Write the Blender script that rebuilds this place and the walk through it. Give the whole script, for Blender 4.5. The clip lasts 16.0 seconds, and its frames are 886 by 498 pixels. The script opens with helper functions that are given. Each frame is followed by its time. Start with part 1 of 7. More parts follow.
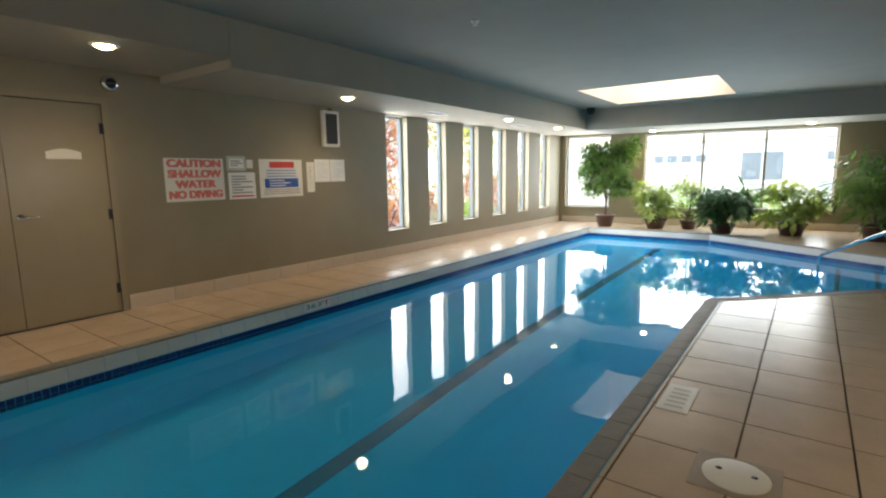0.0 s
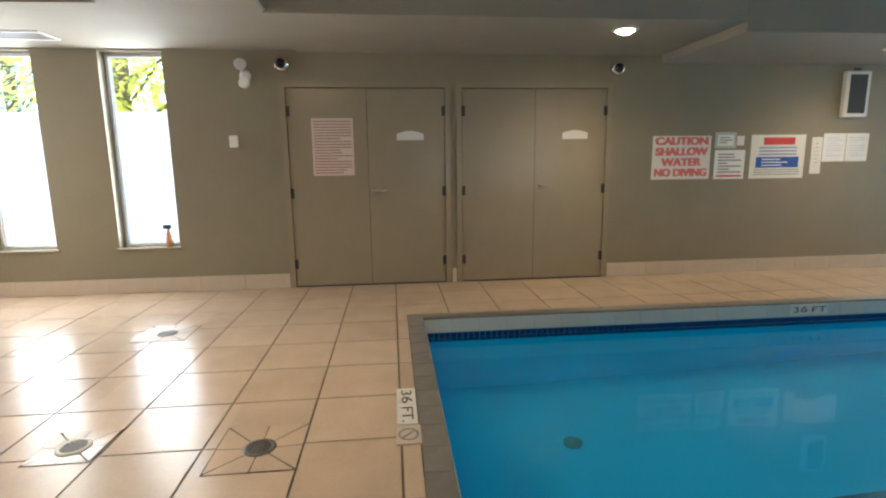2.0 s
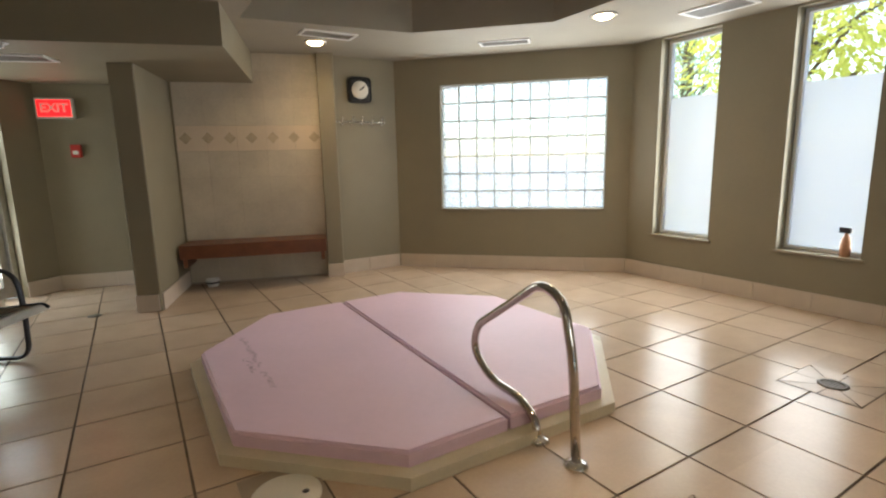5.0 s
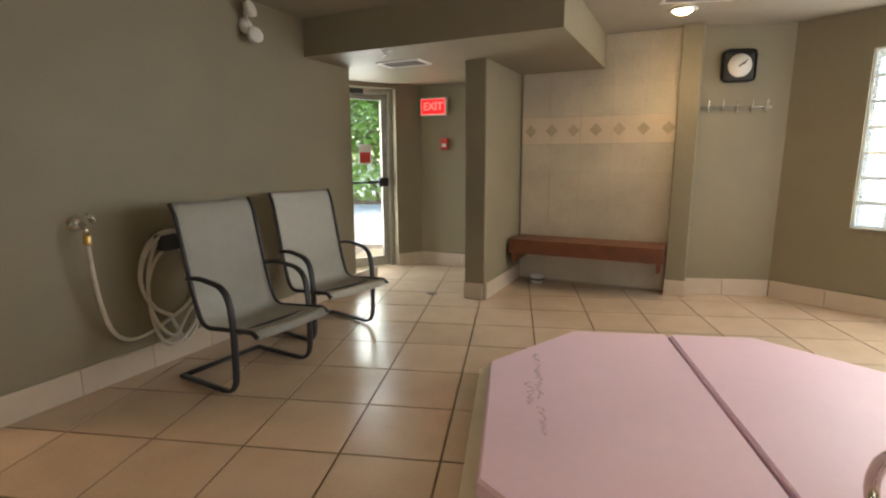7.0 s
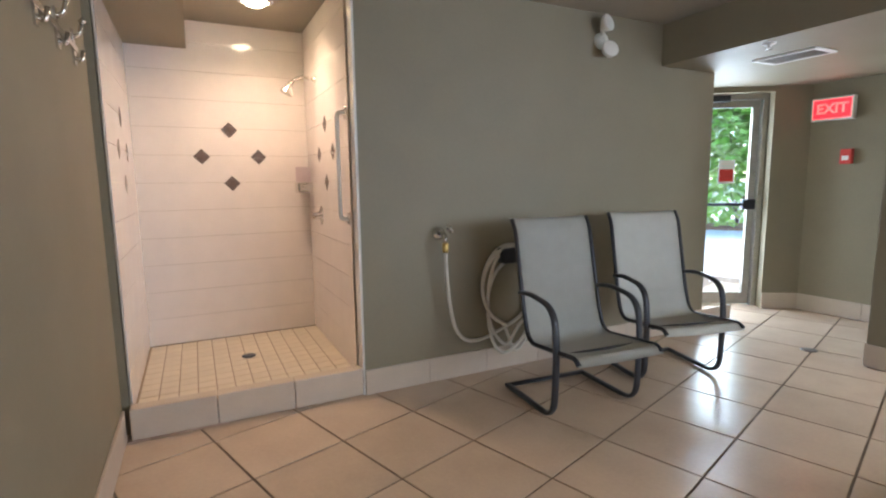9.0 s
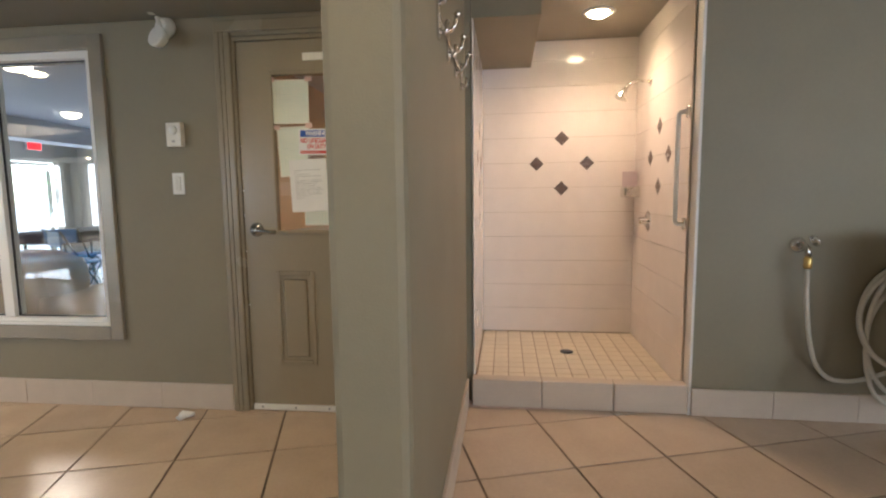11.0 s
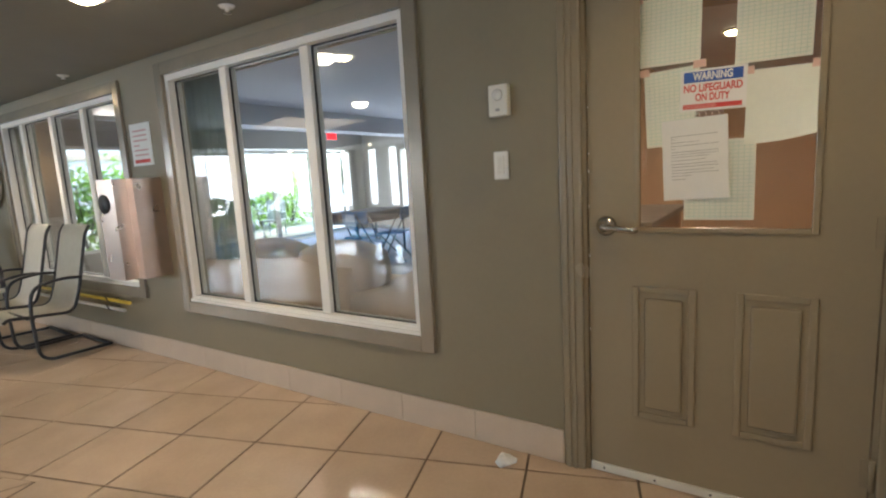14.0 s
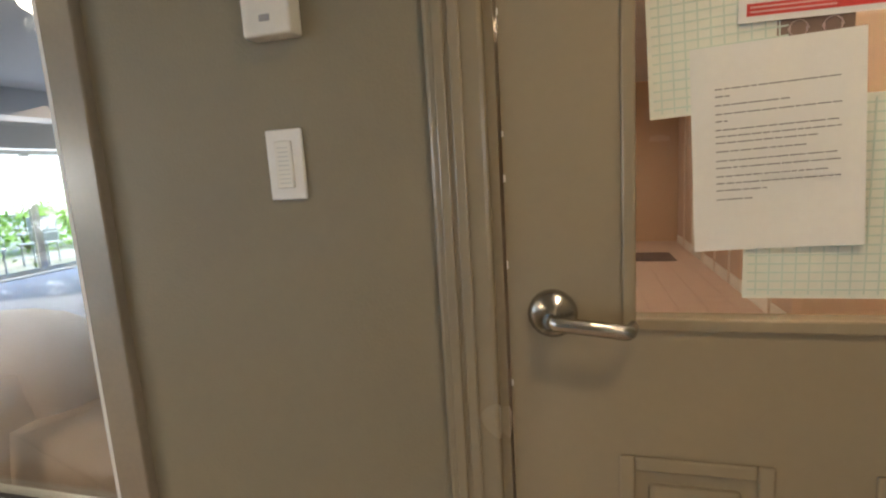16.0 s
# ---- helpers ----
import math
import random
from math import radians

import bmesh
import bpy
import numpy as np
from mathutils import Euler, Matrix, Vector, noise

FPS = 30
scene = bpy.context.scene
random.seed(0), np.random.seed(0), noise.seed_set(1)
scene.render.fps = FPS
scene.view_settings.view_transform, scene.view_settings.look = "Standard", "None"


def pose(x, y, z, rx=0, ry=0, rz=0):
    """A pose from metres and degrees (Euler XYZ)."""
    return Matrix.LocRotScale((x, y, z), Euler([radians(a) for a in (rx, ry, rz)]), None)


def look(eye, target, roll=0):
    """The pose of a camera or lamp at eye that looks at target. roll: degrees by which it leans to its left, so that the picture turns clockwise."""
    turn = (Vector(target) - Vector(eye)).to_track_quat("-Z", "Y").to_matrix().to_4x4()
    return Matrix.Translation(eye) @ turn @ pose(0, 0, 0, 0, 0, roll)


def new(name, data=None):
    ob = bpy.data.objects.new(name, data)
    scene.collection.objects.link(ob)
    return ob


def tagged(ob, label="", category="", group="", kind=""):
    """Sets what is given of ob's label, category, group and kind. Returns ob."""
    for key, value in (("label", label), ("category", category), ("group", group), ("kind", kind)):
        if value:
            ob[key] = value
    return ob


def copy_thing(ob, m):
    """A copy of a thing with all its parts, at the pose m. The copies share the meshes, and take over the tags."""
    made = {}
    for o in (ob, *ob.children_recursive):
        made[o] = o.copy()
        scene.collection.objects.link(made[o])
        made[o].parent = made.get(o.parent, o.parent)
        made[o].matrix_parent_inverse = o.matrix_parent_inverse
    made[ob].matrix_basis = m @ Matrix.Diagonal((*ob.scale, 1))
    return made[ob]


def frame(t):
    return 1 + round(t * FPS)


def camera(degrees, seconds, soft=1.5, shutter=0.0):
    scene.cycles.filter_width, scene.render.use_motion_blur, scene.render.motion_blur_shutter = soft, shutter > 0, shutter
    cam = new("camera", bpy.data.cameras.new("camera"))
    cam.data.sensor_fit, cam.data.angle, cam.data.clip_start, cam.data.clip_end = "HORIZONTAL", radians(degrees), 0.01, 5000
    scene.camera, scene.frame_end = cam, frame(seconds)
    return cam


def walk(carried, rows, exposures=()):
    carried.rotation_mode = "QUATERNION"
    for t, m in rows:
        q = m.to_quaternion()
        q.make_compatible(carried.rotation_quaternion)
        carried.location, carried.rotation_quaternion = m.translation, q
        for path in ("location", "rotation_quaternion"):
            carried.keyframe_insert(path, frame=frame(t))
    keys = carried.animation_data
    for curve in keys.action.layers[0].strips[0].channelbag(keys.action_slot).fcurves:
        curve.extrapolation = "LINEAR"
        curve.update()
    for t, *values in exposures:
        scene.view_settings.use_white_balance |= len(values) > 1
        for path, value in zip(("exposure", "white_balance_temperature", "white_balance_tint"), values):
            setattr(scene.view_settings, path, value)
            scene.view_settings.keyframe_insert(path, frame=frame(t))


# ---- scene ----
cam = camera(82.8, 16.0, soft=2.2)
SKY, SUN, LAMP, SHOWER, DAY = 0.55, 3.0, 26.0, 24.0, 13.0
EXPOSURES = [(0.0, 1.0, 6600, 8), (1.5, 1.45, 6100, 8), (2.5, 1.52, 6200, 8), (3.4, 1.05, 6300, 8), (4.0, 0.7, 6350, 9), (6.5, 0.83, 7150, 9), (7.0, 1.08, 7050, 10), (8.0, 1.40, 5700, 11),
             (10.5, 1.55, 5600, 8), (11.0, 1.4, 5800, 9), (11.5, 1.28, 6000, 11), (12.0, 1.12, 5650, 8), (13.0, 1.28, 5350, 7), (13.5, 1.28, 5650, 8), (14.5, 1.38, 5950, 10), (16.0, 1.46, 6150, 11)]
PATH = [
    (0, (0.047, 0.222, 1.353), (-1.119, 1.82, 1.056), -0.8),
    (0.5, (-0.001, 0.196, 1.305), (-1.473, 1.518, 1.01), -0.3),
    (1, (-0.061, 0.198, 1.261), (-1.792, 1.155, 0.963), -0.2),
    (1.5, (-0.096, 0.116, 1.308), (-1.98, 0.693, 0.965), -0.5),
    (2, (-0.197, 0.008, 1.286), (-2.16, 0.203, 0.952), -0.7),
    (2.5, (-0.368, -0.062, 1.264), (-2.33, -0.265, 0.934), -0.6),
    (3, (-0.523, -0.112, 1.267), (-2.397, -0.727, 0.936), -0.4),
    (3.5, (-0.621, -0.26, 1.26), (-2.351, -1.209, 0.932), -0.9),
    (4, (-0.727, -0.414, 1.267), (-2.269, -1.64, 0.922), -1.5),
    (4.2, (-0.773, -0.458, 1.267), (-2.224, -1.791, 0.922), -1.4),
    (6.5, (-1.315, -1.114, 1.302), (-1.383, -3.082, 0.953), -0.9),
    (7, (-1.354, -1.225, 1.295), (-1.076, -3.173, 0.937), -0.3),
    (7.5, (-1.324, -1.345, 1.279), (-0.714, -3.216, 0.923), -0.9),
    (8, (-1.272, -1.426, 1.279), (-0.320, -3.151, 0.935), -1.9),
    (8.2, (-1.273, -1.465, 1.280), (-0.191, -3.114, 0.951), -1.8),
    (10.3, (-1.272, -1.412, 1.246), (0.53, -2.246, 1.042), 0.0),
    (10.5, (-1.288, -1.428, 1.248), (0.577, -2.118, 1.044), -0.2),
    (11, (-1.244, -1.278, 1.239), (0.709, -1.651, 1.025), -0.7),
    (11.5, (-1.174, -1.101, 1.278), (0.808, -1.158, 1.017), -1.2),
    (12, (-1.073, -1.018, 1.259), (0.892, -0.749, 0.997), -1.6),
    (12.5, (-0.931, -0.986, 1.286), (0.983, -0.485, 0.999), -1.6),
    (13, (-0.797, -0.906, 1.288), (1.087, -0.305, 0.990), -1.6),
    (13.5, (-0.599, -0.770, 1.271), (1.287, -0.173, 0.974), -2.5),
    (14, (-0.354, -0.691, 1.292), (1.550, -0.154, 1.002), -3.2),
    (14.5, (-0.035, -0.695, 1.292), (1.890, -0.240, 0.996), -2.9),
    (15, (0.279, -0.613, 1.305), (2.239, -0.376, 0.986), -3.7),
    (15.5, (0.611, -0.608, 1.286), (2.587, -0.492, 0.997), -4.3),
    (16, (0.953, -0.590, 1.293), (2.929, -0.647, 0.987), -3.5),
]
walk(cam, [(t, look(eye, target, roll)) for t, eye, target, roll in PATH], EXPOSURES)

# ---- world, sun, exposure ----
world = bpy.data.worlds.new("world")
scene.world = world
world.use_nodes = True
_wn = world.node_tree
_sky = _wn.nodes.new("ShaderNodeTexSky")
_sky.sky_type, _sky.sun_disc = "NISHITA", False
_sky.sun_elevation, _sky.sun_rotation = radians(59), radians(144)
_wn.links.new(_sky.outputs[0], _wn.nodes["Background"].inputs[0])
_wn.nodes["Background"].inputs[1].default_value = SKY

sun = new("sun", bpy.data.lights.new("sun", "SUN"))
sun.data.energy, sun.data.angle, sun.data.color = SUN, radians(30), (1.0, 0.93, 0.84)
sun.matrix_world = look((0, 0, 30), (-7.0, 9.7, 10))


# ---- materials ----
def mat(name, color, rough=0.6, metal=0.0, scale=6.0, vary=0.12, bump=0.0, bump_scale=120.0, spec=0.5, stain=0.0,
        coords="Object", piece=0.0, rvar=0.05):
    """A surface with variation at two scales; piece: how much each separate piece differs in tone."""
    m = bpy.data.materials.new(name)
    m.use_nodes = True
    t = m.node_tree
    b = t.nodes["Principled BSDF"]
    b.inputs["Metallic"].default_value = metal
    b.inputs["Specular IOR Level"].default_value = spec
    tc = t.nodes.new("ShaderNodeTexCoord")
    n1 = t.nodes.new("ShaderNodeTexNoise")
    n1.inputs["Scale"].default_value, n1.inputs["Detail"].default_value = scale, 5
    n2 = t.nodes.new("ShaderNodeTexNoise")
    n2.inputs["Scale"].default_value, n2.inputs["Detail"].default_value = scale * 14, 3
    where = coords if coords != "World" else "Object"
    t.links.new(tc.outputs[where], n1.inputs["Vector"])
    t.links.new(tc.outputs[where], n2.inputs["Vector"])
    if coords == "World":
        geo = t.nodes.new("ShaderNodeNewGeometry")
        t.links.new(geo.outputs["Position"], n1.inputs["Vector"])
        t.links.new(geo.outputs["Position"], n2.inputs["Vector"])
    add = t.nodes.new("ShaderNodeMath")
    add.operation = "MULTIPLY_ADD"
    add.inputs[1].default_value = 0.45
    t.links.new(n2.outputs["Fac"], add.inputs[0])
    t.links.new(n1.outputs["Fac"], add.inputs[2])
    last = add.outputs[0]
    if piece:
        info = t.nodes.new("ShaderNodeObjectInfo")
        pm = t.nodes.new("ShaderNodeMath")
        pm.operation = "MULTIPLY_ADD"
        pm.inputs[1].default_value = piece
        t.links.new(info.outputs["Random"], pm.inputs[0])
        t.links.new(last, pm.inputs[2])
        last = pm.outputs[0]
    mr = t.nodes.new("ShaderNodeMapRange")
    mr.inputs["From Min"].default_value, mr.inputs["From Max"].default_value = 0.4, 1.05 + piece
    mr.inputs["To Min"].default_value, mr.inputs["To Max"].default_value = 1 - vary, 1 + vary
    t.links.new(last, mr.inputs["Value"])
    mix = t.nodes.new("ShaderNodeVectorMath")
    mix.operation = "SCALE"
    mix.inputs[0].default_value = color[:3]
    t.links.new(mr.outputs[0], mix.inputs["Scale"])
    out = mix.outputs[0]
    if stain:
        n3 = t.nodes.new("ShaderNodeTexNoise")
        n3.inputs["Scale"].default_value, n3.inputs["Detail"].default_value = 1.7, 8
        t.links.new(tc.outputs[where], n3.inputs["Vector"])
        if coords == "World":
            t.links.new(geo.outputs["Position"], n3.inputs["Vector"])
        r3 = t.nodes.new("ShaderNodeMapRange")
        r3.inputs["From Min"].default_value, r3.inputs["From Max"].default_value = 0.55, 0.75
        r3.inputs["To Min"].default_value, r3.inputs["To Max"].default_value = 0.0, stain
        t.links.new(n3.outputs["Fac"], r3.inputs["Value"])
        mx = t.nodes.new("ShaderNodeMix")
        mx.data_type = "RGBA"
        mx.inputs["B"].default_value = (color[0] * 0.55, color[1] * 0.5, color[2] * 0.42, 1)
        t.links.new(r3.outputs[0], mx.inputs["Factor"])
        t.links.new(out, mx.inputs["A"])
        out = mx.outputs["Result"]
    t.links.new(out, b.inputs["Base Color"])
    b.inputs["Roughness"].default_value = rough
    if rvar:
        nr_ = t.nodes.new("ShaderNodeTexNoise")
        nr_.inputs["Scale"].default_value, nr_.inputs["Detail"].default_value = scale * 0.8, 0
        t.links.new(tc.outputs[where], nr_.inputs["Vector"])
        rr = t.nodes.new("ShaderNodeMath")
        rr.operation = "MULTIPLY_ADD"
        rr.inputs[1].default_value, rr.inputs[2].default_value = rvar * 2, rough - rvar
        t.links.new(nr_.outputs["Fac"], rr.inputs[0])
        t.links.new(rr.outputs[0], b.inputs["Roughness"])
    if bump:
        n4 = t.nodes.new("ShaderNodeTexNoise")
        n4.inputs["Scale"].default_value, n4.inputs["Detail"].default_value = bump_scale, 4
        t.links.new(tc.outputs[where], n4.inputs["Vector"])
        bm_ = t.nodes.new("ShaderNodeBump")
        bm_.inputs["Strength"].default_value, bm_.inputs["Distance"].default_value = bump, 0.004
        t.links.new(n4.outputs["Fac"], bm_.inputs["Height"])
        t.links.new(bm_.outputs[0], b.inputs["Normal"])
    return m


def glow(name, color, strength):
    m = bpy.data.materials.new(name)
    m.use_nodes = True
    b = m.node_tree.nodes["Principled BSDF"]
    b.inputs["Base Color"].default_value = (*color, 1)
    b.inputs["Emission Color"].default_value = (*color, 1)
    b.inputs["Emission Strength"].default_value = strength
    return m


def clear(name, tint, gloss_rough=0.0, ior=1.45, ripple=0.0, frost=0.0, boost=1.0, bend=False, mottle=0.0):
    """Glass or water: see-through, with Fresnel gloss."""
    m = bpy.data.materials.new(name)
    m.use_nodes = True
    t = m.node_tree
    t.nodes.remove(t.nodes["Principled BSDF"])
    tr = t.nodes.new("ShaderNodeBsdfRefraction" if bend else "ShaderNodeBsdfTransparent")
    if bend:
        tr.inputs["IOR"].default_value, tr.inputs["Roughness"].default_value = ior, 0.0
    tr.inputs[0].default_value = (*tint, 1)
    base = tr.outputs[0]
    if bend:  # light scattered back by the body of water
        body = t.nodes.new("ShaderNodeBsdfDiffuse")
        body.inputs[0].default_value = (0.002, 0.31, 0.60, 1)
        mb = t.nodes.new("ShaderNodeMixShader")
        mb.inputs[0].default_value = 0.42
        t.links.new(base, mb.inputs[1])
        t.links.new(body.outputs[0], mb.inputs[2])
        base = mb.outputs[0]
    if frost:
        tl = t.nodes.new("ShaderNodeBsdfTranslucent")
        tl.inputs[0].default_value = (0.95, 0.93, 0.90, 1)
        df = t.nodes.new("ShaderNodeBsdfDiffuse")
        df.inputs[0].default_value = (0.8, 0.82, 0.82, 1)
        m0 = t.nodes.new("ShaderNodeMixShader")
        m0.inputs[0].default_value = 0.25
        t.links.new(tl.outputs[0], m0.inputs[1])
        t.links.new(df.outputs[0], m0.inputs[2])
        m1 = t.nodes.new("ShaderNodeMixShader")
        m1.inputs[0].default_value = frost
        if mottle:  # the wavy inner faces scatter unevenly
            nm = t.nodes.new("ShaderNodeTexNoise")
            nm.inputs["Scale"].default_value, nm.inputs["Detail"].default_value, nm.inputs["Distortion"].default_value = 26, 3, 1.2
            geo_m = t.nodes.new("ShaderNodeNewGeometry")
            t.links.new(geo_m.outputs["Position"], nm.inputs["Vector"])
            rm = t.nodes.new("ShaderNodeMapRange")
            rm.inputs["From Min"].default_value, rm.inputs["From Max"].default_value = 0.35, 0.65
            rm.inputs["To Min"].default_value, rm.inputs["To Max"].default_value = frost * (1 - mottle), min(1.0, frost * (1 + mottle * 0.6))
            t.links.new(nm.outputs["Fac"], rm.inputs["Value"])
            t.links.new(rm.outputs[0], m1.inputs[0])
        t.links.new(base, m1.inputs[1])
        t.links.new(m0.outputs[0], m1.inputs[2])
        base = m1.outputs[0]
    gl = t.nodes.new("ShaderNodeBsdfGlossy")
    gl.inputs["Roughness"].default_value = gloss_rough
    lw = t.nodes.new("ShaderNodeLayerWeight")
    lw.inputs[0].default_value = 0.5
    pw = t.nodes.new("ShaderNodeMath")
    pw.operation = "POWER"
    pw.inputs[1].default_value = 5.0
    t.links.new(lw.outputs["Facing"], pw.inputs[0])
    f0 = ((ior - 1) / (ior + 1)) ** 2 * boost
    fr = t.nodes.new("ShaderNodeMath")
    fr.operation = "MULTIPLY_ADD"
    fr.inputs[1].default_value, fr.inputs[2].default_value = 1 - f0, f0
    t.links.new(pw.outputs[0], fr.inputs[0])
    mx = t.nodes.new("ShaderNodeMixShader")
    t.links.new(fr.outputs[0], mx.inputs[0])
    t.links.new(base, mx.inputs[1])
    t.links.new(gl.outputs[0], mx.inputs[2])
    t.links.new(mx.outputs[0], t.nodes["Material Output"].inputs[0])
    if ripple:
        tc = t.nodes.new("ShaderNodeTexCoord")
        n = t.nodes.new("ShaderNodeTexNoise")
        n.inputs["Scale"].default_value, n.inputs["Detail"].default_value = 2.2, 2
        t.links.new(tc.outputs["Object"], n.inputs["Vector"])
        bp = t.nodes.new("ShaderNodeBump")
        bp.inputs["Strength"].default_value, bp.inputs["Distance"].default_value = ripple, 0.02
        t.links.new(n.outputs["Fac"], bp.inputs["Height"])
        t.links.new(bp.outputs[0], gl.inputs["Normal"])
        if bend:
            t.links.new(bp.outputs[0], tr.inputs["Normal"])
    return m


WALL = mat("wall_paint", (0.245, 0.212, 0.143), 0.55, scale=3, vary=0.06, bump=0.25, bump_scale=160)
# ceiling paint made lighter and warmer, with the downlights' glow put into the colour
SOFF_LIT = mat("lamplit_paint", (0.34, 0.305, 0.24), 0.75, scale=3, vary=0.05, bump=0.3, bump_scale=140)
CEIL = mat("ceiling_paint", (0.265, 0.26, 0.225), 0.8, scale=3, vary=0.05, bump=0.3, bump_scale=140)
DOORP = mat("door_paint", (0.31, 0.26, 0.18), 0.22, scale=4, vary=0.05, bump=0.05, bump_scale=40, rvar=0.0)
TRIMP = mat("trim_paint", (0.28, 0.238, 0.165), 0.25, scale=5, vary=0.08, bump=0.1, bump_scale=30)
TILE = mat("floor_tile", (0.56, 0.435, 0.325), 0.24, scale=4, vary=0.15, piece=0.3, coords="World", rvar=0.0)
GROUT = mat("grout", (0.155, 0.115, 0.083), 0.9, scale=5, vary=0.5, bump=0.4, stain=0.6)
BASE = mat("base_tile", (0.56, 0.47, 0.38), 0.4, scale=7, vary=0.10, bump=0.1, piece=0.3)
COPE = mat("coping_tile", (0.20, 0.185, 0.165), 0.55, scale=9, vary=0.25, bump=0.3, piece=0.3)
COPEW = mat("coping_face", (0.62, 0.60, 0.56), 0.35, scale=8, vary=0.12, bump=0.1, piece=0.3)
MOSAIC = mat("waterline_mosaic", (0.012, 0.035, 0.16), 0.2, scale=20, vary=0.5, piece=0.6)
POOLP = mat("pool_plaster", (0.015, 0.50, 0.84), 0.6, scale=2, vary=0.06, bump=0.1)
LANE = mat("lane_tile", (0.01, 0.03, 0.06), 0.4, scale=9, vary=0.2)
WATER = clear("water", (0.80, 0.97, 1.0), 0.0, 1.33, ripple=0.10, bend=True)
GLASS = clear("glass", (0.95, 0.97, 0.96), 0.0, 1.5, boost=2.6)
GLASS2 = clear("double_glazing", (0.92, 0.94, 0.93), 0.0, 1.5, boost=2.9)
FROST = clear("frosted_glass", (0.95, 0.97, 0.96), 0.2, 1.5, frost=0.85)
BLOCKG = clear("block_glass", (0.92, 0.95, 0.95), 0.05, 1.5, frost=0.6, mottle=0.7)
WHITE = mat("white_paint", (0.78, 0.77, 0.74), 0.45, scale=6, vary=0.06)
PLASTIC = mat("white_plastic", (0.74, 0.72, 0.66), 0.35, scale=6, vary=0.05)
PAPER = mat("paper", (0.80, 0.80, 0.78), 0.7, scale=6, vary=0.05)
PINKP = mat("beige_notice", (0.70, 0.55, 0.48), 0.7, scale=6, vary=0.05)
INK = mat("ink", (0.05, 0.05, 0.05), 0.7)
INKG = mat("grey_ink", (0.30, 0.30, 0.30), 0.7)
RED = mat("red_ink", (0.62, 0.06, 0.05), 0.6)
BLUE = mat("blue_ink", (0.03, 0.10, 0.42), 0.6)
CHROME = mat("chrome", (0.72, 0.70, 0.66), 0.14, 1.0, scale=20, vary=0.08)
SATIN = mat("satin_chrome", (0.48, 0.47, 0.45), 0.24, 1.0, scale=20, vary=0.06)
STEEL = mat("brushed_steel", (0.62, 0.49, 0.41), 0.30, 1.0, scale=12, vary=0.05)
DARK = mat("dark_metal", (0.035, 0.036, 0.042), 0.4, 0.4, scale=10, vary=0.2)
BLACK = mat("black_plastic", (0.015, 0.015, 0.016), 0.45)
SLING = mat("sling_fabric", (0.56, 0.56, 0.52), 0.75, scale=14, vary=0.05, bump=0.15, bump_scale=500)
PINK = mat("pink_foam_cover", (0.72, 0.53, 0.64), 0.55, scale=2, vary=0.06, bump=0.15, bump_scale=25)
CREAM = mat("cream_fibreglass", (0.62, 0.56, 0.42), 0.3, scale=5, vary=0.1)
WOOD = mat("red_brown_wood", (0.16, 0.055, 0.025), 0.35, scale=8, vary=0.3, bump=0.1)
STONE = mat("stone_wall_tile", (0.54, 0.48, 0.38), 0.42, scale=3, vary=0.2, bump=0.05, piece=0.15, stain=0.25, coords="World")
BANDT = mat("band_tile", (0.64, 0.54, 0.42), 0.4, scale=4, vary=0.1, piece=0.2)
DIAM = mat("diamond_tile", (0.47, 0.38, 0.26), 0.4, scale=9, vary=0.25)
SHTILE = mat("shower_tile", (0.76, 0.70, 0.66), 0.12, scale=6, vary=0.05)
SHFLOOR = mat("shower_mosaic", (0.66, 0.58, 0.45), 0.35, scale=7, vary=0.12, piece=0.3)
SHDIA = mat("shower_diamond", (0.13, 0.10, 0.09), 0.25, scale=30, vary=0.35)
LAMPG = glow("lamp_glass", (1.0, 0.74, 0.40), 24.0)
REDG = glow("exit_red", (0.95, 0.008, 0.012), 1.3)
HOSE = mat("hose_vinyl", (0.62, 0.58, 0.50), 0.4, scale=9, vary=0.1)
BRASS = mat("brass", (0.6, 0.42, 0.15), 0.3, 1.0)


def foliage(name, color, rough=0.5, vary=0.35):
    """Leaves: a glossy front, and light that comes through from behind."""
    m = mat(name, color, rough, scale=9, vary=vary)
    t = m.node_tree
    b = t.nodes["Principled BSDF"]
    tl = t.nodes.new("ShaderNodeBsdfTranslucent")
    tl.inputs[0].default_value = (min(1, color[0] * 1.5), min(1, color[1] * 1.6), color[2] * 0.9, 1)
    mx = t.nodes.new("ShaderNodeMixShader")
    mx.inputs[0].default_value = 0.4
    t.links.new(b.outputs[0], mx.inputs[1])
    t.links.new(tl.outputs[0], mx.inputs[2])
    t.links.new(mx.outputs[0], t.nodes["Material Output"].inputs[0])
    return m


# ---- building helpers ----
def add_box(bm, lo, hi, m=None, bevel=0.0):
    x0, y0, z0 = lo
    x1, y1, z1 = hi
    vs = [bm.verts.new((x, y, z)) for z in (z0, z1) for y in (y0, y1) for x in (x0, x1)]
    fs = [bm.faces.new([vs[i] for i in f]) for f in
          ((0, 2, 3, 1), (4, 5, 7, 6), (0, 1, 5, 4), (2, 6, 7, 3), (0, 4, 6, 2), (1, 3, 7, 5))]
    if bevel:
        es = list({e for f in fs for e in f.edges})
        r = bmesh.ops.bevel(bm, geom=es, offset=bevel, segments=2, affect="EDGES", profile=0.5)
        vs = list({v for f in r["faces"] for v in f.verts} | {v for v in vs if v.is_valid})
    if m is not None:
        bmesh.ops.transform(bm, matrix=m, verts=[v for v in vs if v.is_valid])
    return bm


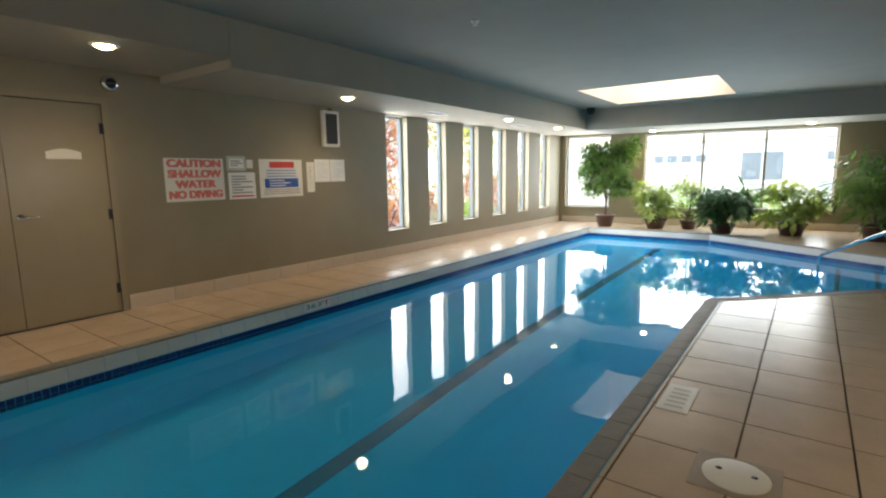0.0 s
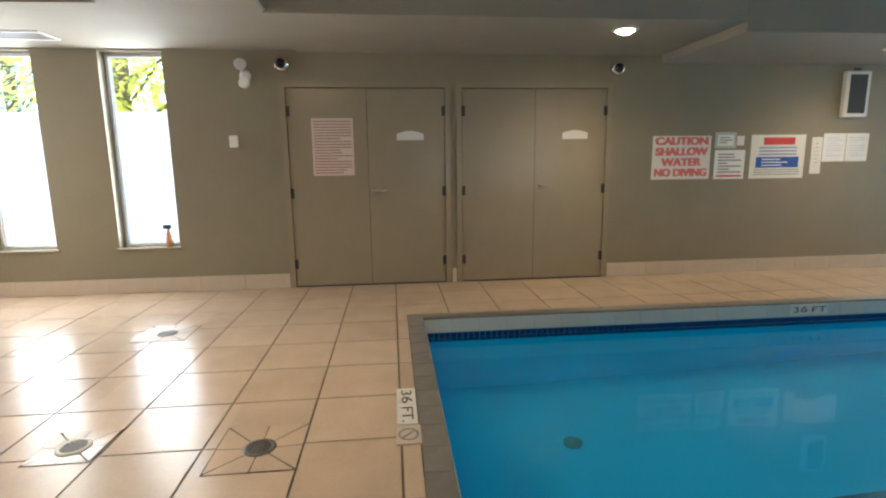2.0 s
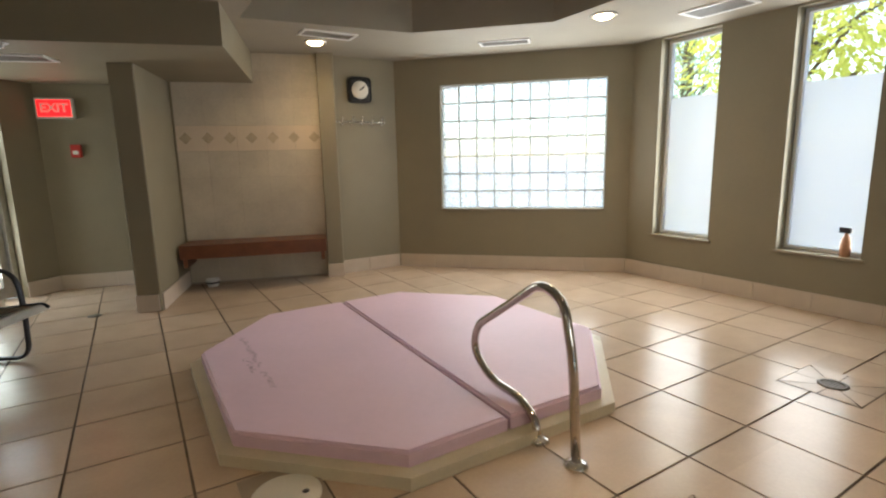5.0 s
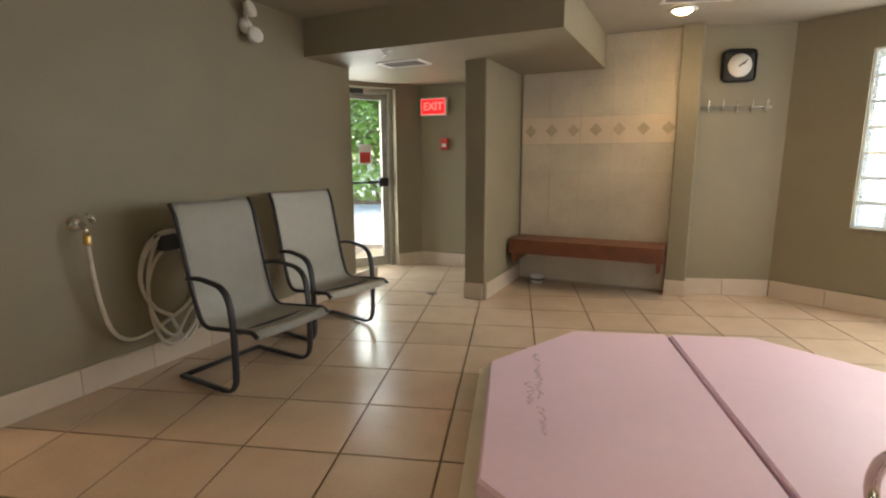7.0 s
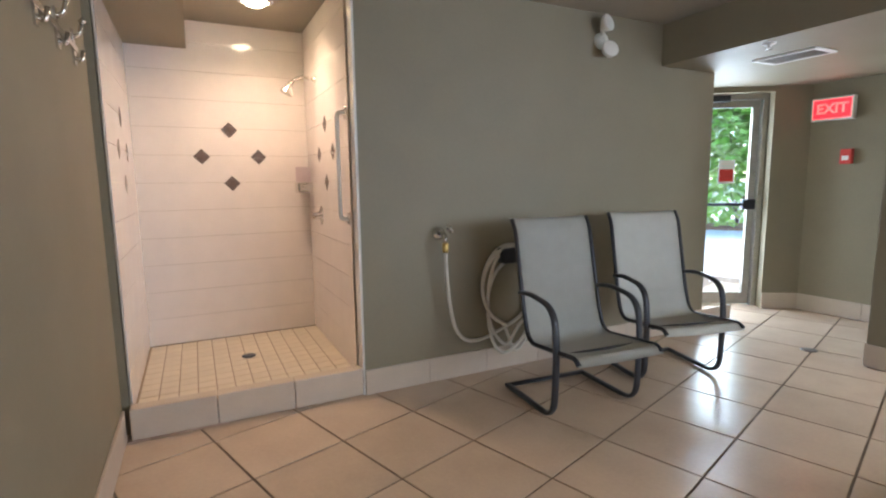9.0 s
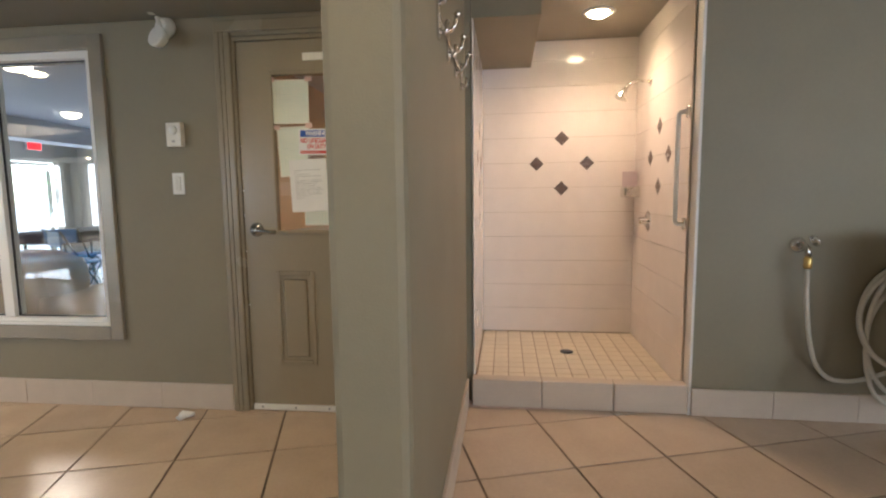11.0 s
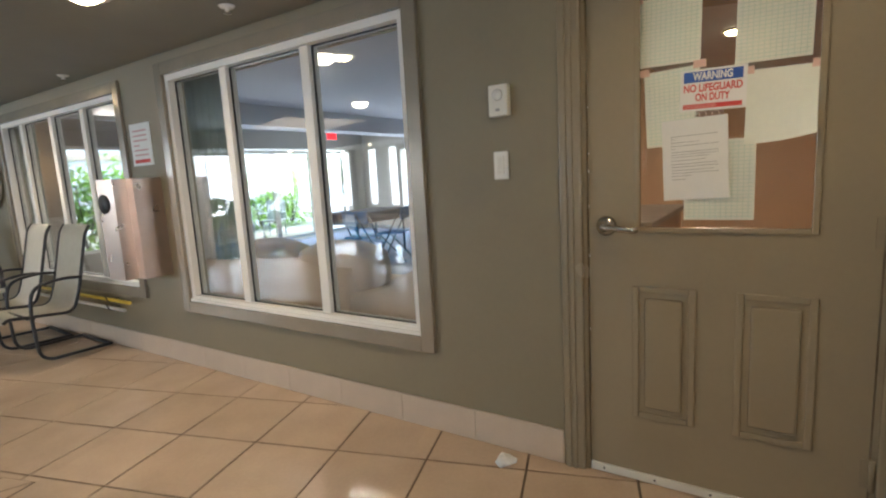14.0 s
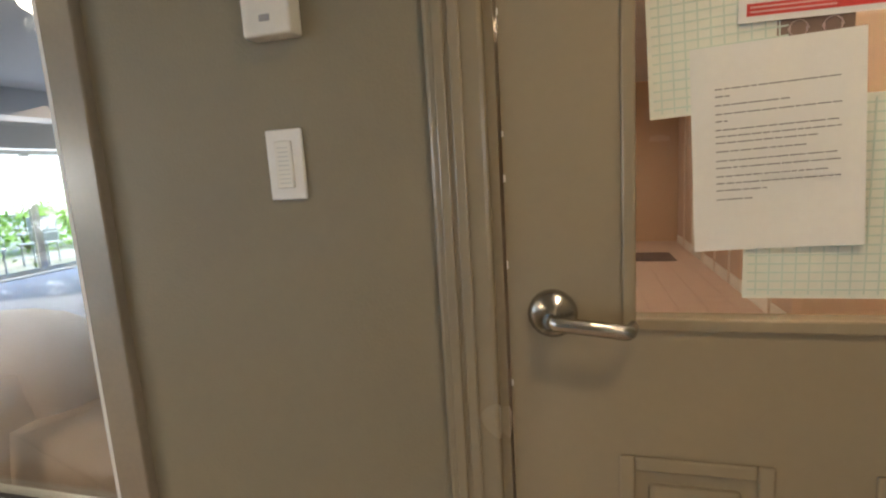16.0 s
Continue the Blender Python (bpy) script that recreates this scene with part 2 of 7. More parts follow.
def box(lo, hi, bevel=0.0, m=None):
    return add_box(bmesh.new(), lo, hi, m, bevel)


def prism(bm, poly, z0, z1):
    """An upright prism over a polygon that runs anticlockwise."""
    a = [bm.verts.new((x, y, z0)) for x, y in poly]
    b = [bm.verts.new((x, y, z1)) for x, y in poly]
    bm.faces.new(a[::-1])
    bm.faces.new(b)
    n = len(poly)
    for i in range(n):
        j = (i + 1) % n
        bm.faces.new((a[i], a[j], b[j], b[i]))
    return bm


def sweep(bm, pts, r, seg=8, closed=False, cap=True, ry=None):
    """A tube along points; ry: the other half axis of an oval section."""
    pts = [Vector(p) for p in pts]
    n = len(pts)
    rings = []
    up = Vector((0, 0, 1))
    for i, p in enumerate(pts):
        a = pts[(i - 1) % n] if closed or i else p
        c = pts[(i + 1) % n] if closed or i < n - 1 else p
        d = (c - a).normalized()
        side = d.cross(up)
        if side.length < 0.05:
            side = d.cross(Vector((0.0, 1.0, 0.0) if abs(d.y) < 0.9 else (1.0, 0, 0)))
        if rings and side.dot(prev) < 0:
            side.negate()
        side.normalize()
        prev = side.copy()
        nn = side.cross(d)
        rings.append([bm.verts.new(p + side * (r * math.cos(t)) + nn * ((ry or r) * math.sin(t)))
                      for t in (2 * math.pi * k / seg for k in range(seg))])
    for i in range(n if closed else n - 1):
        a, b = rings[i], rings[(i + 1) % n]
        for k in range(seg):
            f = bm.faces.new((a[k], a[(k + 1) % seg], b[(k + 1) % seg], b[k]))
            f.smooth = True
    if cap and not closed:
        bm.faces.new(rings[0])
        bm.faces.new(rings[-1][::-1])
    return bm


def lathe(bm, profile, m=None, seg=20):
    """Turns (radius, height) pairs about z."""
    rings = []
    for r, z in profile:
        rings.append([bm.verts.new((r * math.cos(2 * math.pi * k / seg), r * math.sin(2 * math.pi * k / seg), z))
                      for k in range(seg)])
    for a, b in zip(rings, rings[1:]):
        for k in range(seg):
            f = bm.faces.new((a[k], a[(k + 1) % seg], b[(k + 1) % seg], b[k]))
            f.smooth = True
    if profile[0][0] > 1e-4:
        bm.faces.new(rings[0][::-1])
    if profile[-1][0] > 1e-4:
        bm.faces.new(rings[-1])
    bmesh.ops.remove_doubles(bm, verts=bm.verts, dist=1e-5)
    if m is not None:
        bmesh.ops.transform(bm, matrix=m, verts=bm.verts)
    return bm


def arc(points, steps=6, radius=0.06):
    """A line of points with rounded corners."""
    pts = [Vector(p) for p in points]
    out = [pts[0]]
    for a, p, c in zip(pts, pts[1:], pts[2:]):
        d1, d2 = (a - p), (c - p)
        r = min(radius, d1.length * 0.48, d2.length * 0.48)
        s, e = p + d1.normalized() * r, p + d2.normalized() * r
        for k in range(steps + 1):
            t = k / steps
            out.append(s * (1 - t) ** 2 + p * 2 * t * (1 - t) + e * t * t)
    return out + [pts[-1]]


def mesh_of(name, bm, material, recalc=True):
    if recalc:
        bmesh.ops.recalc_face_normals(bm, faces=bm.faces)
    me = bpy.data.meshes.new(name)
    bm.to_mesh(me)
    bm.free()
    for one in material if isinstance(material, (list, tuple)) else [material]:
        me.materials.append(one)
    return me


def part(name, bm, material, parent, label="", m=None):
    ob = new(name, mesh_of(name, bm, material))
    ob.parent = parent
    if m is not None:
        ob.matrix_basis = m
    if label:
        tagged(ob, label)
    return ob


def thing(name, m, label, category, group=""):
    ob = new(name)
    ob.matrix_basis = m
    ob.empty_display_size = 0.1
    return tagged(ob, label, category, group)


def solid(name, bm, material, label, category, group="", kind="", m=None):
    ob = new(name, mesh_of(name, bm, material))
    if m is not None:
        ob.matrix_basis = m
    return tagged(ob, label, category, group, kind)


def structure(name, bm, material, label="", m=None):
    return solid(name, bm, material, label or name.replace("_", " "), name.split("_")[0], kind="structure", m=m)


E_TURN = -18.0
EM = pose(0, 0, 0, 0, 0, E_TURN)
EE = EM @ pose(1.871, 0, 0, 0, 0, 0.913) @ pose(-1.87, 0, 0)  # the east wall stands a little off that grid


def on_wall(origin, along, z=0.0):
    """The pose of a frame on a wall: x runs along, z up, -y into the room; origin and along in plan."""
    ang = math.degrees(math.atan2(along[1], along[0]))
    return pose(origin[0], origin[1], z, 0, 0, ang)


def wall(name, p, q, z0, z1, thick, openings=(), material=None, m=None, label=""):
    """A wall whose inner face runs from p to q with the room on its left, with real openings (s0, s1, z0, z1)."""
    p, q = Vector(p), Vector(q)
    d = (q - p)
    length = d.length
    d.normalize()
    out = Vector((d.y, -d.x))
    ss = sorted({0.0, length, *(v for o in openings for v in o[:2])})
    zs = sorted({z0, z1, *(v for o in openings for v in o[2:])})

    def is_solid(i, j):
        if not (0 <= i < len(ss) - 1 and 0 <= j < len(zs) - 1):
            return False
        s, z = (ss[i] + ss[i + 1]) / 2, (zs[j] + zs[j + 1]) / 2
        return not any(o[0] < s < o[1] and o[2] < z < o[3] for o in openings)

    bm = bmesh.new()

    def v(s, z, back):
        w = p + d * s + out * (thick if back else 0)
        return bm.verts.new((w.x, w.y, z))

    for i in range(len(ss) - 1):
        for j in range(len(zs) - 1):
            if not is_solid(i, j):
                continue
            s, e, a, b = ss[i], ss[i + 1], zs[j], zs[j + 1]
            bm.faces.new((v(s, a, 0), v(s, b, 0), v(e, b, 0), v(e, a, 0)))
            bm.faces.new((v(s, a, 1), v(e, a, 1), v(e, b, 1), v(s, b, 1)))
            for on, pts in ((is_solid(i - 1, j), ((s, a), (s, b))), (is_solid(i + 1, j), ((e, b), (e, a))),
                            (is_solid(i, j - 1), ((e, a), (s, a))), (is_solid(i, j + 1), ((s, b), (e, b)))):
                if not on:
                    (s1, a1), (s2, a2) = pts
                    bm.faces.new((v(s1, a1, 0), v(s1, a1, 1), v(s2, a2, 1), v(s2, a2, 0)))
    bmesh.ops.remove_doubles(bm, verts=bm.verts, dist=1e-5)
    return structure(name, bm, material or WALL, label or "olive-taupe painted wall", m)


def text_mesh(body, size, material, parent, m, name="lettering", width=None, bold=0.0):
    cu = bpy.data.curves.new("lettering", "FONT")
    cu.body, cu.size, cu.align_x, cu.align_y, cu.extrude, cu.offset = body, size, "CENTER", "CENTER", 0.0004, bold
    cu.space_line = 0.85
    tmp = new("lettering", cu)
    dg = bpy.context.evaluated_depsgraph_get()
    me = bpy.data.meshes.new_from_object(tmp.evaluated_get(dg))
    bpy.data.objects.remove(tmp)
    if width:
        w = max(v.co.x for v in me.vertices) - min(v.co.x for v in me.vertices)
        me.transform(Matrix.Diagonal((width / w, 1, 1, 1)))
    me.materials.clear()
    me.materials.append(material)
    ob = new(name, me)
    ob.parent = parent
    ob.matrix_basis = m
    return ob


FACE = pose(0, 0, 0, 90, 0, 0)  # lettering in xy, turned to stand in xz facing -y

# ---- structure: floor bed, pool ----
XW = -5.58
POOL = [(-4.28, 0.24), (-0.76, 0.24), (-0.76, 6.06), (0.95, 7.75), (1.75, 8.75), (1.70, 9.75), (1.05, 10.25), (-1.62, 12.15), (-4.28, 12.22)]
WATER_Z, POOL_Z = -0.20, -1.22


def ring_faces(bm, poly, z0, z1, inward=True):
    n = len(poly)
    a = [bm.verts.new((*p, z0)) for p in poly]
    b = [bm.verts.new((*p, z1)) for p in poly]
    for i in range(n):
        j = (i + 1) % n
        bm.faces.new((a[i], a[j], b[j], b[i]))


def inset(poly, d):
    out, n = [], len(poly)
    for i in range(n):
        p0, p1, p2 = (Vector(poly[k % n]) for k in (i - 1, i, i + 1))
        d1, d2 = (p1 - p0).normalized(), (p2 - p1).normalized()
        n1, n2 = Vector((-d1.y, d1.x)), Vector((-d2.y, d2.x))
        k = (n1 + n2) / (1 + n1.dot(n2))
        out.append(tuple(p1 + k * d))
    return out


def sheet_with_hole(bm, x0, y0, x1, y1, z, hole):
    outer = [bm.verts.new((x, y, z)) for x, y in ((x0, y0), (x1, y0), (x1, y1), (x0, y1))]
    inner = [bm.verts.new((*p, z)) for p in hole]
    es = [bm.edges.new((r[i], r[(i + 1) % len(r)])) for r in (outer, inner) for i in range(len(r))]
    bmesh.ops.triangle_fill(bm, edges=es, use_beauty=True, use_dissolve=False)


def flat(poly, z):
    b = bmesh.new()
    b.faces.new([b.verts.new((*p, z)) for p in poly])
    return b


COPING = inset(POOL, -0.13)
bm = bmesh.new()
sheet_with_hole(bm, -5.7, -8.6, 4.6, 14.8, -0.008, COPING)
floor = structure("floor", bm, GROUT, "beige ceramic tiled pool deck floor with dark grout")

bm = bmesh.new()
ring_faces(bm, POOL, POOL_Z, -0.012)
vs = [bm.verts.new((*p, POOL_Z)) for p in POOL]
bm.faces.new(vs)
pool = thing("swimming_pool", pose(0, 0, 0), "indoor swimming pool with blue water and dark coping", "pool")
pool["kind"] = "structure"
part("basin", bm, POOLP, pool, "light blue plaster basin")
part("water", flat(inset(POOL, 0.003), WATER_Z), WATER, pool, "still clear blue water").visible_shadow = False
part("lane_line", box((-2.645, 0.9, POOL_Z), (-2.495, 11.9, POOL_Z + 0.006)), LANE, pool, "dark lane line on the pool floor")
part("main_drain", lathe(bmesh.new(), [(0.07, 0), (0.07, 0.012), (0.055, 0.018), (0, 0.02)], pose(-3.42, 1.25, POOL_Z)), mat("green_bronze", (0.02, 0.12, 0.10), 0.5), pool, "dark round main drain")
for k in range(2):  # entry steps
    st = [(0.35 + 0.45 * k, 7.25 + 0.5 * k), (1.72, 8.8), (1.69, 9.7), (0.5 + 0.45 * k, 10.55 - 0.3 * k)]
    part("entry_step", prism(bmesh.new(), inset(st, 0.01), POOL_Z + 0.001, -0.62 + 0.2 * k), POOLP, pool)
    sweep_b = sweep(bmesh.new(), [(st[0][0] + 0.01, st[0][1] + 0.02, -0.614 + 0.2 * k), (st[3][0] + 0.01, st[3][1] - 0.02, -0.614 + 0.2 * k)], 0.03, 4, ry=0.006)
    part("step_edge", sweep_b, LANE, pool)
# coping top ring, white face band, mosaic band
bm = bmesh.new()
n = len(POOL)
for i in range(n):
    j = (i + 1) % n
    bm.faces.new([bm.verts.new((*p, 0.0)) for p in (COPING[i], COPING[j], POOL[j], POOL[i])])
    bm.faces.new([bm.verts.new((*p, z)) for p, z in ((POOL[i], 0.0), (POOL[j], 0.0), (POOL[j], -0.012), (POOL[i], -0.012))])
part("coping", bm, COPE, pool, "dark grey tiled coping")

# ---- structure: walls ----
Y_N = 13.45


def sw(y):
    return Y_N - y


W_WINS = [(6.41, 6.94), (7.53, 8.07), (8.66, 9.22), (9.82, 10.39), (10.99, 11.53), (12.18, 12.76)]
S_WINS = [(-2.78, -2.19), (-3.98, -3.38)]
wall("wall_west", (XW, Y_N), (XW, -4.30), 0, 3.1, 0.22,
     [(sw(b), sw(a), 0.42, 2.305) for a, b in W_WINS] + [(sw(b), sw(a), 0.47, 2.40) for a, b in S_WINS]
     + [(sw(0.60), sw(-1.06), 0, 2.075), (sw(2.36), sw(0.735), 0, 2.075)])
GP, GQ = Vector((XW, -4.30)), Vector((-3.72, -6.17))
wall("wall_southwest", GP, GQ, 0, 3.1, 0.22, [(0.25, 2.09, 0.71, 2.12)])
wall("wall_clock", (-3.72, -6.17), (-2.90, -6.17), 0, 3.1, 0.22)
FP, FQ = Vector((4.0, 14.35)), Vector((XW, Y_N))
fd = (FQ - FP).normalized()


def fs(x):
    return (x - FP.x) / fd.x


wall("wall_north", FP, FQ, 0, 3.1, 0.22, [(fs(0.47), fs(-3.42), 0.42, 2.26), (fs(-4.25), fs(-5.42), 0.41, 2.28)])
EW = 1.87
IW1 = (0.71, 2.75, 0.49, 2.07)
IW2 = (3.43, 5.79, 0.54, 2.04)
wall("wall_east", (EW, -1.17), (EW, 7.15), 0, 3.1, 0.14,
     [(b0 + 1.17, b1 + 1.17, z0, z1) for b0, b1, z0, z1 in (IW1, IW2)] + [(-1.075 + 1.17, -0.115 + 1.17, 0, 2.105)], m=EE)
wall("wall_return", (EW, 7.15), (1.2, 7.15), 0, 3.1, 0.2, m=EE)
e1 = EE @ Vector((1.2, 7.15, 0))
wall("wall_northeast", (e1.x, e1.y), (4.0, 14.35), 0, 3.1, 0.2)
# hose wall, shower walls, partition (turned block)
HW = 2.05
structure("wall_partition", box((0.37, -1.37, 0), (2.13, -1.17, 3.1), 0.025), WALL, "painted stub wall with rounded corners", EM)
wall("wall_hose", (HW, -5.63), (HW, -2.62), 0, 3.1, 0.15, m=EM)
structure("wall_shower_back", box((3.34, -2.9, 0), (3.5, -1.2, 3.1)), WALL, "", EM)
structure("wall_shower_side", box((2.21, -2.80, 0), (3.335, -2.61, 3.1)), WALL, "", EM)
structure("wall_shower_inner", box((2.135, -1.40, 0), (3.335, -1.20, 3.1)), WALL, "", EM)
# exit corner: hose wall return, diagonal door wall, back wall, column, niche
wall("wall_exit_back", (0.70, -7.05), (2.02, -6.98), 0, 3.1, 0.2, m=EM)
DP, DQ = Vector((2.02, -6.98)), Vector((2.83, -5.72))
wall("wall_exit_door", DP, DQ, 0, 3.1, 0.26, [(0.33, 1.35, 0, 2.07)], m=EM)
wall("wall_exit_side", (2.83, -5.72), (HW, -5.63), 0, 3.1, 0.15, m=EM)
structure("wall_column", box((0.72, -7.0, 0), (0.92, -5.765, 3.1), 0.012), WALL, "painted wall end beside the bench niche", EM)
wall("wall_niche", (-0.78, -6.77), (0.72, -6.77), 0, 3.1, 0.2, m=EM)
structure("wall_post", box((-0.93, -7.0, 0), (-0.75, -6.66, 3.1), 0.012), WALL, "narrow painted post at the bench niche", EM)
# soffit over the exit and the niche
structure("soffit_exit", box((-0.10, -7.2, 2.12), (2.6, -5.02, 3.1)), WALL, "low painted soffit over the exit", EM)
# ---- structure: ceilings (each one mesh of its own) ----


def slab(name, poly, z0, z1, material=None, m=None, label=""):
    return structure(name, prism(bmesh.new(), poly, z0, z1), material or CEIL, label or "painted ceiling", m)


# upper pool ceiling with the skylight opening
SKY0, SKY1 = (-3.38, 8.95), (-1.20, 11.25)
UP = 2.75
bm = bmesh.new()
sheet_with_hole(bm, -4.25, -1.2, 3.9, 12.6, UP, [SKY0, (SKY1[0], SKY0[1]), SKY1, (SKY0[0], SKY1[1])])
structure("ceiling_pool", bm, CEIL, "grey-green painted upper ceiling over the pool")
bm = bmesh.new()
sheet_with_hole(bm, -5.8, -8.7, 9.0, 15.0, 3.1, [SKY0, (SKY1[0], SKY0[1]), SKY1, (SKY0[0], SKY1[1])])
structure("ceiling_roof", bm, CEIL, "roof deck over the hall")
bm = bmesh.new()
ring_faces(bm, [SKY0, (SKY1[0], SKY0[1]), SKY1, (SKY0[0], SKY1[1])], UP, 3.75)
structure("skylight_shaft", bm, mat("cream_shaft_paint", (0.58, 0.48, 0.36), 0.7), "white painted skylight shaft")
structure("skylight_pane", box((*SKY0, 3.74), (*SKY1, 3.76)), FROST, "milky skylight pane")
bpy.data.objects["skylight_pane"].visible_shadow = False
# perimeter soffits
slab("soffit_west", [(-5.58, 2.92), (-4.25, 2.92), (-4.25, 13.5), (-5.58, 13.45)], 2.32, 3.1, SOFF_LIT, label="low painted soffit along the windows")
slab("soffit_north", [(-4.245, 11.75), (3.6, 12.55), (3.6, 14.35), (-4.245, 13.6)], 2.30, 3.1, label="low painted soffit along the end wall")
slab("soffit_southwest", [(-5.58, -0.9), (-4.25, -0.9), (-4.25, 2.915), (-5.58, 2.915)], 2.40, 3.1, SOFF_LIT)
slab("soffit_east", [(0.85, -1.10), (1.865, -1.10), (1.865, 7.14), (0.85, 7.14)], 2.21, 3.1, m=EE)
# spa surround with a raised octagonal tray
SPA_T = [(-1.85, -5.10), (-1.85, -2.0), (-4.15, -2.0), (-4.2, -4.05), (-3.3, -4.92)]
bm = bmesh.new()
sheet_with_hole(bm, -5.58, -8.3, 4.0, -0.9, 2.42, SPA_T[::-1])
ring_faces(bm, SPA_T, 2.42, 2.85)
structure("ceiling_spa", bm, SOFF_LIT, "low painted ceiling with a raised tray over the spa")
bm = bmesh.new()
bm.faces.new([bm.verts.new((*p, 2.85)) for p in SPA_T])
structure("ceiling_tray", bm, CEIL, "raised tray ceiling")
structure("soffit_edge", box((-5.5, -0.9, 2.421), (4.0, -0.88, 3.1)), CEIL, "bulkhead between spa and pool ceilings")


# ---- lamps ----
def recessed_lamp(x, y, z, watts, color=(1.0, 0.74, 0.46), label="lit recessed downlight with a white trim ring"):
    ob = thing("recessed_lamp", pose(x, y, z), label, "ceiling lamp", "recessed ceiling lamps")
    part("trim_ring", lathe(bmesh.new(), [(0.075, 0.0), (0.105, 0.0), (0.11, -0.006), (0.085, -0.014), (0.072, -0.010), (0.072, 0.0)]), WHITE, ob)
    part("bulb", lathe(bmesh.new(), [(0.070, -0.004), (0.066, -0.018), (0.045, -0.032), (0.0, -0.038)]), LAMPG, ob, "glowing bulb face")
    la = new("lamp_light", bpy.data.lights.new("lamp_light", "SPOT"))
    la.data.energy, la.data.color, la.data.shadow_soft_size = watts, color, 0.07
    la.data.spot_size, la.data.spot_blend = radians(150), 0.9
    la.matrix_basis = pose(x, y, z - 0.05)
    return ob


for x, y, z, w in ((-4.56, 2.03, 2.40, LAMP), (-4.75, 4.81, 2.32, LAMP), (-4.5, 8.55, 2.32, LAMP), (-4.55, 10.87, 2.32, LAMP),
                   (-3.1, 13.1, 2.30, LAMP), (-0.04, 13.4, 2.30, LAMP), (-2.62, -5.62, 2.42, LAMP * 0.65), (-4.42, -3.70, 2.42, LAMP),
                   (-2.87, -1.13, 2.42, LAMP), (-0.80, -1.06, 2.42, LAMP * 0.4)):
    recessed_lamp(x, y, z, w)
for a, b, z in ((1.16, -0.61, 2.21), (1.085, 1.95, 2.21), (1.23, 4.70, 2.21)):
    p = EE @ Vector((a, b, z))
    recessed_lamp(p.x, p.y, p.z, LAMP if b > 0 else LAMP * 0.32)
p = EM @ Vector((2.75, -2.2, 2.42))
recessed_lamp(p.x, p.y, p.z, SHOWER, (1.0, 0.66, 0.42))

# ---- outside ----
PAVE = mat("concrete", (0.48, 0.46, 0.43), 0.8, scale=2, vary=0.15, bump=0.3, stain=0.2)
STUCCO = mat("stucco", (0.72, 0.68, 0.60), 0.8, scale=2, vary=0.08, bump=0.3)
STUCCO2 = mat("peach_stucco", (0.66, 0.50, 0.36), 0.8, scale=2, vary=0.08, bump=0.3)
bm = bmesh.new()
sheet_with_hole(bm, -300, -300, 300, 300, -0.03, [(-5.72, -8.6), (12.0, -8.6), (12.0, 16.0), (-5.72, 16.0)])
structure("ground", bm, PAVE, "pale concrete paving and ground outside")


# ---- window daylight ----
def window_light(m, w, h, power, color=(0.93, 0.97, 1.0)):
    la = new("window_light", bpy.data.lights.new("window_light", "AREA"))
    la.data.shape, la.data.size, la.data.size_y, la.data.energy, la.data.color = "RECTANGLE", w, h, power, color
    la.matrix_basis = m
    return la


def WW(y, z=0.0):
    return pose(XW, y, z, 0, 0, 90)


def EP(b, z=0.0, a=EW):
    return (EE if a == EW else EM) @ pose(a, b, z, 0, 0, -90)


GW = pose(GP.x, GP.y, 0, 0, 0, 135) @ pose(-(GQ - GP).length, 0, 0)  # x from the clock corner to the west corner
NW_ANG = math.degrees(math.atan2((FP - FQ).y, (FP - FQ).x))


def NWp(x, z=0.0):
    p = FP + fd * fs(x)
    return pose(p.x, p.y, z, 0, 0, NW_ANG)


for a, b in W_WINS:
    window_light(WW((a + b) / 2, 1.36) @ pose(0, 0.10, 0, -90, 0, 0), b - a - 0.04, 1.8, DAY * 0.95)
for a, b in S_WINS:
    window_light(WW((a + b) / 2, 1.43) @ pose(0, 0.06, 0, -90, 0, 0), b - a - 0.04, 1.8, DAY * 0.8)
window_light(GW @ pose((GQ - GP).length - 1.17, 0.17, 1.41, -90, 0, 0), 1.8, 1.36, DAY * 0.12)
window_light(GW @ pose((GQ - GP).length - 1.17, 0.03, 1.41, -90, 0, 0), 1.8, 1.36, DAY * 1.9)
window_light(NWp(-1.47, 1.34) @ pose(0, 0.1, 0, -90, 0, 0), 3.8, 1.78, DAY * 6)
window_light(NWp(-4.83, 1.34) @ pose(0, 0.1, 0, -90, 0, 0), 1.1, 1.8, DAY * 1.8)
window_light(pose((SKY0[0] + SKY1[0]) / 2, (SKY0[1] + SKY1[1]) / 2, 3.70), 2.1, 2.2, DAY * 1.2)

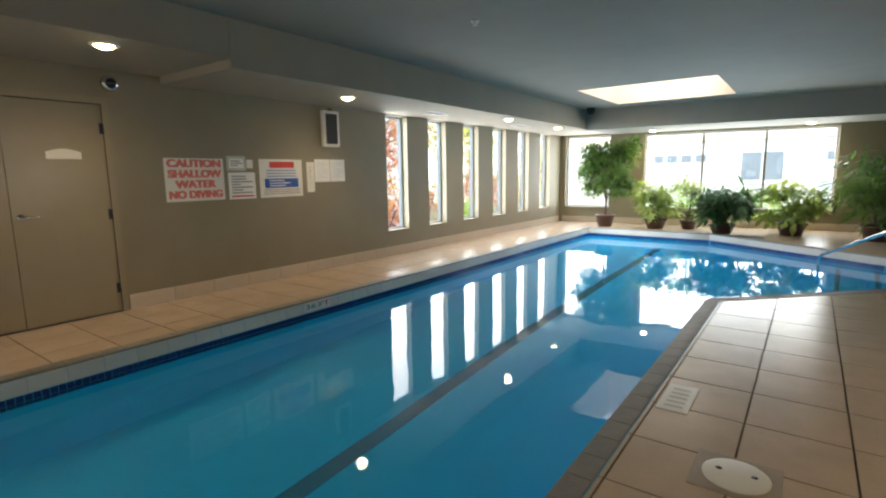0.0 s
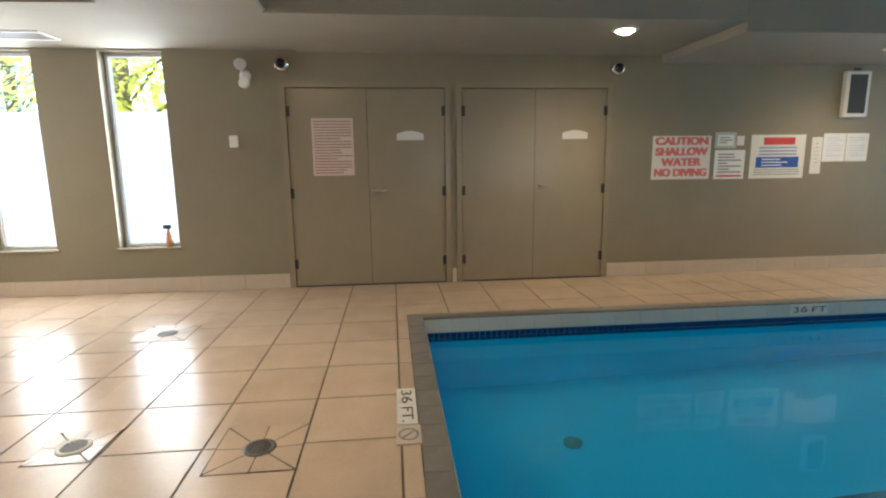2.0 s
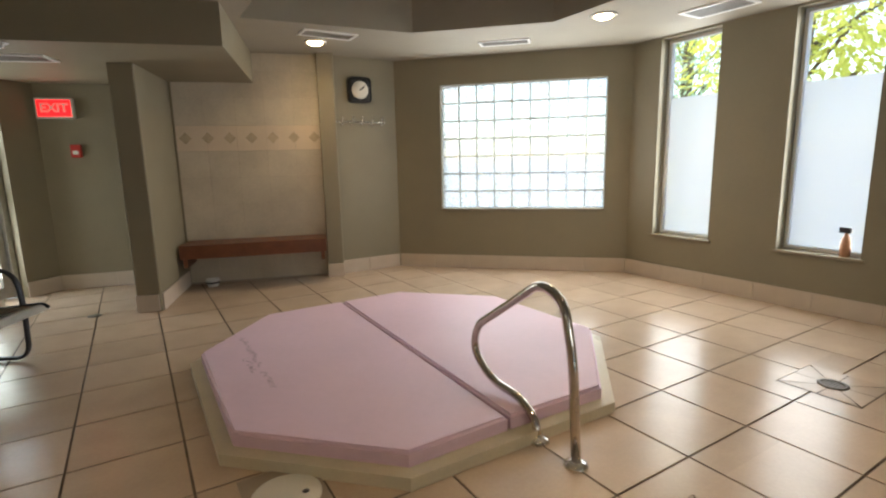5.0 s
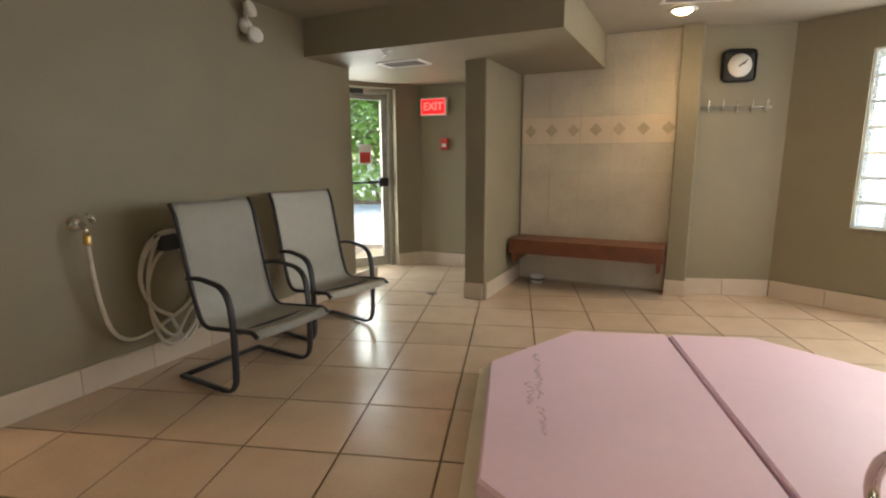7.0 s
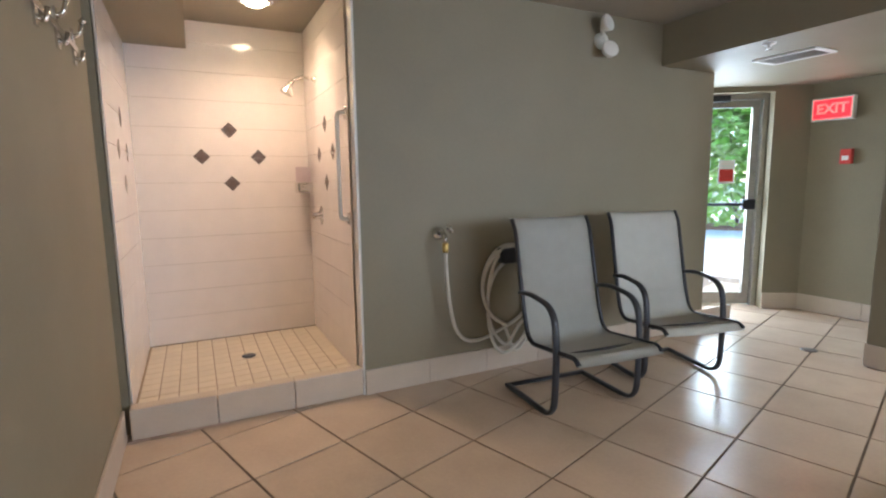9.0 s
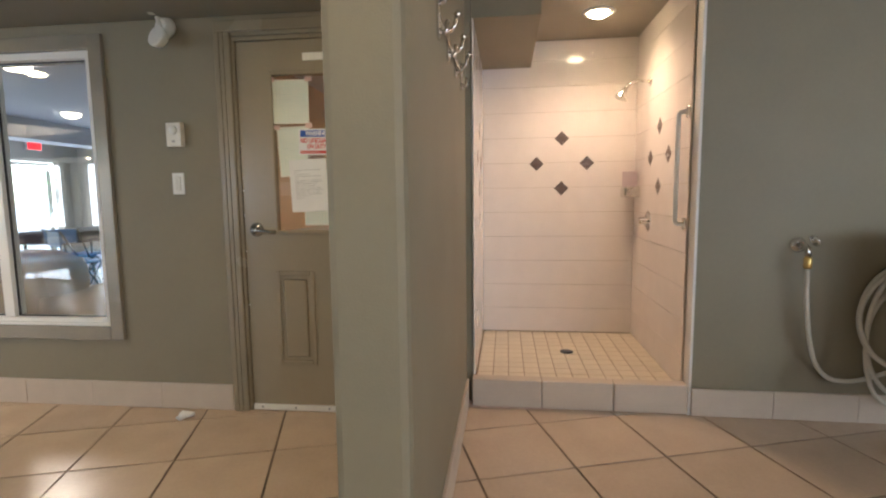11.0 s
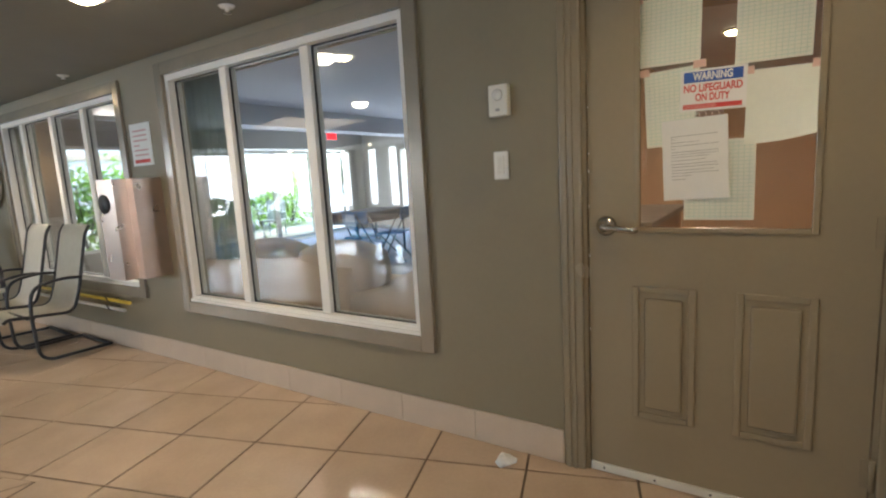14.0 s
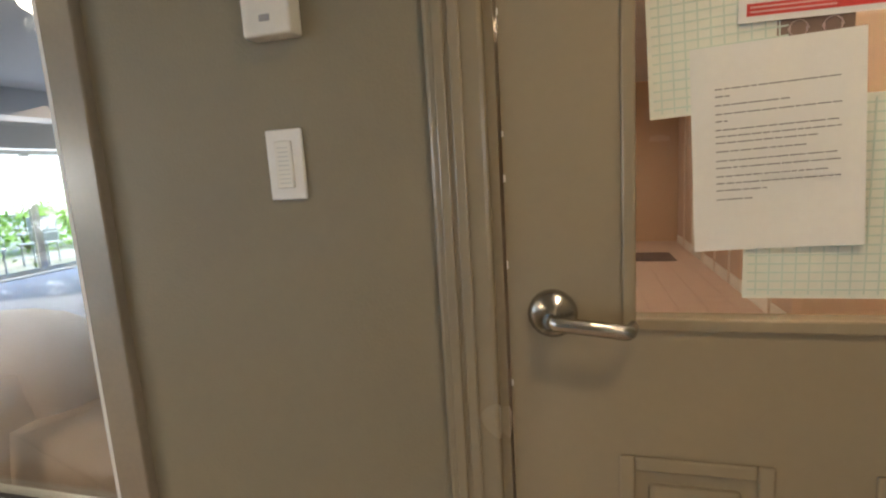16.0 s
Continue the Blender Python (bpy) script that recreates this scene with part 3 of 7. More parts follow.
# ---- windows ----
def narrow_window(name, y0, y1, z0, z1, frosted):
    w = y1 - y0
    ob = thing(name, WW(y0), "tall narrow fixed window with a white frame" + (" and frosted lower glass" if frosted else ""), "window", "narrow windows")
    ob["kind"] = "structure"
    bm = bmesh.new()
    for lo, hi in (((0.004, 0.12, z0), (0.03, 0.19, z1)), ((w - 0.03, 0.12, z0), (w - 0.004, 0.19, z1)),
                   ((0.03, 0.12, z0), (w - 0.03, 0.19, z0 + 0.03)), ((0.03, 0.12, z1 - 0.03), (w - 0.03, 0.19, z1))):
        add_box(bm, lo, hi)
    part("window_frame", bm, WHITE, ob)
    if frosted:
        zf = z0 + (z1 - z0) * 0.71
        part("pane", box((0.03, 0.15, z0 + 0.03), (w - 0.03, 0.154, zf)), FROST, ob, "frosted pane").visible_shadow = False
        part("pane", box((0.03, 0.15, zf), (w - 0.03, 0.154, z1 - 0.03)), GLASS, ob, "clear pane").visible_shadow = False
    else:
        part("pane", box((0.03, 0.15, z0 + 0.03), (w - 0.03, 0.154, z1 - 0.03)), GLASS, ob).visible_shadow = False
    part("window_sill", box((-0.03, -0.02, z0 - 0.022), (w + 0.03, 0.12, z0 + 0.004), 0.005), WALL if not frosted else TRIMP, ob)


for i, (a, b) in enumerate(W_WINS):
    narrow_window(f"window_{i + 1}", a, b, 0.42, 2.305, False)
for i, (a, b) in enumerate(S_WINS):
    narrow_window(f"window_{i + 7}", a, b, 0.47, 2.40, True)


def big_window(name, x0, x1, z0, z1, panes):
    m = NWp(x0)
    w = (x1 - x0) / abs(fd.x)
    ob = thing(name, m, "large fixed window with slim mullions facing the street", "window")
    ob["kind"] = "structure"
    bm = bmesh.new()
    for lo, hi in (((0, 0.1, z0), (0.04, 0.18, z1)), ((w - 0.04, 0.1, z0), (w, 0.18, z1)), ((0.04, 0.1, z0), (w - 0.04, 0.18, z0 + 0.04)),
                   ((0.04, 0.1, z1 - 0.04), (w - 0.04, 0.18, z1))):
        add_box(bm, lo, hi)
    part("window_frame", bm, WHITE, ob)
    for k in range(panes):
        p0, p1 = 0.04 + (w - 0.08) * k / panes, 0.04 + (w - 0.08) * (k + 1) / panes
        part("pane", box((p0 + 0.012, 0.14, z0 + 0.04), (p1 - 0.012, 0.145, z1 - 0.04)), GLASS, ob).visible_shadow = False
        if k:
            part("mullion", box((p0 - 0.022, 0.1, z0 + 0.041), (p0 + 0.022, 0.18, z1 - 0.041)), TRIMP, ob)
    part("window_sill", box((-0.04, -0.03, z0 - 0.03), (w + 0.04, 0.1, z0 + 0.002), 0.006), WALL, ob)


big_window("window_9", -3.42, 0.47, 0.42, 2.26, 3)
big_window("window_10", -5.42, -4.25, 0.41, 2.28, 1)

# glass block window
gb = thing("window_11", GW, "large window of clear wavy glass blocks with pale mortar joints", "glass block window")
gb["kind"] = "structure"
L_ = (GQ - GP).length
gx0, gx1, gz0, gz1 = L_ - 2.09, L_ - 0.25, 0.71, 2.12
nx, nz = 9, 7
bw, bh = (gx1 - gx0) / nx, (gz1 - gz0) / nz
bm = bmesh.new()
for i in range(nx + 1):
    add_box(bm, (gx0 + bw * i - 0.004, 0.06, gz0), (gx0 + bw * i + 0.004, 0.13, gz1))
for j in range(nz + 1):
    add_box(bm, (gx0, 0.055, gz0 + bh * j - 0.006), (gx1, 0.135, gz0 + bh * j + 0.006))
part("mortar", bm, mat("pale_mortar", (0.78, 0.79, 0.77), 0.8), gb)
bm = box((-bw / 2 + 0.005, 0, -bh / 2 + 0.007), (bw / 2 - 0.005, 0.035, bh / 2 - 0.007), 0.012)
block_me = mesh_of("glass_block", bm, BLOCKG)
for i in range(nx):
    for j in range(nz):
        o = new("glass_block", block_me)
        o.parent, o.matrix_basis, o.visible_shadow = gb, pose(gx0 + bw * (i + 0.5), 0.075, gz0 + bh * (j + 0.5)), False
part("window_sill", box((gx0 - 0.02, -0.015, gz0 - 0.02), (gx1 + 0.02, 0.05, gz0 + 0.001), 0.004), WALL, gb)


# ---- double doors on the west wall ----
def lever(parent, x, y, z, side):
    h = part("handle", lathe(bmesh.new(), [(0.028, 0), (0.028, 0.012), (0.02, 0.02), (0.012, 0.022)], pose(x, y, z, 90)), CHROME, parent, "chrome lever handle")
    part("lever", sweep(bmesh.new(), arc([(x, y - 0.015, z), (x, y - 0.05, z), (x + side * 0.12, y - 0.055, z - 0.004)], 5, 0.02), 0.009, 8), CHROME, h)
    return h


def double_door(name, y0, y1, notice):
    w = y1 - y0
    ob = thing(name, WW(y0), "pair of closed flush taupe steel doors", "double door", "double doors")
    ob["kind"] = "structure"
    bm = bmesh.new()
    z1 = 2.075
    for lo, hi in (((-0.045, -0.012, 0), (0.012, 0.10, z1 + 0.05)), ((w - 0.012, -0.012, 0), (w + 0.045, 0.10, z1 + 0.05)),
                   ((0.012, -0.012, z1 - 0.012), (w - 0.012, 0.10, z1 + 0.05))):
        add_box(bm, lo, hi)
    part("door_frame", bm, DOORP, ob)
    for k in (0, 1):
        p0 = 0.016 + k * (w / 2 - 0.014)
        p1 = p0 + w / 2 - 0.018
        leaf = part("door_leaf", box((p0, 0.002, 0.012), (p1, 0.044, z1 - 0.018), 0.003), DOORP, ob)
        hx = p0 if k == 0 else p1
        for hz in (0.25, 1.0, 1.83):
            hb = bmesh.new()
            sweep(hb, [(hx, -0.008, hz - 0.05), (hx, -0.008, hz + 0.05)], 0.009, 8)
            add_box(hb, (hx - 0.03, -0.004, hz - 0.05), (hx + 0.03, 0.001, hz + 0.05))
            part("hinge", hb, DARK, leaf)
        if k == 1:
            lever(leaf, p0 + 0.06, 0.0, 1.02, 1)
            bmp = bmesh.new()
            n_ = 10
            top = [(p0 + 0.30 + 0.28 * i / n_, 1.60 + 0.03 * math.sin(math.pi * i / n_)) for i in range(n_ + 1)]
            f = bmp.faces.new([bmp.verts.new((x, -0.004, z)) for x, z in top] + [bmp.verts.new((p0 + 0.58, -0.004, 1.535)), bmp.verts.new((p0 + 0.30, -0.004, 1.535))])
            bmesh.ops.extrude_face_region(bmp, geom=[f])
            for v in list(bmp.verts)[-13:]:
                v.co.y = 0.001
            part("name_plate", bmp, PLASTIC, leaf, "blank cream arched name plate")
    if notice:
        nb = part("notice", box((0.255, -0.004, 1.18), (0.675, 0.001, 1.76)), PINKP, ob, "beige printed notice")
        bmn = bmesh.new()
        rr = random.Random(5)
        for i in range(19):
            z = 1.735 - i * 0.029
            add_box(bmn, (0.275, -0.0046, z - 0.010), (0.275 + (0.38 if rr.random() > 0.25 else 0.2 + 0.15 * rr.random()), -0.0041, z))
        part("printed_text", bmn, mat("brown_ink", (0.28, 0.17, 0.13), 0.7), nb)
    part("threshold", box((0.0, -0.01, 0.001), (w, 0.1, 0.01)), DARK, ob)
    # black sheet in place of the unlit closet behind
    part("backing", box((0.0, 0.15, 0.0), (w, 0.17, z1)), BLACK, ob)


double_door("door_1", -1.05, 0.59, True)
double_door("door_2", 0.745, 2.35, False)


# ---- signs and small things on the west wall ----
def sheet(name, m, w, h, material, label, category="sign", t=0.004, group=""):
    ob = thing(name, m, label, category, group)
    part("sign_board" if category == "sign" else "sheet", box((0, -t, 0), (w, 0.0, h)), material, ob)
    return ob


def bars(parent, x0, x1, z0, z1, rows, material, t=0.0046, seed=1, fill=0.5, ragged=0.4, name="printed_text"):
    b = bmesh.new()
    r = random.Random(seed)
    step = (z1 - z0) / rows
    for i in range(rows):
        z = z1 - (i + 1) * step
        e = x1 if r.random() > ragged else x0 + (x1 - x0) * (0.4 + 0.5 * r.random())
        add_box(b, (x0, -t - 0.0004, z + step * (0.5 - fill / 2)), (e, -t, z + step * (0.5 + fill / 2)))
    return part(name, b, material, parent)


def patch(parent, x0, x1, z0, z1, material, t=0.0046, name="colour_band"):
    return part(name, box((x0, -t - 0.0004, z0), (x1, -t, z1)), material, parent)


FADED = mat("faded_red_ink", (0.66, 0.17, 0.15), 0.6)
ca = sheet("caution_sign", WW(2.875, 1.085), 0.68, 0.475, PLASTIC, "white caution sign with large red capital letters")
for k, line in enumerate(("CAUTION", "SHALLOW", "WATER", "NO DIVING")):
    for q_, dx in enumerate((-0.006, 0.0, 0.006)):  # heavy strokes
        text_mesh(line, 0.115, FADED, ca, pose(0.34 + dx, -0.0046 - 0.0004 * q_, 0.415 - k * 0.115) @ FACE, width=0.61 if k != 2 else 0.47, bold=0.004)
s2 = sheet("notice_frame", WW(3.60, 1.42), 0.25, 0.175, mat("grey_green_card", (0.48, 0.50, 0.42), 0.6), "small framed grey-green notice on the wall")
patch(s2, 0.03, 0.22, 0.03, 0.145, PAPER)
bars(s2, 0.05, 0.20, 0.05, 0.13, 3, INKG, 0.0052)
sheet("wall_switch_plate", WW(3.863, 1.45), 0.085, 0.105, PLASTIC, "small white switch plate", "switch")
s3 = sheet("rules_sign", WW(3.61, 1.08), 0.36, 0.32, PAPER, "white rules sign with a red strip at its foot")
bars(s3, 0.04, 0.32, 0.06, 0.29, 7, INKG, seed=3)
patch(s3, 0.03, 0.33, 0.025, 0.045, RED)
s4 = sheet("pool_rules_sign", WW(4.035, 1.08), 0.66, 0.485, PLASTIC, "white pool safety sign with red heading and blue panel")
patch(s4, 0.15, 0.53, 0.375, 0.455, RED)
patch(s4, 0.07, 0.59, 0.12, 0.24, BLUE)
bars(s4, 0.10, 0.56, 0.25, 0.36, 3, mat("pale_blue_ink", (0.25, 0.35, 0.55), 0.6), seed=8, ragged=0.1)
bars(s4, 0.14, 0.52, 0.13, 0.23, 3, PAPER, 0.0052, seed=9, ragged=0.5, fill=0.35)
bars(s4, 0.05, 0.61, 0.03, 0.11, 3, INKG, seed=4, ragged=0.1, fill=0.4)
s5 = sheet("thermometer_card", WW(4.775, 1.125), 0.13, 0.41, PLASTIC, "narrow cream card on the wall")
bars(s5, 0.04, 0.09, 0.06, 0.36, 7, INKG, fill=0.15)["kind"] = "stuff"
for y, nm in ((4.915, 1), (5.20, 2)):
    s6 = sheet("paper_notice", WW(y, 1.26), 0.275, 0.315, PAPER, "white paper notice in a clear sleeve", group="paper notices")
    bars(s6, 0.04, 0.235, 0.05, 0.28, 8, mat("faint_blue_ink", (0.55, 0.60, 0.70), 0.6), seed=nm, fill=0.3)
sp = thing("loudspeaker", WW(5.06, 1.75), "tall white loudspeaker with a black grille on the wall", "speaker")
part("cabinet", box((0, -0.06, 0), (0.30, 0.0, 0.50), 0.012), PLASTIC, sp)
part("grille", box((0.045, -0.066, 0.04), (0.255, -0.0595, 0.46), 0.003), BLACK, sp)
part("bracket", box((0.13, -0.01, 0.5), (0.21, 0.0, 0.54)), DARK, sp)


def dome_camera(m, label="silver dome security camera with a dark bubble"):
    ob = thing("security_camera", m, label, "camera", "dome cameras")
    part("housing", lathe(bmesh.new(), [(0.075, 0), (0.075, 0.03), (0.062, 0.05), (0.05, 0.052)], pose(0, 0, 0, 90)), CHROME, ob)
    part("bubble", lathe(bmesh.new(), [(0.05, 0.05), (0.046, 0.075), (0.028, 0.093), (0, 0.10)], pose(0, 0, 0, 90)), mat("dark_dome", (0.01, 0.01, 0.012), 0.06), ob)


dome_camera(WW(-1.05, 2.285))
dome_camera(WW(2.43, 2.265))


def emergency_light(m):
    ob = thing("emergency_light", m, "white twin-head emergency light on the wall", "emergency light", "emergency lights")
    part("back_plate", lathe(bmesh.new(), [(0.055, 0), (0.055, 0.02), (0.03, 0.05)], pose(0, 0, 0, 90)), PLASTIC, ob)
    for dx, dz in ((-0.03, 0.085), (0.02, -0.085)):
        hd = bmesh.new()
        lathe(hd, [(0.02, 0.0), (0.05, 0.02), (0.058, 0.055), (0.05, 0.06), (0.0, 0.05)], pose(dx, -0.05, dz, 75, 0, 15 if dx < 0 else -15))
        part("lamp_head", hd, PLASTIC, ob)
    part("stem", sweep(bmesh.new(), [(-0.03, -0.045, 0.085), (0.02, -0.045, -0.085)], 0.014), PLASTIC, ob)


emergency_light(WW(-1.41, 2.17))
th = thing("wall_thermostat", WW(-1.61, 1.475), "small white wall thermostat", "thermostat")
part("cover", box((0, -0.025, 0), (0.085, 0, 0.12), 0.006), PLASTIC, th)
# spray bottle on the sill
bo = thing("spray_bottle", pose(XW - 0.05, -2.31, 0.475), "orange-tinted plastic spray bottle on the window sill", "bottle")
part("bottle", lathe(bmesh.new(), [(0.035, 0), (0.037, 0.1), (0.03, 0.135), (0.014, 0.165), (0.014, 0.18)]), mat("amber_plastic", (0.62, 0.33, 0.2), 0.25), bo)
part("trigger_head", box((-0.016, -0.05, 0.18), (0.016, 0.03, 0.225), 0.006), DARK, bo)

# clock and hook rail
ck = thing("wall_clock", pose(-3.27, -6.17, 2.07, 0, 0, 180), "square black wall clock with a round white face", "clock")
part("case", box((-0.138, -0.045, -0.138), (0.138, 0, 0.138), 0.045), BLACK, ck)
part("dial", lathe(bmesh.new(), [(0.098, 0.046), (0.098, 0.049), (0, 0.049)], pose(0, 0, 0, 90)), PLASTIC, ck, "white dial")
part("hour_hand", box((-0.006, -0.053, -0.01), (0.006, -0.0505, 0.05), 0, pose(0, 0, 0, 0, 62, 0)), BLACK, ck)
part("minute_hand", box((-0.004, -0.055, -0.01), (0.004, -0.0535, 0.078), 0, pose(0, 0, 0, 0, 50, 0)), BLACK, ck)


def hook_rail(m, w, n, label):
    ob = thing("hook_rail", m, label, "hook rail", "hook rails")
    part("rail", box((0, -0.012, -0.012), (w, 0, 0.012), 0.002), CHROME, ob)
    for k in range(n):
        x = w * (k + 0.5) / n
        h = bmesh.new()
        sweep(h, arc([(x, -0.01, 0.0), (x, -0.05, -0.005), (x, -0.07, 0.05)], 4, 0.02), 0.007, 8)
        hk = part("hook", h, CHROME, ob)
        part("lower_hook", sweep(bmesh.new(), arc([(x, -0.01, -0.01), (x, -0.035, -0.05), (x, -0.055, -0.03)], 4, 0.02), 0.006, 8), CHROME, hk)
        part("ball_tip", lathe(bmesh.new(), [(0.0, -0.01), (0.011, 0.0), (0, 0.011)], pose(x, -0.07, 0.055), 8), CHROME, hk)


hook_rail(pose(-2.98, -6.17, 1.72, 0, 0, 180), 0.6, 5, "chrome rail with coat hooks under the clock")


# ---- spa with its cover ----
SPA = [(-1.235, -4.02), (-1.235, -2.90), (-1.81, -2.33), (-2.91, -2.31), (-3.55, -2.96), (-3.53, -3.99), (-2.92, -4.62), (-1.77, -4.61)]
spa = thing("hot_tub", pose(0, 0, 0), "sunken octagonal hot tub under two pink foam cover halves", "hot tub")
part("rim", prism(bmesh.new(), inset(SPA, -0.065), -0.005, 0.055), CREAM, spa, "cream fibreglass rim")
MIDX = (-2.325, -2.385)


def cover_half(poly):
    b = prism(bmesh.new(), poly, 0.056, 0.125)
    bmesh.ops.bevel(b, geom=[e for e in b.edges if all(v.co.z > 0.1 for v in e.verts)], offset=0.014, segments=3, affect="EDGES")
    top = [f for f in b.faces if f.normal.z > 0.9]
    return b


m0, m1 = (MIDX[0], -2.332), (MIDX[1], -4.615)
cov_e = part("cover_half", cover_half([SPA[0], SPA[1], SPA[2], (m0[0] + 0.008, m0[1]), (m1[0] + 0.008, m1[1]), SPA[7]][::1]), PINK, spa, "faded pink foam cover half with scribbled marker writing")
part("cover_half", cover_half([(m0[0] - 0.008, m0[1]), SPA[3], SPA[4], SPA[5], SPA[6], (m1[0] - 0.008, m1[1])]), PINK, spa, "faded pink foam cover half")
sb = bmesh.new()
rr = random.Random(3)
for row, (x0, n_) in enumerate(((-1.50, 22), (-1.44, 6))):
    y = -4.15 if row == 0 else -3.75
    for k in range(n_):
        if rr.random() < 0.16:
            y += 0.04
            continue
        pts = [(x0 + rr.uniform(-0.022, 0.022) - 0.012 * row, y + 0.011 * j + rr.uniform(-0.004, 0.004), 0.1262) for j in range(4)]
        sweep(sb, pts, 0.0022, 4, ry=0.0006)
        y += 0.042
part("marker_writing", sb, mat("faded_marker", (0.36, 0.27, 0.33), 0.8), cov_e)["kind"] = "stuff"

rail = thing("spa_handrail", pose(-2.44, 0, 0), "looped stainless steel grab rail beside the hot tub", "handrail")
rp = arc([(0, -2.03, 0), (0, -2.06, 0.45), (0, -2.12, 0.70), (0, -2.26, 0.745), (0, -2.50, 0.58), (0, -2.74, 0.42), (0, -2.77, 0.28), (0, -2.62, 0.165),
          (0, -2.40, 0.160), (0, -2.285, 0.10), (0, -2.26, 0)], 6, 0.10)
part("rail", sweep(bmesh.new(), rp, 0.0205, 14), mat("polished_steel", (0.55, 0.50, 0.44), 0.12, 1.0, scale=20), rail)
for y in (-2.03, -2.26):
    part("escutcheon", lathe(bmesh.new(), [(0.052, 0.0), (0.05, 0.01), (0.03, 0.022), (0.022, 0.026)], pose(0, y, 0.0)), CHROME, rail)


# ---- floor fittings ----
GRATE = mat("worn_grate_metal", (0.16, 0.14, 0.12), 0.45, 0.7, scale=20, vary=0.2)
def floor_drain(x, y, size, label, ring=GRATE):
    ob = thing("floor_drain", pose(x, y, 0.0), label, "drain", "floor drains")
    h = size / 2
    for k in range(8):  # cut tile wedges falling to the grate
        a0, a1 = 2 * math.pi * k / 8, 2 * math.pi * (k + 1) / 8

        def edge(a, s):
            c, d = math.cos(a), math.sin(a)
            return (s * c / max(abs(c), abs(d)), s * d / max(abs(c), abs(d)))
        am, g = (a0 + a1) / 2, 0.03
        b = bmesh.new()
        o0, o1 = edge(a0 + 0.018, h - 0.006), edge(a1 - 0.018, h - 0.006)
        i0, i1 = (0.075 * math.cos(a0 + 0.03), 0.075 * math.sin(a0 + 0.03)), (0.075 * math.cos(a1 - 0.03), 0.075 * math.sin(a1 - 0.03))
        vs = [b.verts.new((*p, z)) for p, z in ((i0, -0.001), (o0, 0.0035), (o1, 0.0035), (i1, -0.001))]
        b.faces.new(vs)
        part("cut_tile", b, TILE, ob)
    gr = bmesh.new()
    part("ring", lathe(bmesh.new(), [(0.073, -0.004), (0.073, 0.004), (0.062, 0.006), (0.055, 0.004), (0.055, -0.004)], None, 24), ring, ob, "worn metal ring")
    for k in range(-3, 4):
        w = math.sqrt(0.055 ** 2 - (0.015 * k) ** 2)
        add_box(gr, (-w, 0.015 * k - 0.004, -0.003), (w, 0.015 * k + 0.004, 0.004))
    part("grate", gr, GRATE, ob, "round metal grate")
    # flat black disc under the bars, for the darkness of the pit
    part("sump", lathe(bmesh.new(), [(0.056, -0.0055), (0.0, -0.005)], None, 24), BLACK, ob)


DRAINS = [(-2.415, -0.635, 0.40), (-2.526, -1.508, 0.295), (-4.18, -1.78, 0.40), (0.99, 1.95, 0.40)]
for x, y, s in DRAINS:
    floor_drain(x, y, s, "round floor drain set in wedge-cut tiles", PLASTIC if s < 0.3 else GRATE)

sd_ = thing("floor_drain", pose(-0.579, -5.889, 0.0), "small dark round floor drain by the exit", "drain", "floor drains")
part("grate", lathe(bmesh.new(), [(0.055, 0.0005), (0.055, 0.003), (0.04, 0.004), (0, 0.003)]), GRATE, sd_)


def skimmer_lid(x, y, w, h):
    ob = thing("skimmer_lid", pose(x, y, 0.0), "square off-white skimmer cover with a round lid", "skimmer cover", "skimmer covers")
    part("plate", box((-w / 2, -h / 2, -0.004), (w / 2, h / 2, 0.006), 0.003), mat("old_plastic", (0.34, 0.28, 0.21), 0.5, scale=6, vary=0.15, stain=0.3), ob)
    part("lid", lathe(bmesh.new(), [(0.135, 0.004), (0.135, 0.011), (0.125, 0.013), (0, 0.013)], None, 32), PLASTIC, ob)
    # dark discs laid on the lid, for the shade in its finger holes
    for dx in (-0.07, 0.07):
        part("finger_hole", lathe(bmesh.new(), [(0.014, 0.0132), (0, 0.0136)], pose(dx, 0.02, 0)), DARK, ob)


skimmer_lid(-0.125, 2.64, 0.345, 0.33)
skimmer_lid(-1.36, -2.50, 0.30, 0.40)


def depth_marker(m, w, h, body, label="white depth marker tiles lettered in black", split=True):
    ob = thing("depth_marker", m, label, "depth marker", "depth markers")
    for k in range(2):
        part("tile", box((w * k / 2 + 0.002, 0, -0.004), (w * (k + 1) / 2 - 0.002, h, 0.004), 0.001), PLASTIC, ob)
        text_mesh(body[k], h * 0.80, INK, ob, pose(w * (k + 0.5) / 2, h / 2, 0.0044), width=w * 0.38)
    return ob


depth_marker(pose(-2.945, 0.0, 0.002), 0.41, 0.105, ("36", "FT."))
nd = thing("no_diving_tile", pose(-2.44, 0.055, 0.002), "small off-white tile with a worn round symbol", "depth marker")
part("tile", box((-0.085, -0.06, -0.004), (0.085, 0.06, 0.004), 0.001), BASE, nd)
nb_ = bmesh.new()
sweep(nb_, [(0.05 * math.cos(2 * math.pi * k / 20), 0.045 * math.sin(2 * math.pi * k / 20), 0.0045) for k in range(20)], 0.006, 4, True, ry=0.0008)
sweep(nb_, [(-0.034, 0.032, 0.0045), (0.034, -0.032, 0.0045)], 0.006, 4, ry=0.0008)
part("symbol", nb_, INKG, nd)
dm2 = depth_marker(pose(-4.270, 3.58, -0.112, 90, 0, 90), 0.37, 0.095, ("36", "FT"))
mk = thing("depth_marker", pose(-0.50, 3.345, 0.002), "pale worn marker tile set in the deck", "depth marker", "depth markers")
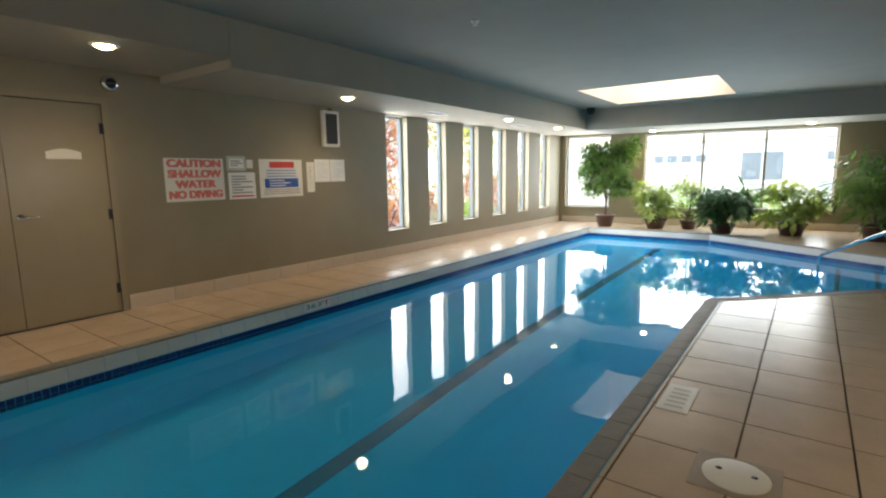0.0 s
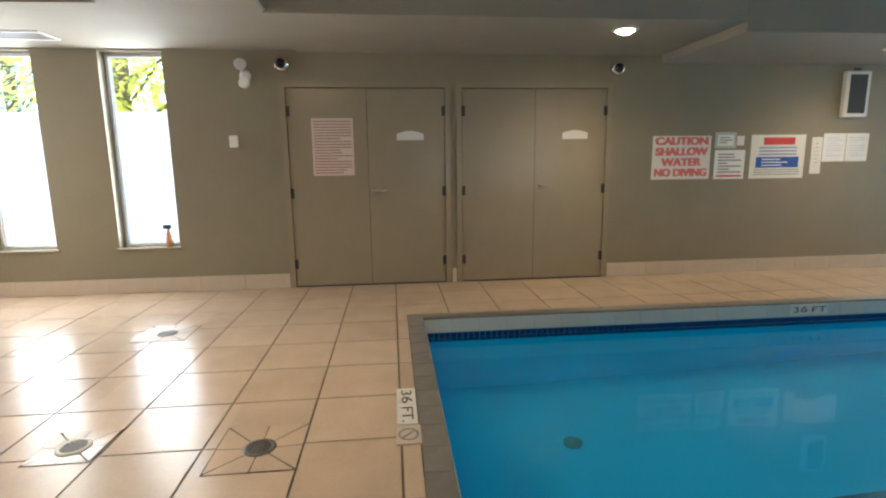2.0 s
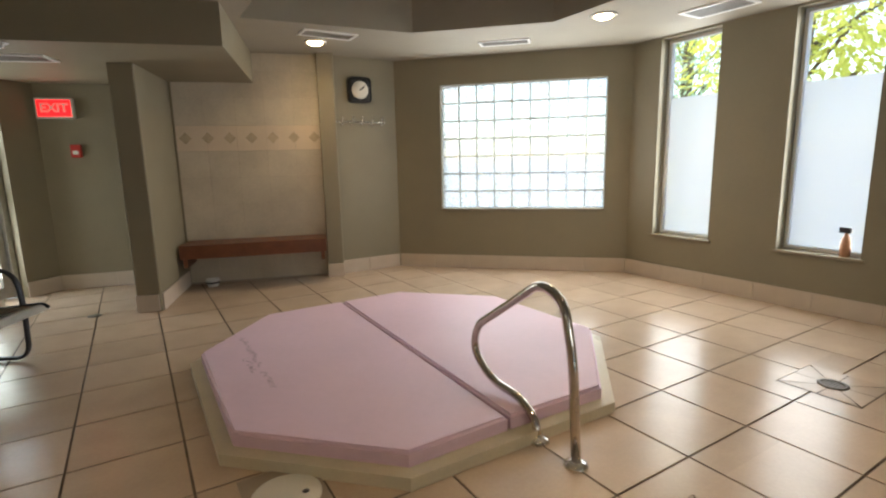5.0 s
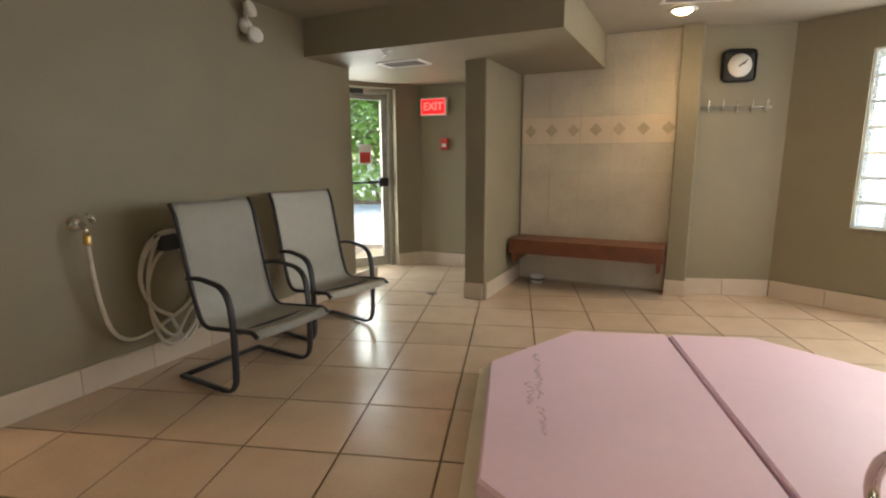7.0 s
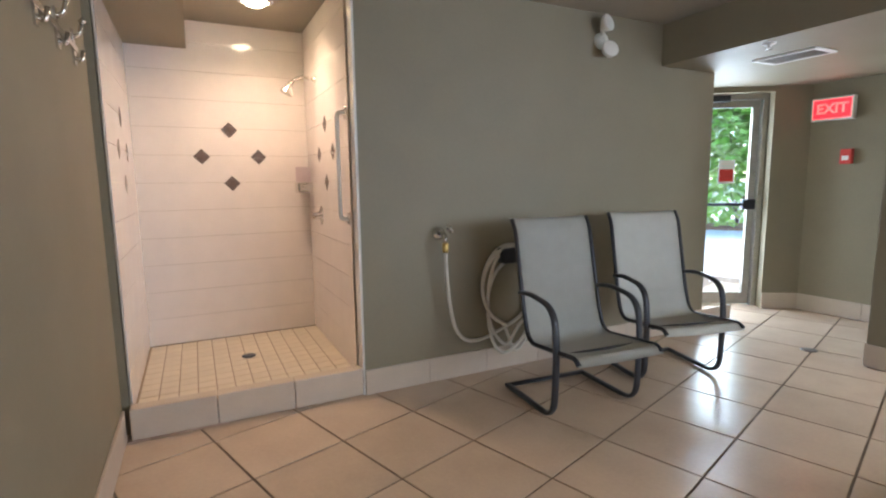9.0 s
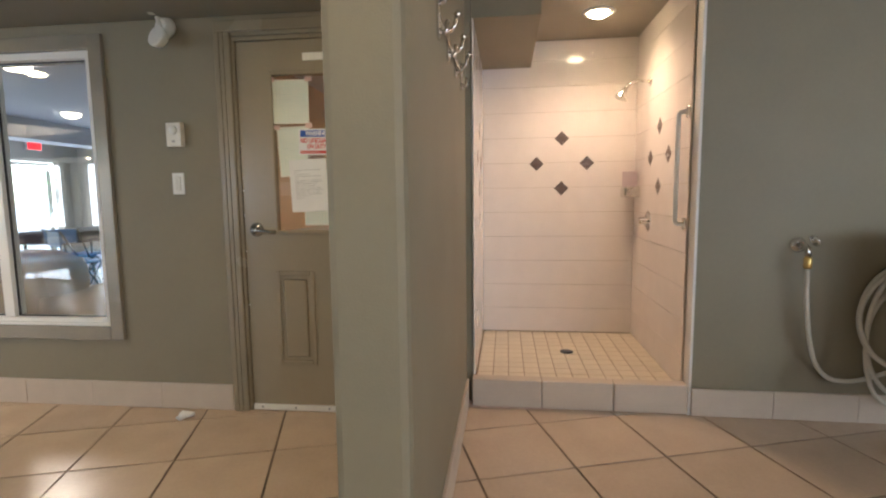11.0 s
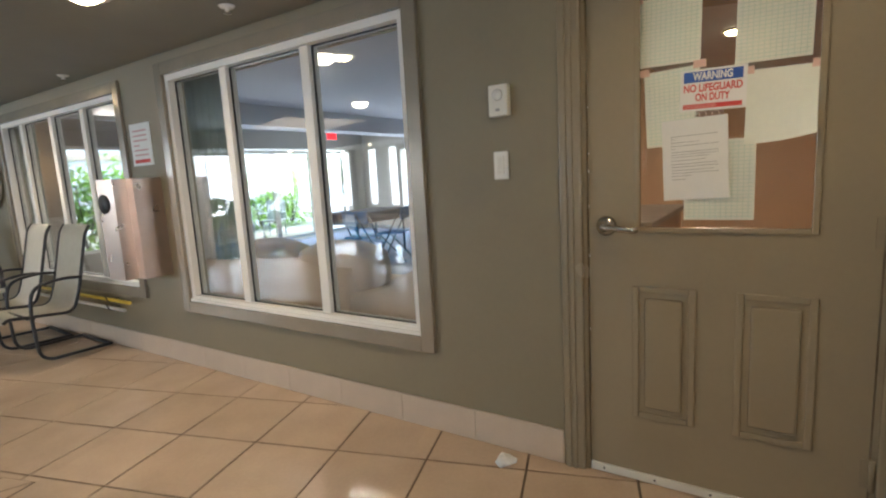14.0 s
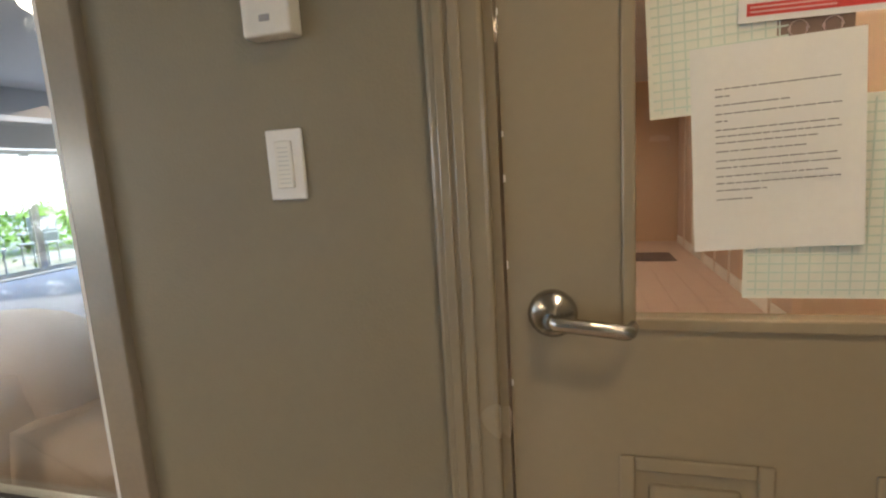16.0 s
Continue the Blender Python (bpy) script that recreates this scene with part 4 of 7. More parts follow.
part("tile", box((-0.085, -0.20, -0.004), (0.085, 0.20, 0.004), 0.001), PLASTIC, mk)
bmk = bmesh.new()
for k in range(5):
    add_box(bmk, (-0.05, -0.15 + 0.065 * k, 0.0042), (0.05, -0.125 + 0.065 * k, 0.0046))
part("printed_text", bmk, mat("worn_print", (0.52, 0.50, 0.46), 0.6), mk)["kind"] = "stuff"

pr = thing("pool_handrail", pose(0, 0, 0), "sloping stainless handrail at the pool steps", "handrail")
part("rail", sweep(bmesh.new(), arc([(0.22, 10.05, -0.5), (0.24, 10.0, 0.0), (0.85, 7.35, 0.72), (0.98, 6.9, 0.72), (1.0, 6.85, 0.0)], 6, 0.12), 0.022, 12), CHROME, pr)


# ---- sling chairs ----
def make_chair(m):
    ob = thing("sling_chair", m, "dark metal cantilever armchair with a light grey sling seat", "chair", "sling chairs")
    w = 0.275
    for s in (-1, 1):
        leg = arc([(s * w, 0.22, 0.020), (s * w, -0.27, 0.020), (s * w, -0.285, 0.40), (s * w, -0.255, 0.615), (s * w, -0.02, 0.645), (s * (w - 0.006), 0.085, 0.63)], 7, 0.11)
        part("side_frame", sweep(bmesh.new(), leg, 0.021, 12, ry=0.0125), DARK, ob)
        rl = arc([(s * (w - 0.012), -0.455, 0.372), (s * (w - 0.012), -0.42, 0.398), (s * (w - 0.012), 0.0, 0.355), (s * (w - 0.012), 0.055, 0.50), (s * (w - 0.012), 0.165, 0.98), (s * (w - 0.012), 0.205, 1.045)], 7, 0.13)
        part("sling_rail", sweep(bmesh.new(), rl, 0.0125, 10), DARK, ob)
        part("bracket", sweep(bmesh.new(), [(s * (w - 0.012), -0.27, 0.372), (s * w, -0.282, 0.372)], 0.02, 8), DARK, ob)
    part("sled_bar", sweep(bmesh.new(), [(-w - 0.012, 0.22, 0.020), (w + 0.012, 0.22, 0.020)], 0.021, 12, ry=0.0125), DARK, ob)
    prof = arc([(0, -0.462, 0.365), (0, -0.425, 0.402), (0, 0.0, 0.362), (0, 0.055, 0.50), (0, 0.165, 0.985), (0, 0.20, 1.045), (0, 0.235, 1.05)], 7, 0.12)
    b = bmesh.new()
    prof2 = [prof[0]]
    for p, q in zip(prof, prof[1:]):
        n_ = max(1, int((q - p).length / 0.06))
        prof2 += [p + (q - p) * k / n_ for k in range(1, n_ + 1)]
    rows = []
    for p in prof2:
        sag = 0.020 if -0.40 < p.y < 0.03 else 0.006
        rows.append([b.verts.new((x * (w - 0.006), p.y + 0.006 * (1 - x * x) * (p.z > 0.5), p.z - sag * (1 - x * x))) for x in (-1, -0.75, -0.4, 0, 0.4, 0.75, 1)])
    for a, c in zip(rows, rows[1:]):
        for k in range(6):
            f = b.faces.new((a[k], a[k + 1], c[k + 1], c[k]))
            f.smooth = True
    bmesh.ops.solidify(b, geom=b.faces[:], thickness=0.005)
    part("sling", b, SLING, ob, "light grey woven sling")
    part("stretcher", sweep(bmesh.new(), [(-w + 0.02, -0.30, 0.372), (w - 0.02, -0.30, 0.372)], 0.011, 8), DARK, ob)
    return ob


ch = make_chair(EM @ pose(1.49, -3.69, 0, 0, 0, -94.3))
copy_thing(ch, EM @ pose(1.58, -4.53, 0, 0, 0, -103))
copy_thing(ch, EE @ pose(1.60, 4.27, 0, 0, 0, -92))
copy_thing(ch, EE @ pose(1.57, 4.93, 0, 0, 0, -94))
copy_thing(ch, EE @ pose(1.45, 6.20, 0, 0, 0, -4))
copy_thing(ch, EE @ pose(0.83, 6.15, 0, 0, 0, -2))

# ---- hose wall ----
tp = thing("wall_tap", EP(-3.12, 0.955, HW), "chrome wall tap with a brass hose fitting", "tap")
part("flange", lathe(bmesh.new(), [(0.04, 0), (0.04, 0.006), (0.02, 0.02)], pose(0, 0, 0, 90)), CHROME, tp)
part("spout", sweep(bmesh.new(), arc([(0, 0, 0), (0, -0.09, 0), (0, -0.10, -0.05)], 5, 0.03), 0.014, 10), CHROME, tp)
part("valve_wheel", lathe(bmesh.new(), [(0.03, 0), (0.034, 0.008), (0.03, 0.016), (0.008, 0.018)], pose(0.03, -0.085, 0.025, 0, 60)), CHROME, tp)
part("brass_coupling", lathe(bmesh.new(), [(0.017, -0.11), (0.02, -0.10), (0.02, -0.06), (0.014, -0.05)], pose(0, -0.10, 0)), BRASS, tp)
hs = thing("garden_hose", EP(-3.12, 0, HW), "pale vinyl hose coiled on a wall hanger", "hose")
pts = [Vector((0, -0.10, 0.84)), Vector((0.005, -0.10, 0.70)), Vector((0.03, -0.09, 0.50)), Vector((0.08, -0.07, 0.33)), Vector((0.17, -0.05, 0.24)), Vector((0.30, -0.05, 0.24))]
rr = random.Random(12)
cx, cz = 0.50, 0.62
for turn in range(4):
    rx, rz = 0.21 + rr.uniform(-0.03, 0.03), 0.26 + 0.05 * (turn % 3) + rr.uniform(-0.03, 0.03)
    top = 0.86
    for k in range(14):
        a = -math.pi / 2 + 2 * math.pi * (k + 0.5) / 14
        zz = (top - rz) + rz * math.sin(a)
        pts.append(Vector((cx + rx * math.cos(a) + rr.uniform(-0.006, 0.006), -0.04 - 0.018 * turn, zz - 0.10 * (turn == 1))))
part("hose", sweep(bmesh.new(), arc(pts, 3, 0.08), 0.0115, 8), HOSE, hs)
part("hanger", box((0.40, -0.13, 0.74), (0.62, 0.0, 0.84), 0.02), DARK, hs, "dark hose hanger")
emergency_light(EP(-4.40, 2.235, HW))

# ---- shower ----
sh = thing("shower_stall", EM, "white tiled shower stall with a raised sill", "shower")
sh["kind"] = "structure"
part("pan", box((2.13, -2.61, 0.0), (3.335, -1.405, 0.107)), mat("sand_grout", (0.36, 0.27, 0.19), 0.9), sh)
SILLT = 0.165
for k in range(3):
    b0 = -2.61 + 0.402 * k
    part("sill_tile", box((2.055, b0 + 0.002, 0.0), (2.135, b0 + 0.400, SILLT), 0.006), BASE, sh)
part("edge_trim", box((2.05, -2.622, 0.0), (2.215, -2.608, 2.42)), WHITE, sh)


def wall_tiles(parent, origin_m, w, h, tw, th, material):
    """Large tiles with fine open joints on a wall frame."""
    nx_, nz_ = max(1, round(w / tw)), int(h / th) + 1
    for i in range(nx_):
        for j in range(nz_):
            z0, z1 = j * th, min(h, (j + 1) * th)
            if z1 - z0 < 0.02:
                continue
            part("wall_tile", box((w * i / nx_ + 0.001, -0.010, z0 + 0.0012), (w * (i + 1) / nx_ - 0.001, -0.002, z1 - 0.0012)), material, parent, m=origin_m)


BACKM = pose(3.335, -1.41, 0.115, 0, 0, -90)
SIDEM = pose(3.325, -2.605, 0.115, 0, 0, 180)
INM = pose(2.14, -1.405, 0.115, 0, 0, 0)
for mm, w in ((BACKM, 1.19), (SIDEM, 1.18), (INM, 1.18)):
    wall_tiles(sh, mm, w, 2.30, 0.80, 0.1955, SHTILE)
    part("tile_backing", box((0, -0.004, 0), (w, 0.0, 2.30)), mat("white_grout", (0.45, 0.38, 0.30), 0.8), sh, m=mm)


def diamonds(mm, cx_):
    for dx, dz in ((0, 0.195), (-0.195, 0), (0.195, 0), (0, -0.195)):
        b = bmesh.new()
        s = 0.056
        vs = [b.verts.new((cx_ + dx + a, -0.0125, 1.36 + dz + c)) for a, c in ((-s, 0), (0, -s), (s, 0), (0, s))]
        vs2 = [b.verts.new((v.co.x, -0.0095, v.co.z)) for v in vs]
        b.faces.new(vs)
        for k in range(4):
            b.faces.new((vs[k], vs2[k], vs2[(k + 1) % 4], vs[(k + 1) % 4]))
        part("diamond_tile", b, SHDIA, sh, "dark bronze diamond tile", m=mm)


diamonds(BACKM, 0.625)
diamonds(SIDEM, 0.62)
diamonds(INM, 0.62)
fl_me = mesh_of("floor_mosaic_tile", box((-0.0462, -0.0462, 0), (0.0462, 0.0462, 0.006), 0.002), SHFLOOR)
for i in range(12):
    for j in range(12):
        o = new("mosaic_tile", fl_me)
        o.parent, o.matrix_basis = sh, pose(2.19 + 0.0985 * i, -2.553 + 0.0985 * j, 0.105)
sdr = thing("shower_drain", EM @ pose(2.78, -2.03, 0.116), "small dark round shower drain", "drain")
part("grate", lathe(bmesh.new(), [(0.045, 0), (0.045, 0.004), (0.03, 0.005), (0, 0.004)]), DARK, sdr)
structure("shower_bulkhead", box((2.14, -1.79, 2.22), (3.33, -1.403, 2.60)), WALL, "painted bulkhead in the shower", EM)
hd = thing("wall_shower", EM @ pose(2.95, -2.60, 2.0, 0, 0, 180), "chrome shower head on a bent arm", "shower head")
part("arm", sweep(bmesh.new(), arc([(0, 0, 0.0), (0, -0.10, 0.02), (0, -0.17, -0.03)], 5, 0.05), 0.011, 10), CHROME, hd)
part("head", lathe(bmesh.new(), [(0.014, 0.0), (0.02, -0.03), (0.045, -0.075), (0.045, -0.085), (0, -0.085)], pose(0, -0.17, -0.03, -25)), CHROME, hd)
part("flange", lathe(bmesh.new(), [(0.03, 0), (0.028, 0.008), (0.012, 0.012)], pose(0, 0, 0, 90)), CHROME, hd)
vl = thing("shower_valve", EM @ pose(2.92, -2.60, 1.04, 0, 0, 180), "chrome single-lever shower valve", "valve")
part("plate", lathe(bmesh.new(), [(0.075, 0), (0.075, 0.004), (0.05, 0.014), (0.025, 0.016), (0.025, 0.06), (0, 0.06)], pose(0, 0, 0, 90)), CHROME, vl)
part("lever", sweep(bmesh.new(), [(0, -0.055, 0), (0.07, -0.075, -0.01)], 0.011, 8), CHROME, vl)
di = thing("soap_dish", EM @ pose(3.18, -2.60, 1.20, 0, 0, 180), "chrome soap dish with a clear splash card", "soap dish")
part("tray", box((-0.07, -0.13, 0), (0.07, 0, 0.085), 0.018), CHROME, di)
part("splash_card", box((-0.07, -0.115, 0.086), (-0.067, -0.002, 0.20)), mat("pinkish_plastic", (0.55, 0.45, 0.47), 0.3), di)
gb2 = thing("grab_bar", EM @ pose(2.19, -2.60, 0, 0, 0, 180), "white upright grab bar on the shower side wall", "grab bar")
part("bar", sweep(bmesh.new(), arc([(0, 0, 1.68), (0, -0.055, 1.68), (0, -0.055, 1.06), (0, 0, 1.06)], 6, 0.04), 0.013, 12), WHITE, gb2)
for z in (1.06, 1.68):
    part("flange", lathe(bmesh.new(), [(0.038, 0), (0.036, 0.008), (0.018, 0.012)], pose(0, 0, z, 90)), CHROME, gb2)

# ---- partition: hook rack and paper ----
rk = thing("hook_rack", EM @ pose(0.90, -1.37, 1.83), "chrome four-hook towel rack on the stub wall", "hook rack")
for k in range(4):
    x = 0.05 + 0.285 * k
    b = bmesh.new()
    add_box(b, (x - 0.02, -0.008, -0.07), (x + 0.02, 0, 0.07))
    hk = part("back_plate", b, CHROME, rk)
    part("upper_hook", sweep(bmesh.new(), arc([(x, -0.005, 0.04), (x, -0.028, 0.05), (x, -0.04, 0.10)], 4, 0.02), 0.008, 8), CHROME, hk)
    part("lower_hook", sweep(bmesh.new(), arc([(x, -0.005, -0.04), (x, -0.028, -0.055), (x, -0.036, -0.01)], 4, 0.02), 0.008, 8), CHROME, hk)
    part("ball_tip", lathe(bmesh.new(), [(0.0, -0.015), (0.016, 0.0), (0, 0.016)], pose(x, -0.042, 0.105), 10), CHROME, hk)
part("rail", box((0.0, -0.012, -0.012), (0.95, -0.0085, 0.012), 0.001), CHROME, rk)
pp = sheet("posted_paper", EM @ pose(1.10, -1.17, 0.98, 0, 0, 180), 0.40, 0.30, PAPER, "white notice with a blue strip on the stub wall", group="paper notices")
patch(pp, 0.0, 0.40, 0.0, 0.045, BLUE)
bars(pp, 0.04, 0.36, 0.07, 0.27, 9, mat("soft_print", (0.5, 0.5, 0.5), 0.7), fill=0.3)

# ---- bench niche ----
ni = thing("niche_tiling", EM @ pose(0.70, -6.77, 0, 0, 0, 180), "beige stone tiled niche wall with a decorative band", "wall tiling")
ni["kind"] = "structure"
part("tile_backing", box((0, -0.003, 0.0), (1.48, 0, 2.42)), mat("stone_joint", (0.36, 0.31, 0.24), 0.8), ni)
tb = 1.48 / 5
for i in range(5):
    for z0, z1 in ((0.02, 0.30), (0.30, 0.58), (0.58, 0.86), (0.86, 1.14), (1.14, 1.42), (1.685, 1.965), (1.965, 2.245), (2.245, 2.42)):
        part("wall_tile", box((tb * i + 0.0008, -0.010, z0 + 0.0008), (tb * (i + 1) - 0.0008, -0.002, z1 - 0.0008)), STONE, ni)
    part("band_tile", box((tb * i + 0.001, -0.014, 1.423), (tb * (i + 1) - 0.001, -0.002, 1.683)), BANDT, ni)
for k in range(7):
    b = bmesh.new()
    s = 0.062
    cxk = 0.09 + 0.2165 * k
    vs = [b.verts.new((cxk + a, -0.0165, 1.555 + c)) for a, c in ((-s, 0), (0, -s), (s, 0), (0, s))]
    vs2 = [b.verts.new((v.co.x, -0.0135, v.co.z)) for v in vs]
    b.faces.new(vs)
    for q in range(4):
        b.faces.new((vs[q], vs2[q], vs2[(q + 1) % 4], vs[(q + 1) % 4]))
    part("diamond_inset", b, DIAM, ni)
be = thing("wooden_bench", EM @ pose(0.685, -6.755, -0.04, 0, 0, 180), "reddish-brown wooden wall bench in the tiled niche", "bench")
for k in range(3):
    part("seat_board", box((0, -0.40 + 0.133 * k, 0.49), (1.43, -0.272 + 0.133 * k, 0.525), 0.006), WOOD, be)
part("front_board", box((0, -0.415, 0.39), (1.43, -0.39, 0.53), 0.006), WOOD, be)
for x in (0.02, 1.37):
    part("bracket", box((x, -0.38, 0.30), (x + 0.04, -0.011, 0.489)), WOOD, be)
cup = thing("dog_bowl", EM @ pose(0.46, -6.62, 0), "small white bowl with a dark stripe on the floor", "bowl")
part("bowl", lathe(bmesh.new(), [(0.05, 0), (0.065, 0.04), (0.07, 0.08), (0.065, 0.08), (0.055, 0.03), (0, 0.02)]), WHITE, cup)
part("stripe", lathe(bmesh.new(), [(0.0665, 0.035), (0.0695, 0.055), (0.068, 0.056), (0.065, 0.036)]), DARK, cup)

# ---- exit door, sign, alarm ----
dm = EM @ on_wall(DQ, DP - DQ) @ pose(0, 0.12, 0)
ex = thing("door_3", dm, "glazed exit door with a push bar and green view outside", "glass door")
ex["kind"] = "structure"
x0, x1 = (DQ - DP).length - 1.35, (DQ - DP).length - 0.33
bm = bmesh.new()
for lo, hi in (((x0, -0.02, 0), (x0 + 0.05, 0.14, 2.07)), ((x1 - 0.05, -0.02, 0), (x1, 0.14, 2.07)), ((x0 + 0.05, -0.02, 2.02), (x1 - 0.05, 0.14, 2.07))):
    add_box(bm, lo, hi)
ALU = mat("aluminium", (0.42, 0.40, 0.36), 0.35, 0.9, scale=20)
part("door_frame", bm, ALU, ex)
bm = bmesh.new()
for lo, hi in (((x0 + 0.055, 0.03, 0.01), (x0 + 0.12, 0.07, 2.015)), ((x1 - 0.12, 0.03, 0.01), (x1 - 0.055, 0.07, 2.015)), ((x0 + 0.12, 0.03, 0.01), (x1 - 0.12, 0.07, 0.12)),
               ((x0 + 0.12, 0.03, 1.95), (x1 - 0.12, 0.07, 2.015))):
    add_box(bm, lo, hi)
lf = part("door_leaf", bm, ALU, ex)
part("pane", box((x0 + 0.12, 0.048, 0.12), (x1 - 0.12, 0.053, 1.95)), GLASS, lf).visible_shadow = False
part("push_bar", box((x0 + 0.10, -0.03, 1.0), (x1 - 0.10, 0.0, 1.03), 0.006), DARK, lf)
part("bar_mount", box((x1 - 0.19, -0.035, 0.965), (x1 - 0.07, 0.029, 1.065), 0.008), DARK, lf)
part("door_closer", box((x0 + 0.15, -0.03, 2.0), (x1 - 0.35, 0.029, 2.06), 0.008), DARK, lf)
st_ = part("sticker", box((x1 - 0.40, 0.044, 1.22), (x1 - 0.25, 0.047, 1.45)), PAPER, lf, "small red and blue sticker")
part("colour_band", box((x1 - 0.39, 0.042, 1.24), (x1 - 0.26, 0.0435, 1.36)), RED, st_)
window_light(dm @ pose((x0 + x1) / 2, 0.12, 1.05, -90, 0, 0), 0.7, 1.7, DAY * 1.5)
BACKW = EM @ on_wall((2.02, -6.98), (0.70 - 2.02, -7.05 + 6.98))
es = thing("exit_sign", BACKW @ pose(0.02, 0, 1.775), "lit red exit sign in a white housing", "exit sign")
part("housing", box((0, -0.06, 0), (0.33, 0, 0.20), 0.006), WHITE, es)
part("face", box((0.02, -0.062, 0.02), (0.31, -0.0605, 0.18)), REDG, es, "glowing red face")
text_mesh("EXIT", 0.12, PLASTIC, es, pose(0.165, -0.0625, 0.10) @ FACE, bold=0.004)
al = thing("fire_alarm", BACKW @ pose(0.27, 0, 1.385), "small red fire alarm pull station", "fire alarm")
part("body", box((0, -0.05, 0), (0.09, 0, 0.13), 0.008), RED, al)
part("pull_tab", box((0.02, -0.056, 0.03), (0.07, -0.0505, 0.07)), PAPER, al)


# ---- ceiling vents and sprinklers ----
# slats in a darker grey than the white vent frame
VENTS = mat("grey_slat", (0.30, 0.28, 0.25), 0.5)
def vent(m, w, d, label="white slatted ceiling vent"):
    ob = thing("ceiling_vent", m, label, "vent", "ceiling vents")
    bm_ = bmesh.new()
    for lo, hi in (((-w / 2, -d / 2, -0.012), (w / 2, -d / 2 + 0.025, 0)), ((-w / 2, d / 2 - 0.025, -0.012), (w / 2, d / 2, 0)),
                   ((-w / 2, -d / 2 + 0.025, -0.012), (-w / 2 + 0.025, d / 2 - 0.025, 0)), ((w / 2 - 0.025, -d / 2 + 0.025, -0.012), (w / 2, d / 2 - 0.025, 0))):
        add_box(bm_, lo, hi)
    part("vent_frame", bm_, WHITE, ob)
    # dark plate painted in for the shaded duct above the slats
    part("backing", box((-w / 2 + 0.02, -d / 2 + 0.02, -0.002), (w / 2 - 0.02, d / 2 - 0.02, 0.0)), DARK, ob)
    n_ = max(3, int((d - 0.05) / 0.022))
    for k in range(n_):
        y = -d / 2 + 0.03 + (d - 0.06) * (k + 0.5) / n_
        part("slat", box((-w / 2 + 0.025, y - 0.007, -0.010), (w / 2 - 0.025, y + 0.000, -0.003)), VENTS, ob)


vent(pose(-2.64, -5.30, 2.42), 0.50, 0.22)
vent(pose(-4.29, -4.83, 2.42, 0, 0, -45), 0.50, 0.20)
vent(pose(-5.08, -3.13, 2.42, 0, 0, 0), 0.30, 0.50)
vent(EM @ pose(1.445, -5.62, 2.12), 0.42, 0.26)
vent(pose(-4.95, 6.9, 2.32, 0, 0, 90), 0.5, 0.2)
vent(pose(-4.95, 9.9, 2.32, 0, 0, 90), 0.5, 0.2)


def sprinkler(m):
    ob = thing("sprinkler", m, "small white ceiling sprinkler head", "sprinkler", "sprinklers")
    part("rose", lathe(bmesh.new(), [(0.04, 0), (0.035, -0.008), (0.012, -0.012), (0.010, -0.03)]), WHITE, ob)
    part("deflector", lathe(bmesh.new(), [(0.0, -0.028), (0.022, -0.034), (0.022, -0.038), (0, -0.038)]), CHROME, ob)


sprinkler(EM @ pose(1.31, -5.12, 2.12))
sprinkler(pose(-2.6, 4.4, UP))
sprinkler(EE @ pose(1.60, 1.62, 2.21))
sprinkler(EE @ pose(1.71, 3.83, 2.21))
dk = thing("security_camera", pose(-4.05, 11.5, 2.75), "black dome camera under the upper ceiling", "camera")
part("bubble", lathe(bmesh.new(), [(0.09, 0), (0.09, -0.05), (0.075, -0.11), (0.04, -0.14), (0, -0.15)]), BLACK, dk)


# ---- lever door in the east wall ----
TAN = mat("tan_wall_paint", (0.62, 0.43, 0.28), 0.6, scale=3, vary=0.06)
GRIDP = mat("wired_green_paper", (0.77, 0.79, 0.70), 0.7, scale=5, vary=0.06)
GRIDL = mat("grid_line", (0.60, 0.69, 0.61), 0.8)
DOOR_B = -0.115
d4 = thing("door_4", EP(DOOR_B), "glossy taupe half-glazed door plastered with papers", "door")
d4["kind"] = "structure"
for nm, lo, hi in (("casing", (-0.085, -0.020, 0.0), (0.006, 0.004, 2.125)), ("casing", (0.954, -0.020, 0.0), (1.045, 0.004, 2.125)), ("casing", (-0.085, -0.020, 2.125), (1.045, 0.004, 2.185))):
    cs = part(nm, box(lo, hi, 0.007), TRIMP, d4)
for x in (-0.07, -0.045, 0.985, 1.01):
    part("casing_bead", box((x, -0.026, 0.0), (x + 0.018, -0.0195, 2.125), 0.003), TRIMP, d4)
for lo, hi in (((0.0, 0.0, 0), (0.02, 0.14, 2.10)), ((0.94, 0.0, 0), (0.96, 0.14, 2.10)), ((0.02, 0.0, 2.08), (0.94, 0.14, 2.10))):
    part("jamb", box(lo, hi), TRIMP, d4)
bm = bmesh.new()
for lo, hi in (((0.024, 0.012, 0.02), (0.215, 0.057, 2.076)), ((0.758, 0.012, 0.02), (0.936, 0.057, 2.076)), ((0.215, 0.012, 1.90), (0.758, 0.057, 2.076)), ((0.215, 0.012, 0.02), (0.758, 0.057, 1.048))):
    add_box(bm, lo, hi)
leaf4 = part("door_leaf", bm, DOORP, d4)
